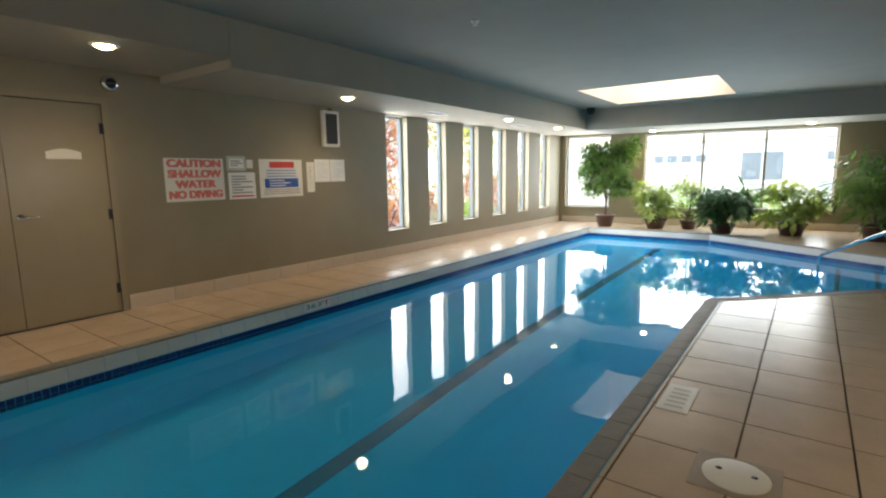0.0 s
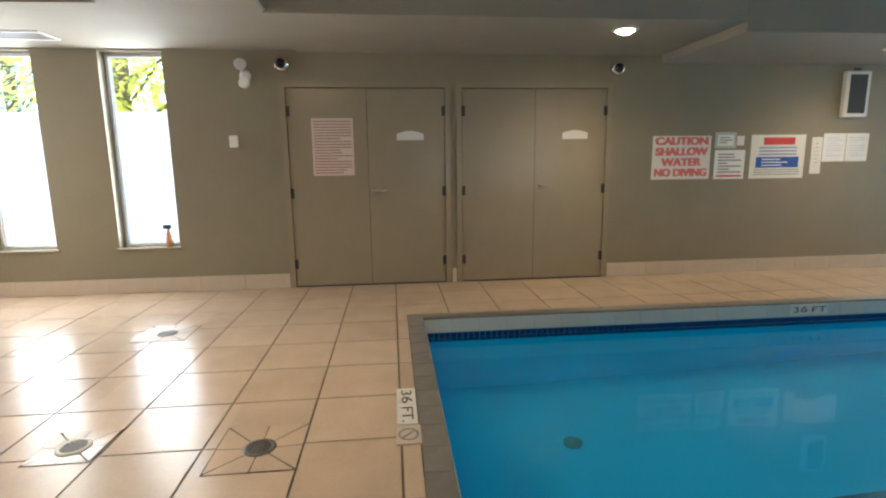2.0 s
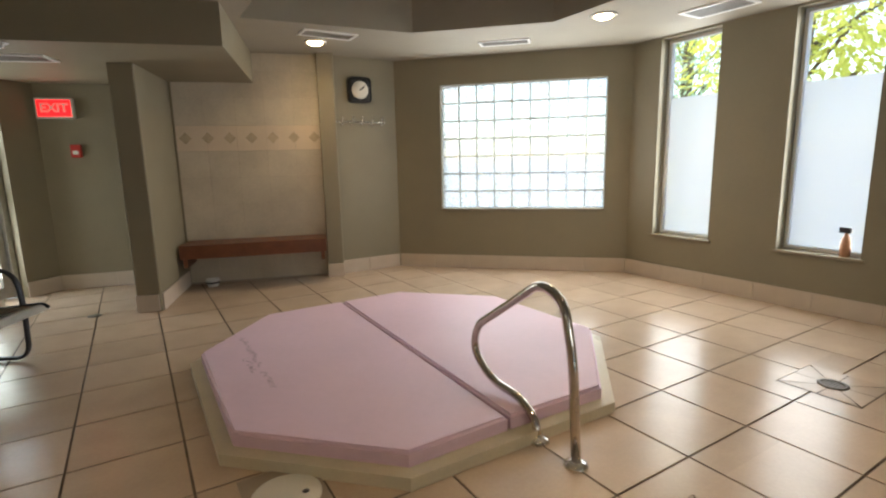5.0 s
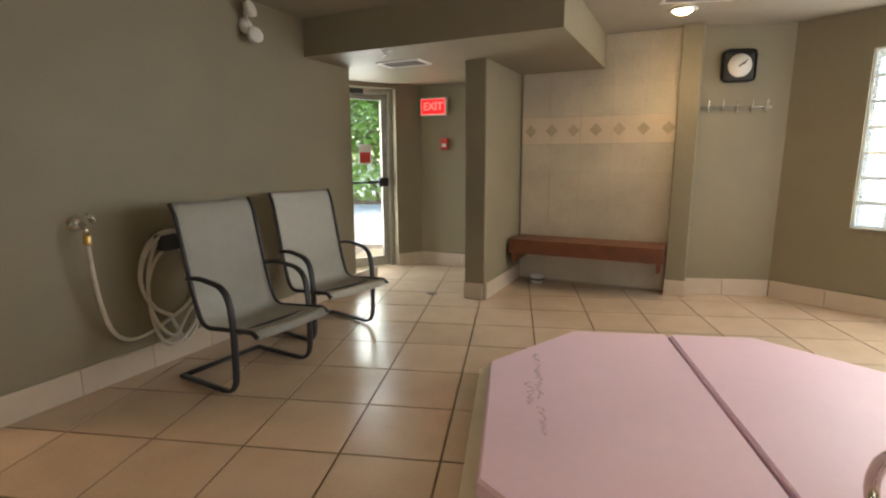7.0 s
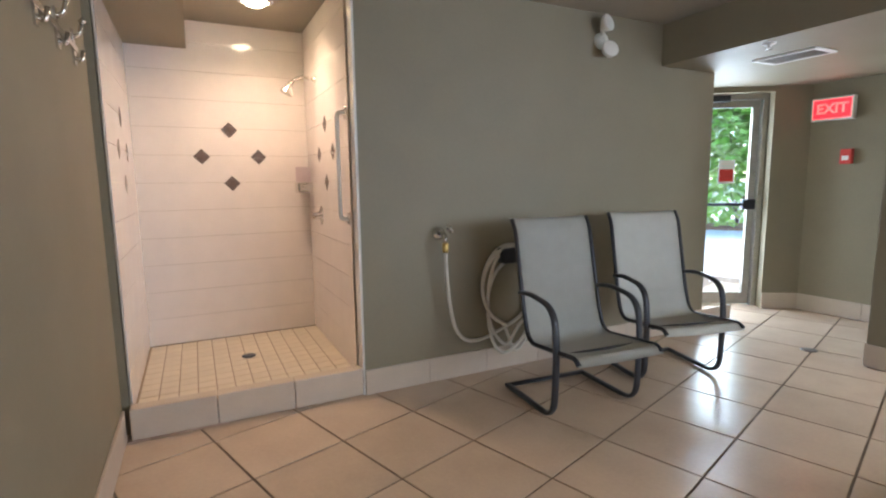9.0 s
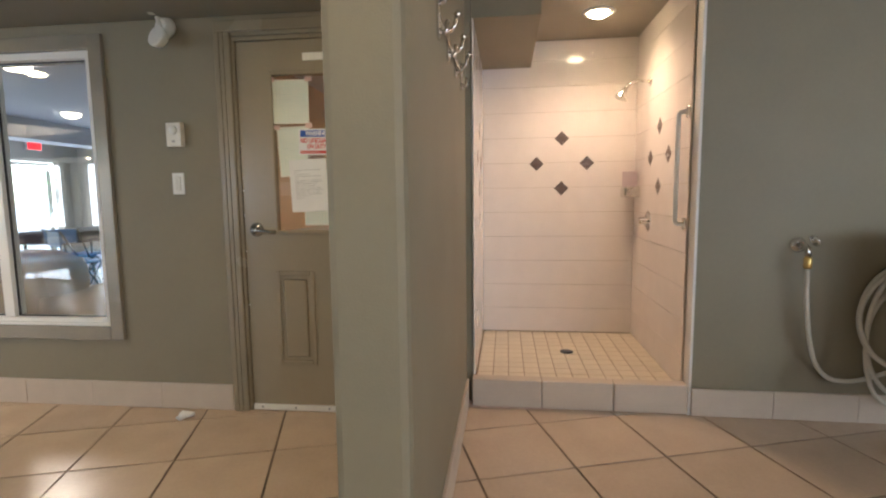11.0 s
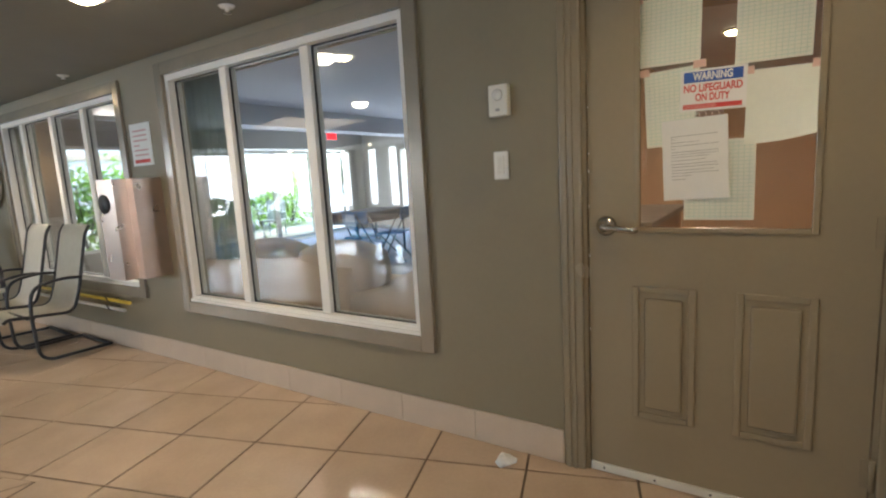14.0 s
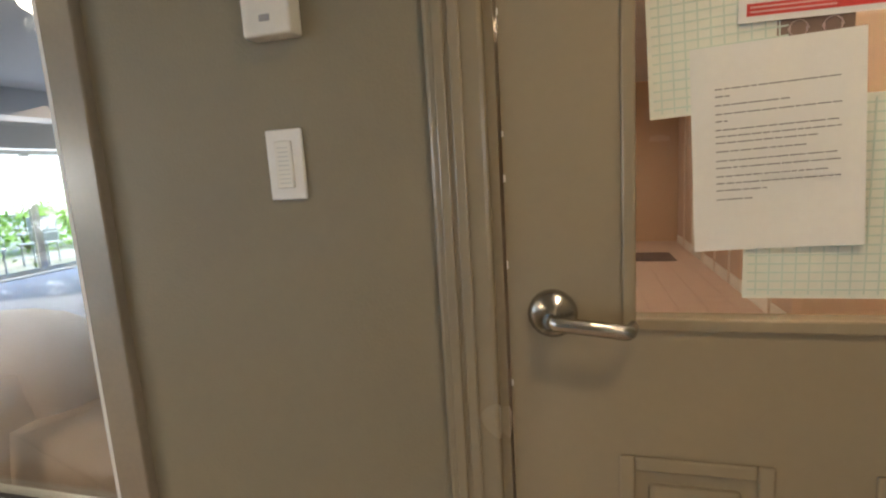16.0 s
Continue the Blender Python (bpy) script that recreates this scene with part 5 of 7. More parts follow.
for x0, x1 in ((0.194, 0.418), (0.546, 0.784)):
    b = bmesh.new()
    z0, z1, t_ = 0.282, 0.822, 0.024
    for lo, hi in (((x0, 0.004, z0), (x0 + t_, 0.0125, z1)), ((x1 - t_, 0.004, z0), (x1, 0.0125, z1)), ((x0 + t_, 0.004, z0), (x1 - t_, 0.0125, z0 + t_)), ((x0 + t_, 0.004, z1 - t_), (x1 - t_, 0.0125, z1))):
        add_box(b, lo, hi, None, 0.004)
    part("panel_moulding", b, DOORP, leaf4)
    part("panel", box((x0 + 0.045, 0.003, z0 + 0.045), (x1 - 0.045, 0.0125, z1 - 0.045), 0.008), DOORP, leaf4)
b = bmesh.new()
for lo, hi in (((0.200, 0.004, 1.033), (0.220, 0.013, 1.915)), ((0.753, 0.004, 1.033), (0.773, 0.013, 1.915)), ((0.220, 0.004, 1.033), (0.753, 0.013, 1.053)), ((0.220, 0.004, 1.895), (0.753, 0.013, 1.915))):
    add_box(b, lo, hi, None, 0.003)
part("glazing_bead", b, DOORP, leaf4)
part("pane", box((0.215, 0.030, 1.048), (0.758, 0.035, 1.90)), GLASS, leaf4).visible_shadow = False
hnd = part("handle", lathe(bmesh.new(), [(0.039, 0), (0.039, 0.008), (0.031, 0.018), (0.013, 0.022), (0.013, 0.05)], pose(0.095, 0.012, 1.058, 90)), SATIN, leaf4, "satin chrome lever handle")
part("lever", sweep(bmesh.new(), arc([(0.095, -0.025, 1.058), (0.095, -0.048, 1.058), (0.15, -0.050, 1.053), (0.208, -0.046, 1.045), (0.214, -0.02, 1.046)], 5, 0.02), 0.0075, 10, ry=0.0115), SATIN, hnd)
for z in (0.24, 1.04, 1.86):
    b = sweep(bmesh.new(), [(0.943, -0.004, z - 0.055), (0.943, -0.004, z + 0.055)], 0.009, 8)
    add_box(b, (0.915, 0.006, z - 0.05), (0.94, 0.0115, z + 0.05))
    part("hinge", b, TRIMP, leaf4)
rr = random.Random(21)
for z in (0.62, 0.93, 1.13, 1.27, 1.34, 1.52):  # paint chipped off along the lock edge
    w_ = rr.uniform(0.002, 0.004)
    part("paint_chip", box((0.0242, 0.0114, z), (0.0242 + w_, 0.0123, z + rr.uniform(0.006, 0.016))), WHITE, leaf4)
sw_ = part("door_sweep", box((0.026, 0.000, 0.006), (0.934, 0.0115, 0.040), 0.002), PLASTIC, leaf4, "white door sweep strip")
for k in range(5):
    part("screw", lathe(bmesh.new(), [(0.005, 0), (0.004, 0.002), (0, 0.0022)], pose(0.08 + 0.2 * k, -0.0002, 0.023, 90), 8), DARK, sw_)
part("number_plate", box((0.40, 0.004, 1.965), (0.56, 0.0118, 2.005), 0.001), PLASTIC, leaf4)


def grid_sheet(x0, x1, z0, z1, y, tilt=0.0, curl=0.0):
    ob = thing("grid_paper", EP(DOOR_B) @ pose((x0 + x1) / 2, y, (z0 + z1) / 2, 0, tilt, 0), "pale green squared paper taped to the door glass", "paper", "papers on the door")
    w, h = (x1 - x0) / 2, (z1 - z0) / 2
    b = bmesh.new()
    rows = [[b.verts.new((-w + 2 * w * i / 6, -curl * (i / 6) ** 3 * (1 - j / 6) ** 2 * 6, -h + 2 * h * j / 6 + curl * 2 * (i / 6) ** 2 * (1 - j / 6) ** 2)) for i in range(7)] for j in range(7)]
    for r0, r1 in zip(rows, rows[1:]):
        for i in range(6):
            b.faces.new((r0[i], r0[i + 1], r1[i + 1], r1[i])).smooth = True
    sh_ = part("sheet", b, GRIDP, ob)
    if curl == 0:
        g = bmesh.new()
        n_ = int(2 * h / 0.0125)
        for k in range(1, n_):
            z = -h + 2 * h * k / n_
            add_box(g, (-w + 0.006, -0.0012, z - 0.0012), (w - 0.006, -0.0006, z + 0.0012))
        n_ = int(2 * w / 0.016)
        for k in range(1, n_):
            x = -w + 2 * w * k / n_
            add_box(g, (x - 0.001, -0.0012, -h + 0.006), (x + 0.001, -0.0006, h - 0.006))
        part("grid_ruling", g, GRIDL, ob)["kind"] = "stuff"
    for sx in (-1, 1):
        part("tape", box((sx * w - 0.02, -0.0022, h - 0.012), (sx * w + 0.02, -0.0014, h + 0.014)), mat("tape", (0.7, 0.5, 0.42), 0.4), ob)
    return ob


grid_sheet(0.205, 0.418, 1.638, 1.873, 0.026, 1.0)
grid_sheet(0.523, 0.736, 1.605, 1.885, 0.026, 0.8)
grid_sheet(0.236, 0.42, 1.352, 1.622, 0.0265, -2.5)
grid_sheet(0.556, 0.752, 1.338, 1.580, 0.026, 1.0, 0.012)
grid_sheet(0.370, 0.590, 1.080, 1.362, 0.0285)
wn = thing("warning_sign", EP(DOOR_B) @ pose(0.353, 0.0235, 1.467, 0, 1.0, 0), "white warning sign with blue and red lettering", "sign")
part("sign_board", box((0, -0.0015, 0), (0.204, 0.0, 0.141)), PAPER, wn)
part("colour_band", box((0.010, -0.0022, 0.098), (0.192, -0.0017, 0.134)), BLUE, wn)
text_mesh("WARNING", 0.036, PAPER, wn, pose(0.101, -0.0026, 0.116) @ FACE, width=0.122, bold=0.0012)
text_mesh("NO LIFEGUARD", 0.035, RED, wn, pose(0.101, -0.0022, 0.077) @ FACE, width=0.180, bold=0.001)
text_mesh("ON DUTY", 0.035, RED, wn, pose(0.101, -0.0022, 0.045) @ FACE, width=0.106, bold=0.001)
part("colour_band", box((0.010, -0.0022, 0.008), (0.192, -0.0017, 0.024)), RED, wn)
bars(wn, 0.014, 0.115, 0.010, 0.022, 2, mat("pale_red_ink", (0.75, 0.45, 0.42), 0.6), 0.0023, seed=2, fill=0.35, ragged=0.6)["kind"] = "stuff"
wp = thing("typed_notice", EP(DOOR_B) @ pose(0.303, 0.0225, 1.152, 0, -2.0, 0), "slightly curled white typed notice on the door glass", "paper", "papers on the door")
b = bmesh.new()
rows = [[b.verts.new((0.212 * i / 5, -0.016 * ((i / 5 - 0.4) ** 2) * (1 - j / 6), 0.288 * j / 6)) for i in range(6)] for j in range(7)]
for r0, r1 in zip(rows, rows[1:]):
    for i in range(5):
        b.faces.new((r0[i], r0[i + 1], r1[i + 1], r1[i])).smooth = True
part("sheet", b, PAPER, wp)
b = bmesh.new()
rr = random.Random(4)
for z, frac in ((0.228, 1), (0.218, 0.12), (0.206, 0.6), (0.194, 1), (0.184, 0.1), (0.172, 0.98), (0.163, 1), (0.154, 0.82), (0.142, 0.73), (0.129, 0.97), (0.119, 1), (0.107, 0.9), (0.097, 1), (0.087, 0.42), (0.074, 0.3)):
    x = 0.030
    while x < 0.030 + 0.152 * frac - 0.004:  # word by word
        e_ = min(x + rr.uniform(0.006, 0.020), 0.030 + 0.152 * frac)
        add_box(b, (x, -0.0068, z), (e_, -0.0062, z + 0.0016))
        x = e_ + 0.002
part("print_line", b, mat("typed_ink", (0.22, 0.22, 0.23), 0.7), wp)["kind"] = "stuff"
nr = thing("round_sticker", EP(DOOR_B) @ pose(0.447, 0.0262, 1.452), "brown sticker with pale round symbols between the papers", "sticker")
part("sheet", box((-0.045, 0, -0.02), (0.045, 0.001, 0.02)), mat("brown_print", (0.22, 0.15, 0.12), 0.5), nr)
for dx in (-0.02, 0.02):
    part("symbol", sweep(bmesh.new(), [(dx + 0.011 * math.cos(2 * math.pi * k / 16), -0.0006, 0.001 + 0.011 * math.sin(2 * math.pi * k / 16)) for k in range(16)], 0.0022, 4, True, ry=0.0006), mat("pale_pink_ink", (0.66, 0.50, 0.45), 0.6), nr)

# ---- controls on the east wall ----
st = thing("dial_thermostat", EP(0.267, 1.524), "cream wall thermostat with a round dial", "thermostat")
part("cover", box((0, -0.038, 0), (0.088, 0, 0.13), 0.005), PLASTIC, st)
part("dial", lathe(bmesh.new(), [(0.024, 0), (0.022, 0.01), (0, 0.011)], pose(0.044, -0.038, 0.088, 90)), WHITE, st)
part("badge", box((0.034, -0.0395, 0.022), (0.052, -0.0378, 0.032)), INKG, st)
wt = thing("timer_switch", EP(0.267, 1.260), "white wall switch plate with tiny printed lines", "switch")
part("plate", box((0, -0.008, 0), (0.069, 0, 0.12), 0.003), WHITE, wt)
part("rocker", box((0.018, -0.013, 0.02), (0.051, -0.0075, 0.10), 0.002), PLASTIC, wt)
b = bmesh.new()
for k in range(9):
    add_box(b, (0.024, -0.0136, 0.028 + 0.0075 * k), (0.045, -0.0131, 0.0295 + 0.0075 * k))
part("printed_text", b, mat("pale_grey_ink", (0.52, 0.52, 0.50), 0.7), wt)["kind"] = "stuff"
emergency_light(EP(0.245, 2.165))
sc = thing("paper_scrap", pose(1.722, -0.338, 0.0), "crumpled pale scrap of paper on the tiles", "litter")
b = bmesh.new()
rr = random.Random(9)
lathe(b, [(0.0, 0.004), (0.05, 0.006), (0.042, 0.022), (0.02, 0.03), (0, 0.026)], None, 9)
for v in b.verts:
    v.co += Vector((rr.uniform(-0.014, 0.014), rr.uniform(-0.014, 0.014), rr.uniform(0, 0.006)))
part("paper", b, PAPER, sc)


# ---- interior windows ----
def interior_window(name, b1, b0, z0, z1, mulls, label):
    w = b1 - b0
    ob = thing(name, EP(b1), label, "interior window", "interior windows")
    ob["kind"] = "structure"
    c = 0.08
    for lo, hi in (((-c, -0.022, z0 - c), (0.0, 0.01, z1 + c)), ((w, -0.022, z0 - c), (w + c, 0.01, z1 + c)), ((0.0, -0.022, z0 - c), (w, 0.01, z0)), ((0.0, -0.022, z1), (w, 0.01, z1 + c))):
        part("casing", box(lo, hi, 0.004), mat("satin_trim", (0.30, 0.265, 0.21), 0.24, 0.2, scale=6), ob)
    f = 0.04
    bm_ = bmesh.new()
    for lo, hi in (((0.001, 0.004, z0 + 0.001), (f, 0.10, z1 - 0.001)), ((w - f, 0.004, z0 + 0.001), (w - 0.001, 0.10, z1 - 0.001)), ((f, 0.004, z0 + 0.001), (w - f, 0.10, z0 + f)), ((f, 0.004, z1 - f), (w - f, 0.10, z1 - 0.001))):
        add_box(bm_, lo, hi)
    part("window_frame", bm_, WHITE, ob)
    part("window_sill", box((0.001, -0.012, z0), (w - 0.001, 0.004, z0 + 0.02), 0.003), WHITE, ob)
    xs = [f, *[x for x in mulls], w - f]
    for x in mulls:
        part("mullion", box((x - 0.034, 0.025, z0 + f), (x + 0.034, 0.102, z1 - f), 0.004), WHITE, ob)
    for k in range(len(xs) - 1):
        l, r = xs[k] + (0.034 if k else 0), xs[k + 1] - (0.034 if k < len(xs) - 2 else 0)
        part("pane", box((l, 0.062, z0 + f), (r, 0.067, z1 - f)), GLASS2, ob).visible_shadow = False
        g = bmesh.new()
        for lo, hi in (((l, 0.052, z0 + f), (l + 0.008, 0.061, z1 - f)), ((r - 0.008, 0.052, z0 + f), (r, 0.061, z1 - f)), ((l + 0.008, 0.052, z0 + f), (r - 0.008, 0.061, z0 + f + 0.008)), ((l + 0.008, 0.052, z1 - f - 0.008), (r - 0.008, 0.061, z1 - f))):
            add_box(g, lo, hi)
        part("gasket", g, BLACK, ob)


interior_window("window_12", IW1[1], IW1[0], IW1[2], IW1[3], [0.61, 1.34], "three-pane interior window with white mullions to the lounge")
interior_window("window_13", IW2[1], IW2[0], IW2[2], IW2[3], [0.44, 1.10, 1.715], "four-pane interior window with white mullions to the lounge")

# ---- wall bin, sign, poles, life ring ----
tc_ = thing("wall_bin", EP(3.36, 0.68), "brushed steel wall-mounted bin with a dark round opening", "bin")
b = box((0, -0.29, 0), (0.41, -0.001, 0.71))
bmesh.ops.bevel(b, geom=[e for e in b.edges if abs(e.verts[0].co.z - e.verts[1].co.z) > 0.5 and e.verts[0].co.y < -0.2], offset=0.09, segments=6, affect="EDGES")
part("body", b, STEEL, tc_)
# no hole is cut: a black oval gives the shade inside the opening
part("opening", lathe(bmesh.new(), [(0.085, 0), (0.085, 0.004), (0, 0.004)], pose(0.17, -0.29, 0.54, 90) @ Matrix.Diagonal((1, 0.8, 1, 1))), BLACK, tc_)
part("lock", lathe(bmesh.new(), [(0.012, 0), (0.01, 0.006), (0, 0.006)], pose(0.12, -0.29, 0.42, 90)), CHROME, tc_)
sg = sheet("rules_notice", EP(3.285, 1.485), 0.28, 0.305, PAPER, "white notice with a red strip above the bin", group="paper notices")
bars(sg, 0.04, 0.23, 0.06, 0.27, 6, mat("pink_ink", (0.6, 0.35, 0.35), 0.7), seed=6, fill=0.3)
patch(sg, 0.03, 0.24, 0.02, 0.045, RED)
for k, (col, z, l0, l1) in enumerate((((0.70, 0.55, 0.08), 0.42, 5.6, 3.52), ((0.72, 0.72, 0.70), 0.35, 5.6, 3.62))):
    po = thing("rescue_pole", EP(l0, z), ("yellow" if k == 0 else "white") + " metal rescue pole on wall brackets", "pole", "rescue poles")
    part("shaft", sweep(bmesh.new(), [(0, -0.07, 0), (l0 - l1, -0.07, 0)], 0.014, 10), mat("pole_paint", col, 0.35), po)
    for x in (0.3, 1.75):
        part("bracket", sweep(bmesh.new(), arc([(x, 0, 0), (x, -0.08, -0.02), (x, -0.10, 0.03)], 4, 0.02), 0.006, 6), DARK, po)
lr = thing("life_ring", EP(6.25, 1.53), "white life ring hanging on the wall", "life ring")
b = bmesh.new()
sweep(b, [(0.27 * math.cos(2 * math.pi * k / 32), -0.07, 0.27 * math.sin(2 * math.pi * k / 32)) for k in range(32)], 0.07, 12, True)
part("ring", b, WHITE, lr)
part("hook", sweep(bmesh.new(), [(0, 0, 0.33), (0, -0.14, 0.33)], 0.01, 6), DARK, lr)
bx = thing("alarm_box", EP(6.14, 1.87), "white alarm box with a clear cover", "alarm box")
part("body", box((0, -0.10, 0), (0.17, 0, 0.28), 0.012), PLASTIC, bx)

# ---- lounge behind the windows ----
CARPET = mat("blue_grey_carpet", (0.26, 0.27, 0.34), 0.95, scale=12, vary=0.15, bump=0.5, bump_scale=300)
LWALL = mat("lounge_wall_paint", (0.36, 0.33, 0.29), 0.7, scale=3, vary=0.05)
LCEIL = mat("lounge_ceiling_paint", (0.52, 0.52, 0.55), 0.8, scale=3, vary=0.04)
SOFA = mat("beige_upholstery", (0.44, 0.345, 0.28), 0.85, scale=8, vary=0.1, bump=0.4, bump_scale=200)
CURT = mat("grey_green_curtain", (0.36, 0.40, 0.38), 0.9, scale=20, vary=0.1)
structure("floor_lounge", box((2.012, 0.62, -0.02), (10.4, 8.5, -0.003)), CARPET, "blue-grey carpet in the lounge", EE)
wall("wall_lounge_south", (10.4, 0.62), (2.012, 0.62), 0, 2.75, 0.04, material=LWALL, m=EE, label="pale lounge wall")
wall("wall_lounge_east", (10.4, 8.5), (10.4, 0.62), 0, 2.75, 0.15, [(1.4, 2.6, 0.4, 2.0)], material=LWALL, m=EE, label="pale lounge wall")
wall("wall_lounge_north", (2.012, 8.5), (10.4, 8.5), 0, 2.75, 0.15, [(1.30, 3.00, 0.35, 2.06), (3.2, 7.7, 0.02, 2.06)], material=LWALL, m=EE, label="pale lounge wall")
structure("ceiling_lounge", box((2.012, 0.62, 2.62), (10.4, 8.5, 2.72)), LCEIL, "white lounge ceiling", EE)
structure("lounge_beam", box((2.012, 6.4, 2.28), (10.4, 6.9, 2.619)), LCEIL, "white ceiling beam in the lounge", EE)
sd = thing("sliding_door", EE @ pose(5.2, 8.5, 0), "white-framed sliding glass doors to a bright patio", "glass door")
sd["kind"] = "structure"
for k in range(4):
    x = 0.02 + 1.115 * k
    bm_ = bmesh.new()
    for lo, hi in (((x, 0.04, 0.02), (x + 0.06, 0.10, 2.05)), ((x + 1.055, 0.04, 0.02), (x + 1.112, 0.10, 2.05)), ((x + 0.06, 0.04, 0.02), (x + 1.055, 0.10, 0.09)), ((x + 0.06, 0.04, 1.98), (x + 1.055, 0.10, 2.05))):
        add_box(bm_, lo, hi)
    fr_ = part("door_frame", bm_, ALU, sd)
    part("pane", box((x + 0.06, 0.068, 0.09), (x + 1.055, 0.072, 1.98)), GLASS, fr_).visible_shadow = False
window_light(EE @ pose(7.45, 8.55, 1.05, -90, 0, 0), 4.4, 1.9, DAY * 4.0)
window_light(EE @ pose(10.45, 6.5, 1.2, 0, 90, 0), 1.5, 1.1, DAY * 1.2)
lw_ = thing("window_14", EE @ pose(3.312, 8.5, 0), "wide fixed lounge window onto the garden", "window")
lw_["kind"] = "structure"
bm_ = bmesh.new()
for lo, hi in (((0.002, -0.10, 0.352), (0.05, -0.04, 2.058)), ((1.65, -0.10, 0.352), (1.698, -0.04, 2.058)), ((0.05, -0.10, 0.352), (1.65, -0.04, 0.40)), ((0.05, -0.10, 2.01), (1.65, -0.04, 2.058))):
    add_box(bm_, lo, hi)
part("window_frame", bm_, WHITE, lw_)
part("pane", box((0.05, -0.072, 0.40), (1.65, -0.068, 2.01)), GLASS, lw_).visible_shadow = False
wl = thing("wall_lamp", EE @ pose(2.72, 8.348, 1.62), "lit warm glass wall lamp in the lounge", "wall lamp")
part("back_plate", box((-0.04, -0.015, -0.06), (0.04, 0, 0.06), 0.004), BRASS, wl)
part("shade", lathe(bmesh.new(), [(0.03, -0.07), (0.065, -0.03), (0.07, 0.05), (0.05, 0.07), (0.0, 0.075)], pose(0, -0.085, 0.02)), glow("amber_shade", (1.0, 0.62, 0.28), 6.0), wl, "glowing frosted shade")
la = new("wall_lamp_light", bpy.data.lights.new("wall_lamp_light", "POINT"))
la.data.energy, la.data.color, la.data.shadow_soft_size, la.location = 7.0, (1, 0.62, 0.32), 0.06, EE @ Vector((2.72, 8.12, 1.66))
le = thing("exit_sign", EE @ pose(9.1, 8.345, 2.29), "lit red exit sign over the patio doors", "exit sign")
part("housing", box((-0.18, -0.05, 0), (0.18, 0, 0.2), 0.005), WHITE, le)
part("face", box((-0.16, -0.053, 0.02), (0.16, -0.0505, 0.18)), REDG, le)
for a, b_, zz, pw in ((3.96, 3.31, 2.62, 60), (6.8, 5.3, 2.62, 45), (3.2, 6.0, 2.62, 40)):
    cl = thing("dome_lamp", EE @ pose(a, b_, zz), "lit white glass ceiling lamp in the lounge", "ceiling lamp", "lounge lamps")
    part("glass_bowl", lathe(bmesh.new(), [(0.14, 0), (0.13, -0.04), (0.08, -0.075), (0, -0.085)]), glow("warm_lamp_glass", (1.0, 0.84, 0.62), 3.0), cl)
    q = EE @ Vector((a, b_, zz - 0.14))
    la = new("lounge_light", bpy.data.lights.new("lounge_light", "SPOT"))
    la.data.spot_size, la.data.spot_blend = radians(165), 0.6
    la.data.energy, la.data.color, la.data.shadow_soft_size, la.location = pw, (1, 0.85, 0.68), 0.12, q
so = thing("sofa", EE @ pose(2.07, 0, 0), "beige upholstered corner sofa with its back to the window", "sofa")


def cushion(lo, hi, r, puff=0.03):
    """A padded block: bevelled, with faces that swell a little."""
    b_ = box(lo, hi)
    bmesh.ops.subdivide_edges(b_, edges=b_.edges[:], cuts=3, use_grid_fill=True)
    c_ = (Vector(lo) + Vector(hi)) / 2
    h_ = (Vector(hi) - Vector(lo)) / 2
    for v in b_.verts:
        u = Vector(((v.co.x - c_.x) / h_.x, (v.co.y - c_.y) / h_.y, (v.co.z - c_.z) / h_.z))
        for k in range(3):
            i_, j_ = (k + 1) % 3, (k + 2) % 3
            if abs(u[k]) > 0.99:
                v.co[k] += math.copysign(puff, u[k]) * (1 - u[i_] ** 2) * (1 - u[j_] ** 2)
        q = max(abs(u.x), abs(u.y), abs(u.z)) and u.length
        if q > 1.2:
            v.co -= Vector((u.x * r, u.y * r, u.z * r)) * (q - 1.2) * 0.9
    for f in b_.faces:
        f.smooth = True
    return b_


part("base", box((0.0, 1.42, 0.06), (0.95, 3.30, 0.40), 0.03), SOFA, so)
part("backrest", cushion((0.0, 1.43, 0.25), (0.26, 3.30, 0.76), 0.05, 0.02), SOFA, so)
for y0 in (1.36, 2.06, 2.72):
    part("seat_cushion", cushion((0.26, y0 + 0.07, 0.39), (0.95, y0 + 0.68, 0.53), 0.04), SOFA, so)
    part("back_cushion", cushion((0.10, y0, 0.50), (0.42, y0 + 0.62, 0.86), 0.07, 0.04), SOFA, so)
part("chaise", cushion((0.0, 0.66, 0.06), (1.65, 1.43, 0.62), 0.05, 0.02), SOFA, so, "long padded chaise end")
for x in (0.06, 0.85):
    for y in (0.75, 3.2):
        part("leg", box((x, y - 0.03, -0.003), (x + 0.06, y + 0.03, 0.085)), DARK, so)


def folding_chair(m):
    ob = thing("folding_chair", m, "blue folding metal chair", "chair", "folding chairs")
    blue = mat("blue_vinyl", (0.05, 0.12, 0.26), 0.5)
    part("seat", box((-0.21, -0.2, 0.44), (0.21, 0.2, 0.47), 0.01), blue, ob)
    part("backrest", box((-0.21, 0.19, 0.66), (0.21, 0.215, 0.84), 0.008), blue, ob)
    for s in (-1, 1):
        part("leg", sweep(bmesh.new(), [(s * 0.22, -0.24, 0.0), (s * 0.22, 0.21, 0.86)], 0.012, 8), DARK, ob)
        part("leg", sweep(bmesh.new(), [(s * 0.20, 0.24, 0.0), (s * 0.20, -0.17, 0.45)], 0.012, 8), DARK, ob)
    return ob


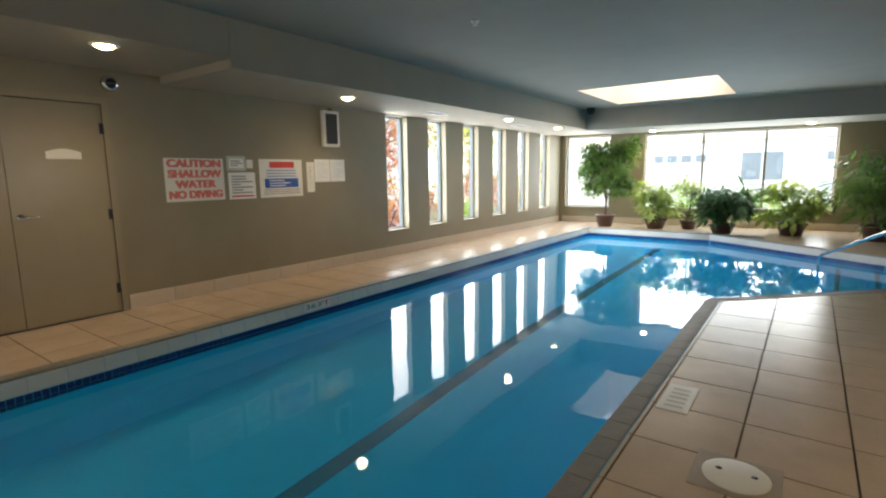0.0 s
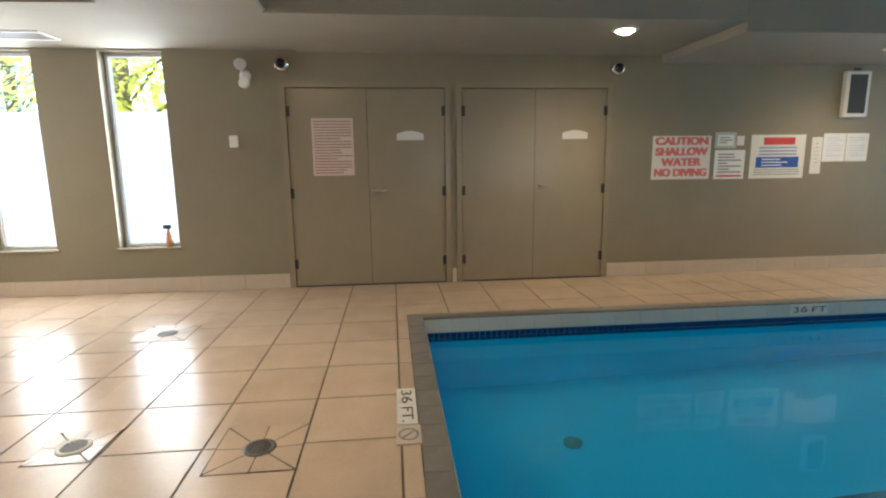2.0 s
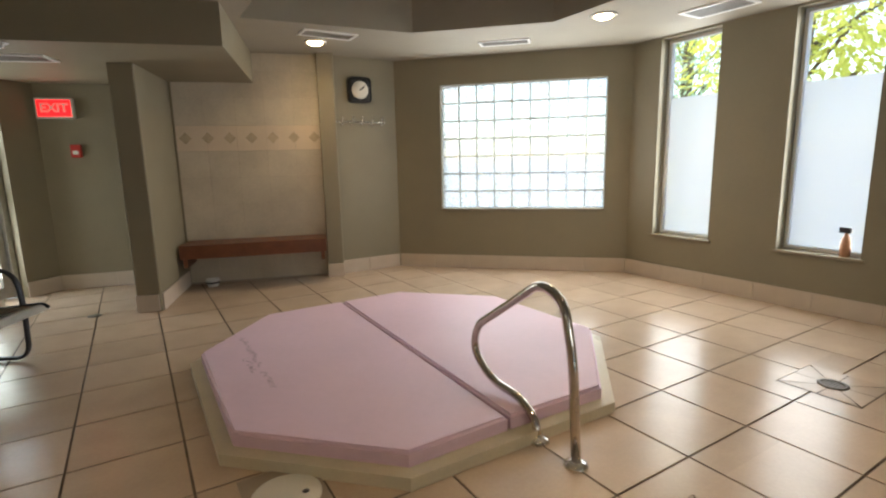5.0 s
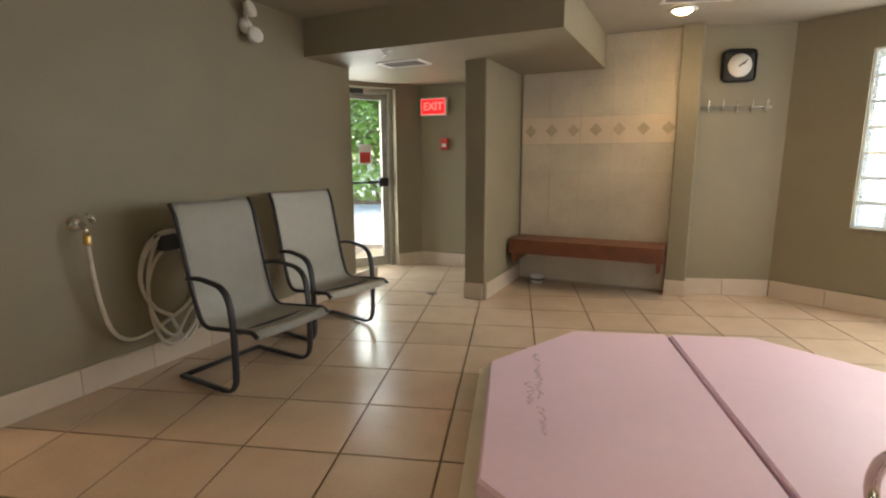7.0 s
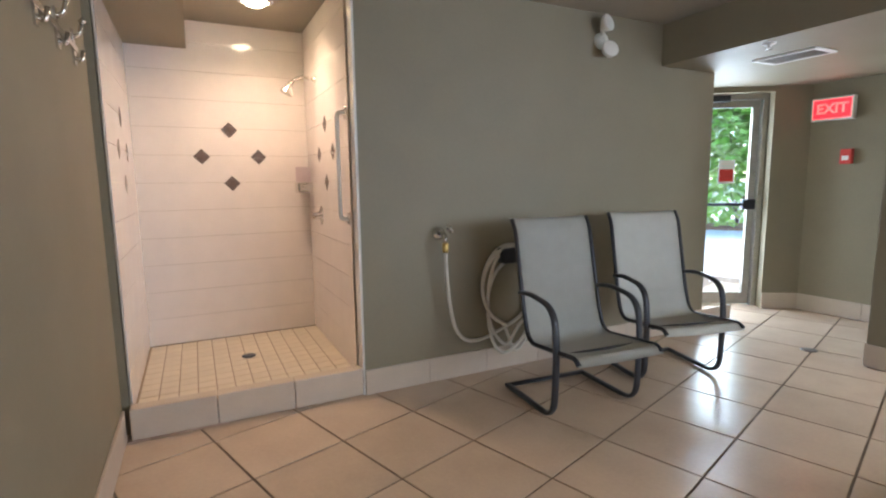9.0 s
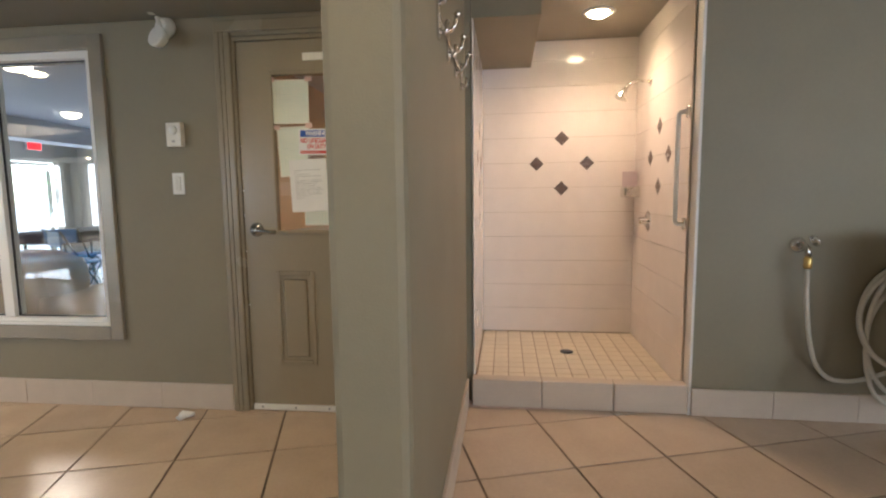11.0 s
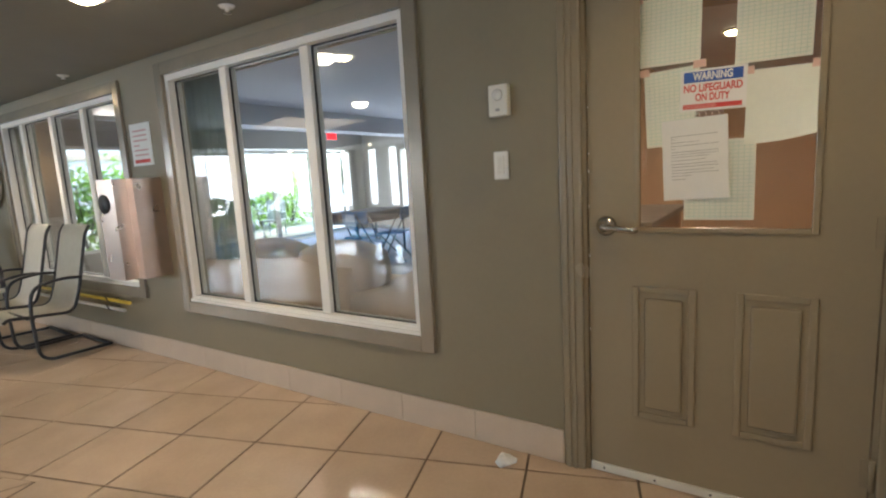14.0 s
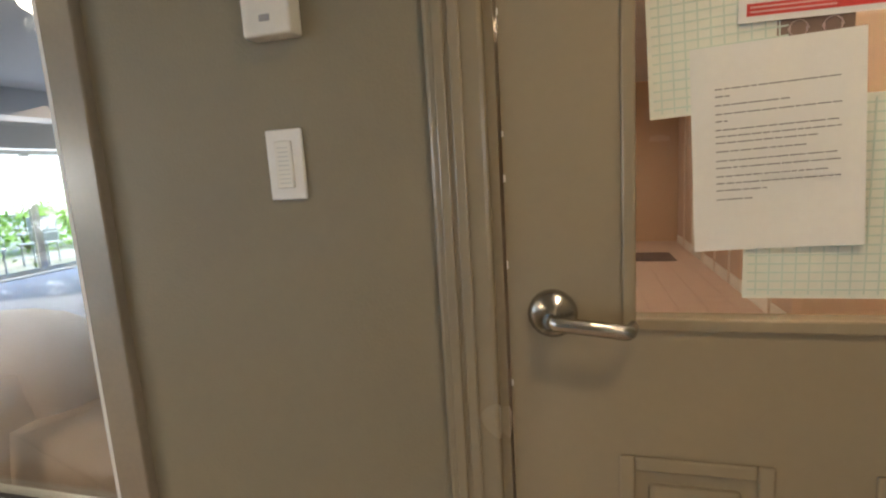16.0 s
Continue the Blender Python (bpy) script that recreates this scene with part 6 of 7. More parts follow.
fc = folding_chair(EE @ pose(4.95, 3.75, 0, 0, 0, 60))
copy_thing(fc, EE @ pose(5.5, 4.3, 0, 0, 0, 100))
copy_thing(fc, EE @ pose(6.1, 4.2, 0, 0, 0, 200))
tb_ = thing("lounge_table", EE @ pose(6.4, 5.0, 0), "table under a dark cloth in the lounge", "table")
part("tabletop", box((-0.7, -0.4, 0.72), (0.7, 0.4, 0.76), 0.008), WOOD, tb_)
part("tablecloth", box((-0.74, -0.44, 0.60), (0.74, 0.44, 0.77), 0.02), mat("dark_cloth", (0.03, 0.03, 0.045), 0.9), tb_)
for x in (-0.6, 0.6):
    for y in (-0.32, 0.32):
        part("leg", sweep(bmesh.new(), [(x, y, 0), (x, y, 0.71)], 0.02, 8), DARK, tb_)


def curtain(m, w, h, label="grey-green curtain hanging beside the window"):
    ob = thing("curtain", m, label, "curtain", "curtains")
    b = bmesh.new()
    n_ = 26
    rows = [[b.verts.new((w * i / n_ * (1 - 0.15 * (1 - z)), 0.03 * math.sin(i * 1.35), h * z)) for i in range(n_ + 1)] for z in (0, 0.33, 0.66, 1)]
    for r0, r1 in zip(rows, rows[1:]):
        for i in range(n_):
            b.faces.new((r0[i], r0[i + 1], r1[i + 1], r1[i])).smooth = True
    bmesh.ops.solidify(b, geom=b.faces[:], thickness=0.004)
    part("cloth", b, CURT, ob)


curtain(EE @ pose(2.12, 2.95, 0.05, 0, 0, -90), 0.5, 2.1)
curtain(EE @ pose(2.12, 0.86, 0.05, 0, 0, -90), 0.16, 2.1)
curtain(EE @ pose(2.12, 6.2, 0.05, 0, 0, -90), 0.5, 2.1)
cr = thing("curtain_rod", EE @ pose(2.15, 0.65, 2.085), "slim metal curtain rod over the window", "curtain rod")
part("rod", sweep(bmesh.new(), [(0, 0, 0), (0, 5.7, 0)], 0.012, 8), CHROME, cr)
for y in (0.05, 2.6, 5.6):
    part("bracket", box((-0.115, y, -0.01), (0.01, y + 0.02, 0.01)), CHROME, cr)
# patio outside the lounge: chairs as seen through the doors
patio = mat("white_patio_plastic", (0.62, 0.66, 0.62), 0.5)
for a, b_, r in ((7.2, 9.6, 20), (8.4, 9.9, -60), (6.2, 9.9, 120)):
    pc = thing("patio_chair", EE @ pose(a, b_, -0.03, 0, 0, r), "pale plastic patio chair outside the doors", "chair", "patio chairs")
    part("seat", box((-0.25, -0.25, 0.40), (0.25, 0.25, 0.44), 0.015), patio, pc)
    part("backrest", box((-0.25, 0.22, 0.42), (0.25, 0.26, 0.92), 0.015), patio, pc)
    for x in (-0.22, 0.2):
        for y in (-0.22, 0.2):
            part("leg", box((x, y, 0), (x + 0.03, y + 0.03, 0.41)), patio, pc)
        part("armrest", box((x - 0.02, -0.22, 0.60), (x + 0.05, 0.24, 0.63), 0.01), patio, pc)

# ---- changing room behind the lever door ----
wall("wall_changing_north", (2.012, 0.55), (9.6, 0.55), 0, 2.6, 0.06, material=TAN, m=EE, label="tan changing room wall")
wall("wall_changing_south", (9.6, -1.86), (3.53, -1.86), 0, 2.6, 0.05, material=TAN, m=EE, label="tan changing room wall")
structure("wall_changing_lining", box((2.012, -1.165, 0), (3.51, -1.145, 2.6)), TAN, "tan changing room wall", EE)
structure("wall_changing_return", box((3.51, -1.86, 0), (3.53, -1.145, 2.6)), TAN, "tan changing room wall", EE)
wall("wall_changing_end", (9.6, 0.55), (9.6, -1.86), 0, 2.6, 0.1, material=TAN, m=EE, label="tan changing room wall")
structure("ceiling_changing", box((2.012, -1.86, 2.45), (9.6, 0.55, 2.5)), LCEIL, "white changing room ceiling", EE)
structure("floor_changing", box((2.012, -1.86, -0.004), (9.6, 0.55, 0.004)), mat("pink_mosaic_floor", (0.52, 0.36, 0.28), 0.35, scale=30, vary=0.2), "small pinkish floor tiles", EE)
JOINT = mat("pink_floor_joint", (0.36, 0.25, 0.20), 0.8)
jb = bmesh.new()
for k in range(24):
    add_box(jb, (4.0 + 0.23 * k, -1.85, 0.0042), (4.006 + 0.23 * k, 0.54, 0.0048))
for k in range(10):
    add_box(jb, (2.2, -1.75 + 0.23 * k, 0.0042), (9.55, -1.744 + 0.23 * k, 0.0048))
part("tile_joint", jb, JOINT, bpy.data.objects["floor_changing"])["kind"] = "stuff"
mt = thing("door_mat", EE @ pose(8.1, -1.02, 0.005), "dark brown doormat on the floor", "mat")
part("mat", box((-0.3, -0.40, 0), (0.3, 0.40, 0.012), 0.003), mat("dark_mat", (0.06, 0.03, 0.025), 0.9), mt)
lk = thing("bench_counter", EE @ pose(3.35, 0.38, 0), "grey counter along the changing room wall", "counter")
part("top", box((0, -0.50, 0.86), (1.6, 0.16, 0.91), 0.01), mat("grey_laminate", (0.24, 0.21, 0.18), 0.35), lk)
part("panel", box((0.02, -0.46, 0.005), (1.58, 0.16, 0.86)), mat("tan_laminate", (0.36, 0.26, 0.18), 0.5), lk)
PANEL, EDGEW = mat("beige_panel", (0.50, 0.36, 0.28), 0.5), mat("pale_panel_edge", (0.72, 0.62, 0.54), 0.5)
for k in range(8):
    ld = thing("locker", EE @ pose(4.9 + 0.56 * k, -1.855, 0.02), "tall beige locker with a pale edge strip", "locker", "lockers in the changing room")
    part("door", box((0.02, 0.0, 0.10), (0.54, 0.16, 1.95), 0.006), PANEL, ld)
    part("edge_strip", box((0.0, 0.0, 0.0), (0.018, 0.175, 1.98), 0.003), EDGEW, ld)
    part("plinth", box((0.02, 0.0, -0.015), (0.54, 0.165, 0.098), 0.003), WHITE, ld, "white plinth")
# only one downlight is known here; the others are added to brighten the room
for a_ in (3.0, 5.4, 8.0):
    q = EE @ Vector((a_, -0.45, 2.38))
    recessed_lamp(q.x, q.y, 2.45, SHOWER * 1.4, (1.0, 0.78, 0.56))


# ---- plants ----
LEAF = foliage("leaf", (0.11, 0.19, 0.05), 0.45, 0.35)
LEAF2 = foliage("light_leaf", (0.30, 0.36, 0.12), 0.5, 0.35)
LEAFD = foliage("dark_leaf", (0.07, 0.13, 0.06), 0.4, 0.3)
BARK = mat("bark", (0.12, 0.08, 0.05), 0.9, scale=12, vary=0.3, bump=0.5)
POT = mat("brown_pot", (0.10, 0.05, 0.035), 0.4, scale=8, vary=0.2)
SOIL = mat("soil", (0.04, 0.03, 0.02), 0.95, scale=20, vary=0.4)


def leaves(b, centre, radius, count, length, width, rnd, droop=0.3, up=0.2):
    for _ in range(count):
        d = Vector((rnd.gauss(0, 1), rnd.gauss(0, 1), rnd.gauss(0, 1)))
        d.normalize()
        p = Vector(centre) + Vector((d.x * radius[0], d.y * radius[1], d.z * radius[2])) * (rnd.random() ** 0.45)
        out = Vector((d.x, d.y, up - droop * rnd.random() * 2)).normalized()
        side = out.cross(Vector((rnd.uniform(-0.3, 0.3), rnd.uniform(-0.3, 0.3), 1))).normalized()
        nn = side.cross(out)
        l, w = length * rnd.uniform(0.6, 1.25), width * rnd.uniform(0.6, 1.25)
        v = [b.verts.new(q) for q in (p, p + out * l * 0.45 + side * w / 2 - nn * 0.1 * w, p + out * l - nn * l * 0.2 * droop, p + out * l * 0.45 - side * w / 2 - nn * 0.1 * w)]
        b.faces.new((v[0], v[1], v[2]))
        b.faces.new((v[0], v[2], v[3]))


def pot(parent, r, h):
    part("pot", lathe(bmesh.new(), [(r * 0.7, 0), (r, h * 0.85), (r * 1.08, h * 0.86), (r * 1.08, h), (r * 0.95, h), (r * 0.9, h * 0.8), (0, h * 0.8)]), POT, parent)
    part("soil", lathe(bmesh.new(), [(r * 0.88, h * 0.805), (0, h * 0.84)]), SOIL, parent)


def potted_plant(x, y, r, h, clumps, count, ll, lw, material, label, seed, height, spread=1.0):
    ob = thing("potted_plant", pose(x, y, 0), label, "plant", "potted plants")
    pot(ob, r, h)
    rnd = random.Random(seed)
    stems = bmesh.new()
    crown = bmesh.new()
    for k in range(clumps):
        a = 2 * math.pi * k / clumps + rnd.uniform(-0.4, 0.4)
        rr_ = rnd.uniform(0.1, 0.52) * height * spread
        c = (rr_ * math.cos(a), rr_ * math.sin(a), h + height * rnd.uniform(0.15, 0.9))
        sweep(stems, [(0.05 * math.cos(a), 0.05 * math.sin(a), h * 0.8), (c[0] * 0.4, c[1] * 0.4, (h + c[2]) / 2), c], 0.007, 5)
        leaves(crown, c, (0.26 * height, 0.26 * height, 0.2 * height), count, ll, lw, rnd, 0.5)
    part("stems", stems, LEAFD, ob)
    part("crown", crown, material, ob, "bushy foliage")
    return ob


tr = thing("potted_tree", pose(-4.02, 12.62, 0), "tall leafy fig tree in a dark pot", "plant", "potted plants")
pot(tr, 0.22, 0.30)
rnd = random.Random(2)
tk, cw = bmesh.new(), bmesh.new()
sweep(tk, [(0, 0, 0.22), (0.02, 0, 0.7), (-0.02, 0.02, 1.1), (0.0, 0, 1.5)], 0.022, 8)
for k in range(24):
    a = k * 2.4
    c = (0.55 * math.cos(a) * rnd.uniform(0.4, 1.1), 0.32 * math.sin(a), rnd.uniform(0.65, 2.05))
    sweep(tk, [(0, 0, 0.5 + 0.04 * k), (c[0] * 0.5, c[1] * 0.5, c[2] - 0.12), c], 0.008, 5)
    leaves(cw, c, (0.30, 0.25, 0.26), 260, 0.105, 0.05, rnd, 0.7)
part("trunk", tk, BARK, tr)
part("crown", cw, LEAF, tr, "dense small green leaves")
potted_plant(-2.86, 12.72, 0.24, 0.24, 15, 60, 0.21, 0.085, LEAF2, "spreading light green plant in a dark pot", 4, 0.86, 1.2)
potted_plant(-2.20, 13.0, 0.18, 0.20, 9, 40, 0.20, 0.06, LEAF2, "loose yellow-green plant in a dark pot", 9, 1.15, 0.7)
potted_plant(-1.44, 12.45, 0.25, 0.20, 17, 80, 0.27, 0.075, LEAFD, "dark green arching plant in a pot", 5, 0.88, 1.05)
potted_plant(-0.22, 12.72, 0.26, 0.26, 15, 60, 0.22, 0.105, LEAF2, "broad-leaved light green plant in a pot", 6, 0.84, 1.2)
potted_plant(1.10, 12.45, 0.25, 0.30, 14, 34, 0.42, 0.05, LEAF, "arching palm in a pot", 7, 1.0, 1.35)
potted_plant(1.35, 13.25, 0.22, 0.30, 12, 50, 0.24, 0.09, LEAFD, "tall dark green plant in a pot", 8, 1.6)

# ---- outside views ----
REDL = foliage("autumn_red_leaf", (0.50, 0.20, 0.11), 0.6, 0.4)
YELL = foliage("autumn_yellow_leaf", (0.62, 0.60, 0.16), 0.6, 0.4)
CONIF = foliage("conifer_needles", (0.32, 0.42, 0.32), 0.7, 0.4)
HEDGE = foliage("hedge_leaf", (0.36, 0.54, 0.12), 0.6, 0.4)


def shrub(x, y, r, h, material, label, seed, count=700, ll=0.12, name="shrub"):
    ob = thing(name, pose(x, y, -0.03), label, "shrub", "shrubs outside")
    rnd_ = random.Random(seed)
    st_b, cr_b = bmesh.new(), bmesh.new()
    for k in range(5):
        a = k * 1.3
        sweep(st_b, [(0, 0, 0), (r * 0.5 * math.cos(a), r * 0.5 * math.sin(a), h * 0.7)], 0.015, 5)
        leaves(cr_b, (r * 0.45 * math.cos(a), r * 0.45 * math.sin(a), h * (0.42 + 0.08 * (k % 3))), (r * 0.7, r * 0.7, h * 0.5), count // 5, ll, ll * 0.6, rnd_, 0.4)
    part("stems", st_b, BARK, ob)
    part("crown", cr_b, material, ob, "uneven leafy crown")


def outdoor_tree(x, y, h, r, material, label, seed, conifer=False):
    ob = thing("tree", pose(x, y, -0.03), label, "tree", "trees outside")
    rnd_ = random.Random(seed)
    t_b, c_b = bmesh.new(), bmesh.new()
    sweep(t_b, [(0, 0, 0), (0.05, 0, h * 0.4), (0, 0.04, h * 0.7)], 0.13, 8)
    for k in range(18):
        f_ = (k + 1) / 18
        a = k * 2.4
        rr_ = r * ((1 - f_) if conifer else math.sin(math.pi * (0.15 + 0.8 * f_)))
        c = (rr_ * 0.7 * math.cos(a), rr_ * 0.7 * math.sin(a), h * (0.2 + 0.78 * f_) if conifer else h * (0.35 + 0.6 * f_))
        sweep(t_b, [(0, 0, min(h * 0.68, c[2] * 0.8)), c], 0.03, 5)
        leaves(c_b, c, (0.28 * r + rr_ * 0.5, 0.28 * r + rr_ * 0.5, h * 0.09), 420, 0.17, 0.08, rnd_, 0.5)
    part("trunk", t_b, BARK, ob)
    part("crown", c_b, material, ob, "uneven leafy crown")


for i, (x, y, r, h, m_) in enumerate(((-7.3, 8.2, 0.6, 0.9, REDL), (-7.6, 9.9, 0.7, 1.3, REDL), (-7.2, 11.6, 0.6, 0.8, HEDGE), (-7.9, 12.9, 0.8, 1.5, REDL), (-7.0, 6.9, 0.5, 0.6, HEDGE), (-8.2, 14.8, 0.9, 1.4, REDL),
                                      (-8.6, 17.5, 0.9, 1.2, HEDGE))):
    shrub(x, y, r, h, m_, "red autumn shrub outside the windows" if m_ is REDL else "low green shrub outside the windows", 20 + i)
ORANGE = foliage("orange_leaf", (0.50, 0.24, 0.05), 0.6, 0.4)
for i, (y, h, m_) in enumerate(((9.8, 1.7, ORANGE), (11.2, 2.3, REDL), (12.5, 1.6, HEDGE), (13.8, 2.5, ORANGE), (15.1, 2.0, REDL), (16.5, 2.6, HEDGE), (18.0, 2.2, ORANGE), (19.6, 2.8, YELL), (21.4, 2.4, REDL))):
    shrub(-9.1 - 0.25 * (i % 3), y, 0.85, h, m_, "leafy autumn shrub along the garden path", 120 + i, 800, 0.13)
outdoor_tree(-10.5, 15.5, 5.0, 1.8, YELL, "yellowing garden tree outside", 31)
outdoor_tree(-10.8, 11.6, 5.5, 1.9, REDL, "red autumn tree outside", 32)
outdoor_tree(-12.5, -8.2, 7.5, 1.8, CONIF, "dark conifer seen through the corner window", 33, True)
outdoor_tree(-9.8, -4.6, 6.0, 1.7, YELL, "yellow-green tree seen through the corner window", 34)
for i, (x, y) in enumerate(((-3.0, 17.5), (-1.2, 17.8), (0.8, 17.6), (2.6, 18.0))):
    shrub(x, y, 0.8, 0.8, HEDGE, "clipped green shrub by the street", 50 + i)
for k in range(7):
    q = EM @ Vector((4.6 + 1.75 * k, -17.6 + 1.2 * k, 0))
    shrub(q.x, q.y, 1.7, 5.6, HEDGE, "tall green hedge beyond the exit door", 60 + k, 5200, 0.34, "hedge_shrub")
bark_bed = EM @ pose(9.0, -13.2, -0.03, 0, 0, 34)
solid("planting_bed", prism(bmesh.new(), [(-7.0, -1.6), (7.0, -1.6), (7.0, 0.4), (-7.0, 0.4)], 0.0, 0.05), mat("bark_mulch", (0.24, 0.11, 0.06), 0.95, scale=14, vary=0.4, bump=0.5, bump_scale=40), "red-brown bark mulch bed along the hedge", "planting bed", m=bark_bed)
for k in range(6):
    q = EM @ Vector((5.0 + 1.2 * k, 12.6, 0))
    shrub(q.x, q.y, 0.9, 2.2, HEDGE, "green hedge beyond the patio", 80 + k, 1200, 0.20, "hedge_shrub")


def house(m, w, h, storeys, label, mats, seed=0):
    ob = thing("house", m, label, "house", "houses outside")
    ww = 3.0
    n_ = int(w / ww)
    part("wall", box((0, 0.0, 0), (w, 5.0, h)), mats[0], ob)
    part("roof", prism(bmesh.new(), [(-0.4, -0.6), (w + 0.4, -0.6), (w + 0.4, 5.6), (-0.4, 5.6)], h, h + 0.25), mat("roofing", (0.16, 0.14, 0.13), 0.9), ob)
    glassy = mat("far_glass", (0.22, 0.25, 0.26), 0.3)
    for s in range(storeys):
        z = s * 2.8
        for k in range(n_):
            x = ww * k + 0.7
            if s == 0 and k % 2 == 0:
                gd = part("garage_door", box((x - 0.4, -0.05, 0), (x + 2.0, 0.02, 2.2), 0.01), WHITE, ob)
                for j in range(4):
                    part("lite", box((x - 0.25 + 0.55 * j, -0.07, 1.7), (x + 0.15 + 0.55 * j, -0.045, 2.0)), glassy, gd)
            else:
                wi = part("window", box((x, -0.04, z + 0.9), (x + 1.5, 0.02, z + 2.1)), WHITE, ob)
                for j in range(2):
                    part("pane", box((x + 0.06 + 0.72 * j, -0.055, z + 0.96), (x + 0.72 + 0.72 * j, -0.042, z + 2.04)), glassy, wi)
                part("sill", box((x - 0.05, -0.1, z + 0.84), (x + 1.55, 0, z + 0.9)), WHITE, wi)
        part("band", box((-0.02, -0.06, z + 2.55), (w + 0.02, -0.001, z + 2.75)), mats[1], ob)


house(pose(-12, 23.5, -0.03), 24, 5.8, 2, "white two-storey townhouses with garages across the street", (STUCCO, STUCCO2))
house(pose(-17.0, -2.0, -0.03, 0, 0, 90), 24, 5.8, 2, "pale townhouse row beyond the garden", (STUCCO, WHITE))
qq = EM @ Vector((2.0, 19.0, 0))
house(pose(qq.x, qq.y, -0.03, 0, 0, -10), 18, 5.6, 2, "pale townhouses beyond the patio", (STUCCO, STUCCO2))

# ---- coping and waterline pieces ----
n = len(POOL)
face_me = mesh_of("coping_face_tile", box((0.0015, -0.006, -0.128), (0.2385, 0.0, -0.013), 0.002), COPEW)
cop_me = mesh_of("coping_tile", box((0.0015, 0.004, -0.004), (0.1985, 0.126, 0.004), 0.002), COPE)
mos = bmesh.new()
for i in range(n):
    p, q = Vector(POOL[i]), Vector(POOL[(i + 1) % n])
    d = q - p
    ang = math.degrees(math.atan2(d.y, d.x))
    mm = pose(p.x, p.y, 0, 0, 0, ang)  # pool interior on the left (+y), deck on the right (-y)
    flip = mm @ Matrix.Diagonal((1, -1, 1, 1))
    for name_, me_, pitch_ in (("coping_face_tile", face_me, 0.24), ("coping_tile", cop_me, 0.2)):
        cnt_ = max(1, round(d.length / pitch_))
        fit_ = d.length / cnt_ / pitch_  # the last pieces are cut evenly to fill the side
        for k in range(cnt_):
            o = new(name_, me_)
            o.parent, o.matrix_basis = pool, mm @ pose(pitch_ * fit_ * (k + 1), 0, 0, 0, 0, 180) @ Matrix.Diagonal((fit_, 1, 1, 1))
    for k in range(int(d.length / 0.05)):
        for zz in (-0.181, -0.231):
            add_box(mos, (0.05 * k + 0.0015, 0.0, zz + 0.0015), (0.05 * k + 0.0475, 0.006, zz + 0.0475), mm)
ob = part("waterline_mosaic", mos, MOSAIC, pool, "dark blue waterline mosaic")
ob["kind"] = "stuff"

# ---- baseboard pieces ----
def skirting(parent, m, x0, x1, h=0.155):
    """Base tiles along a wall frame, from x0 to x1."""
    n_ = max(1, round((x1 - x0) / 0.45))
    l = (x1 - x0) / n_
    me = mesh_of("base_tile", box((0.001, -0.014, 0.001), (l - 0.001, -0.0005, h), 0.003), BASE)
    for k in range(n_):
        o = new("base_tile", me)
        o.parent, o.matrix_basis = parent, m @ pose(x0 + l * k, 0, 0)


OB = bpy.data.objects
for a, b_ in ((-4.30, -1.10), (0.645, 0.69), (2.405, 13.42)):
    skirting(OB["wall_west"], WW(0), a, b_)
skirting(OB["wall_southwest"], GW, 0.01, L_ - 0.01)
skirting(OB["wall_clock"], pose(-2.90, -6.17, 0, 0, 0, 180), 0.0, 0.81)
skirting(OB["wall_north"], NWp(-5.5), 0.0, 8.5)


def EL(b, a=EW):
    return pose(a, b, 0, 0, 0, -90)


skirting(OB["wall_east"], EL(7.1), 0.0, 7.1 + 0.025)
skirting(OB["wall_hose"], EL(-2.62, HW), 0.0, 3.38)
skirting(OB["wall_partition"], pose(0.39, -1.37, 0), 0.0, 1.70)
skirting(OB["wall_partition"], pose(1.86, -1.17, 0, 0, 0, 180), 0.0, 1.42)
skirting(OB["wall_partition"], pose(0.37, -1.19, 0, 0, 0, -90), 0.0, 0.16)
skirting(OB["wall_column"], pose(0.72, -5.785, 0, 0, 0, -90), 0.0, 0.98)
skirting(OB["wall_column"], pose(0.735, -5.765, 0, 0, 0, 180) @ pose(-0.18, 0, 0), 0.0, 0.18)
skirting(OB["wall_column"], pose(0.92, -6.98, 0, 0, 0, 90), 0.0, 1.2)
skirting(OB["wall_exit_door"], on_wall(DP + (DQ - DP).normalized() * 0.33, DP - DQ), 0.0, 0.32)
skirting(OB["wall_exit_back"], on_wall((2.02, -6.98), (0.70 - 2.02, -7.05 + 6.98)), 0.0, 1.05)
skirting(OB["wall_post"], pose(-0.75, -6.66, 0, 0, 0, 180), 0.0, 0.18, 0.15)

# ---- floor tiles ----
PITCH, FX, FY, GAP = 0.457, -0.602, -3.637, 0.0052


def clip(poly, a, b_, keep_left):
    """The part of a convex polygon on one side of the line a-b."""
    out, m_ = [], len(poly)
    ax, ay, dx, dy = a[0], a[1], b_[0] - a[0], b_[1] - a[1]

    def side(p):
        s = dx * (p[1] - ay) - dy * (p[0] - ax)
        return s if keep_left else -s
    for k in range(m_):
        p, q = poly[k], poly[(k + 1) % m_]
        s, t = side(p), side(q)
        if s >= 0:
            out.append(p)
        if (s > 0 > t) or (s < 0 < t):
            f = s / (s - t)
            out.append((p[0] + (q[0] - p[0]) * f, p[1] + (q[1] - p[1]) * f))
    return out


def area(poly):
    return 0.5 * sum(p[0] * q[1] - q[0] * p[1] for p, q in zip(poly, poly[1:] + poly[:1]))


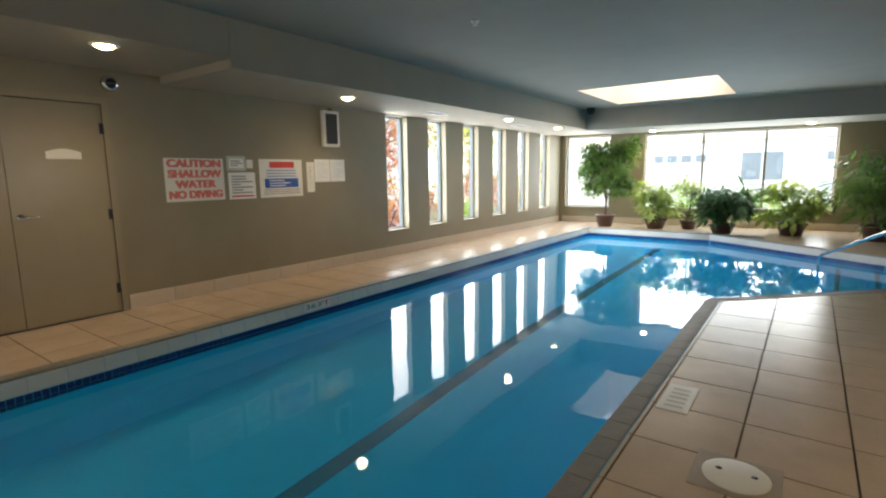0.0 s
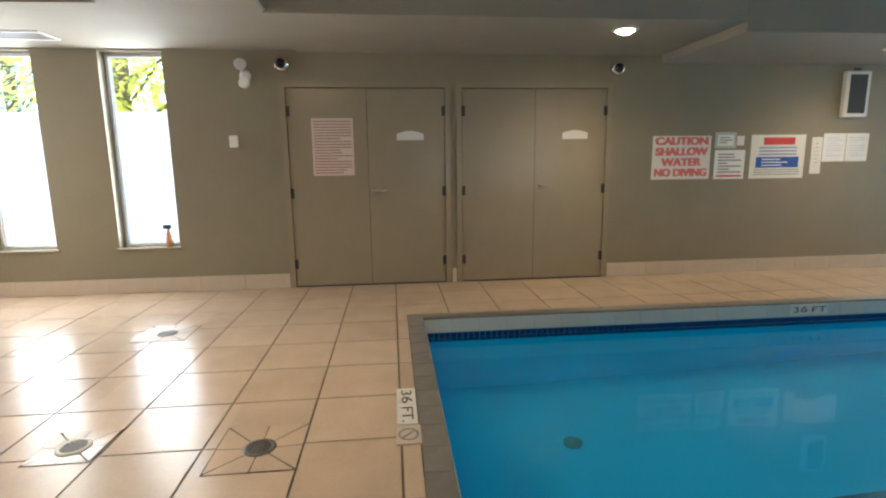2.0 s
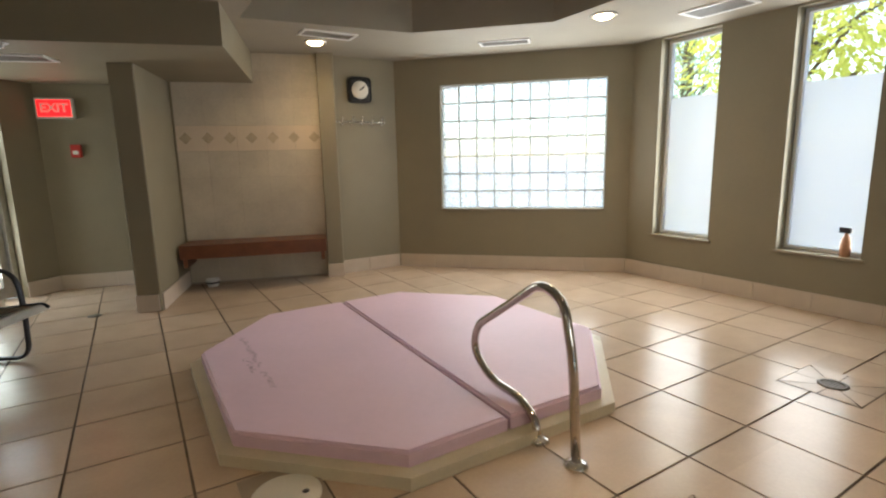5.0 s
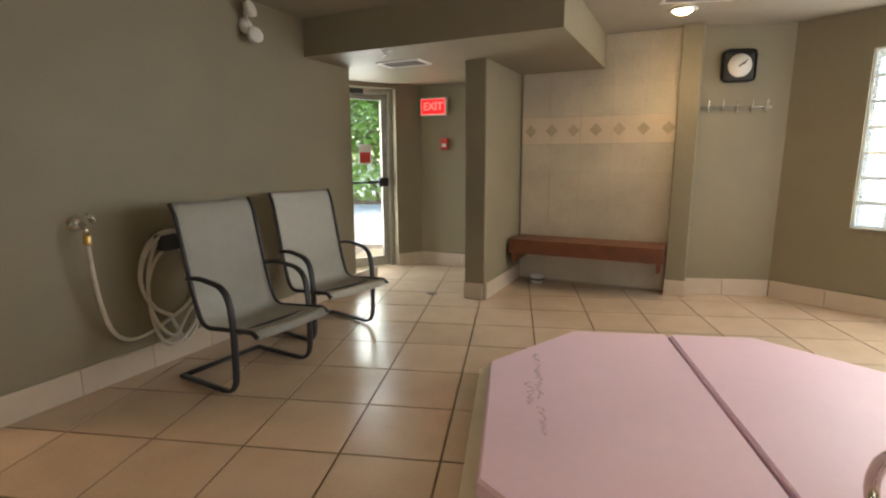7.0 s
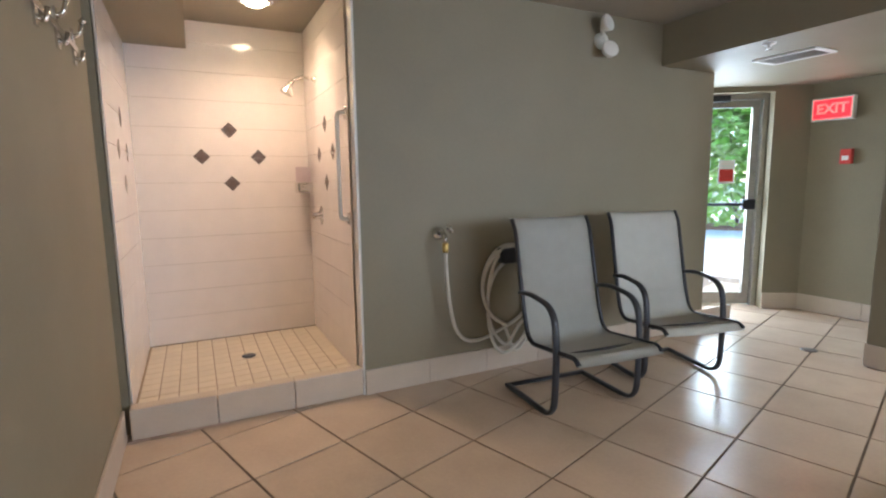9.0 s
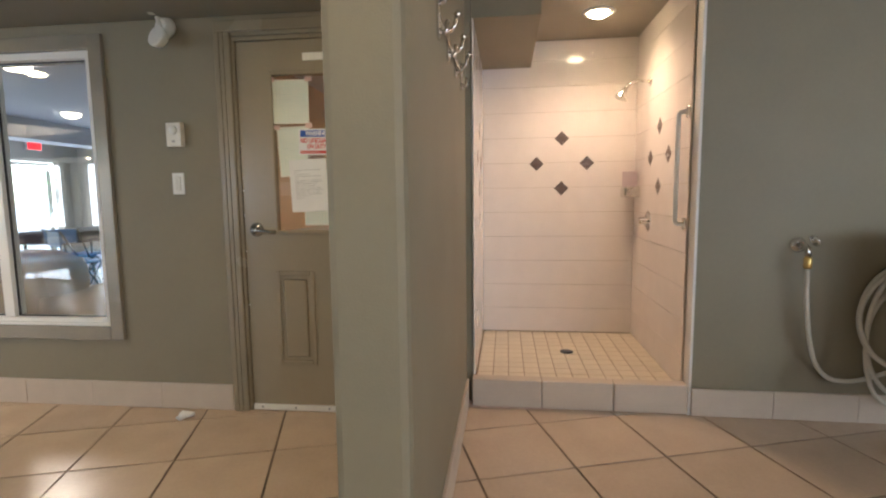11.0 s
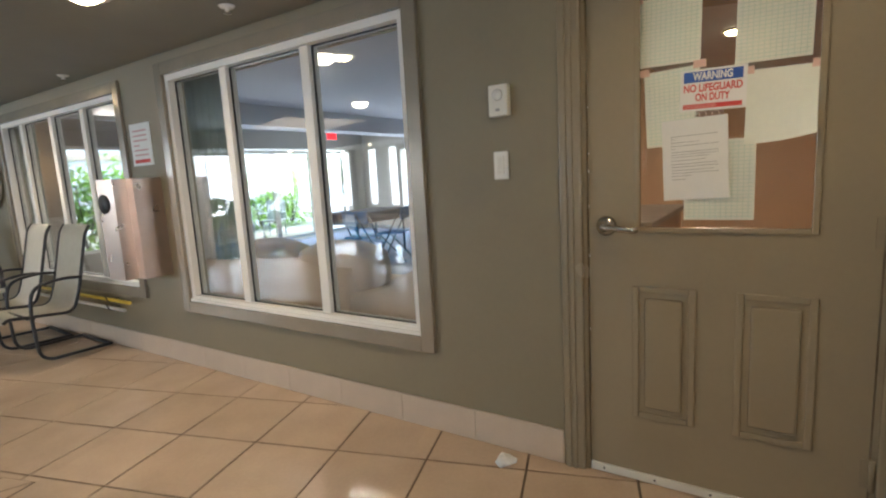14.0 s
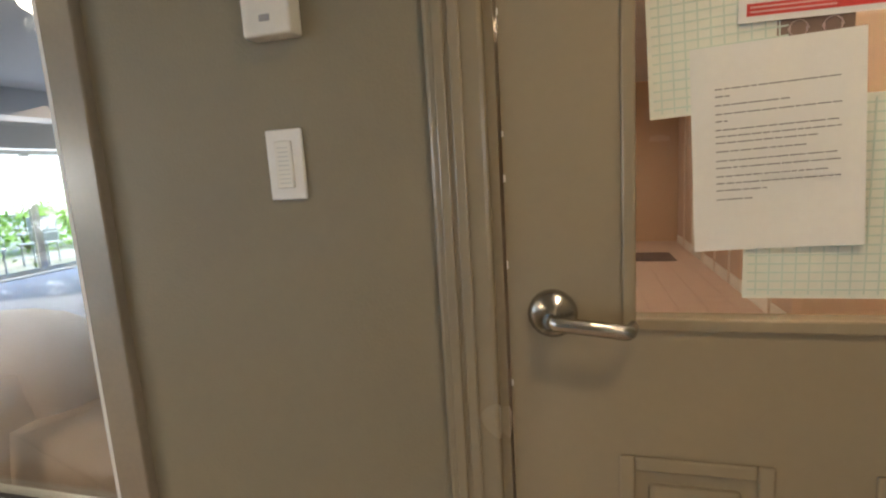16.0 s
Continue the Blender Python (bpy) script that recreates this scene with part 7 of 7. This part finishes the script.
EDGE = inset(POOL, -0.134)
RIGHT = [EDGE[2], EDGE[3], EDGE[4], EDGE[5], EDGE[6], EDGE[7]]
PARTS = [[EDGE[0], EDGE[1], EDGE[2], (EDGE[2][0], EDGE[7][1]), EDGE[7], EDGE[8]], RIGHT]
full_me = mesh_of("floor_tile", box((GAP, GAP, -0.006), (PITCH - GAP, PITCH - GAP, 0.0), 0.0015), TILE)


def outside(poly, hull):
    """Cuts a convex hull out of a convex polygon, as convex pieces."""
    got, rest = [], poly
    for k in range(len(hull)):
        a, b_ = hull[k], hull[(k + 1) % len(hull)]
        o = clip(rest, a, b_, False)
        if len(o) > 2 and abs(area(o)) > 1e-4:
            got.append(o)
        rest = clip(rest, a, b_, True)
        if len(rest) < 3 or abs(area(rest)) < 1e-6:
            break
    return got


def poly_tile(poly):
    b = bmesh.new()
    if area(poly) < 0:
        poly = poly[::-1]
    return prism(b, poly, -0.006, 0.0)


stuff_v, stuff_f = [], []
count = 0
for i in range(-12, 11):
    for j in range(-11, 41):
        x, y = FX + PITCH * i, FY + PITCH * j
        if not (-5.62 - PITCH < x < 4.4 and -8.4 < y < 14.4):
            continue
        a_ = 0.951 * (x + 0.23) - 0.309 * (y + 0.23)
        b_e = 0.309 * (x + 0.23) + 0.951 * (y + 0.23)
        if a_ > 2.35 and not (a_ < 3.0 and b_e < -5.8):
            continue
        if x + y < -10.9:
            continue
        sq = [(x + GAP, y + GAP), (x + PITCH - GAP, y + GAP), (x + PITCH - GAP, y + PITCH - GAP), (x + GAP, y + PITCH - GAP)]
        pieces = [sq]
        for hull in PARTS:
            pieces = [o for p in pieces for o in outside(p, hull)]
        for dx_, dy_, ds in DRAINS:
            h_ = ds / 2
            hull = [(dx_ - h_, dy_ - h_), (dx_ + h_, dy_ - h_), (dx_ + h_, dy_ + h_), (dx_ - h_, dy_ + h_)]
            if abs(x + 0.23 - dx_) < 0.6 and abs(y + 0.23 - dy_) < 0.6:
                pieces = [o for p in pieces for o in outside(p, hull)]
        whole = len(pieces) == 1 and abs(abs(area(pieces[0])) - (PITCH - 2 * GAP) ** 2) < 1e-5
        near = -5.6 < y < 1.7 and -5.7 < x < 2.6 and count < 300
        for p in pieces:
            if near:
                count += 1
                if whole:
                    o = new("floor_tile", full_me)
                    o.matrix_basis = pose(x, y, 0)
                else:
                    o = new("floor_tile", mesh_of("cut_floor_tile", poly_tile(p), TILE))
                o.parent = floor
            else:
                if area(p) < 0:
                    p = p[::-1]
                k0, m_ = len(stuff_v), len(p)
                stuff_v += [(*v, 0.0) for v in p] + [(*v, -0.006) for v in p]
                stuff_f.append(tuple(range(k0, k0 + m_)))
                stuff_f += [(k0 + k, k0 + m_ + k, k0 + m_ + (k + 1) % m_, k0 + (k + 1) % m_) for k in range(m_)]
me = bpy.data.meshes.new("floor_tiles")
me.from_pydata(stuff_v, [], stuff_f)
me.materials.append(TILE)
ft = new("far_floor_tiles", me)
ft.parent = floor
ft["kind"] = "stuff"
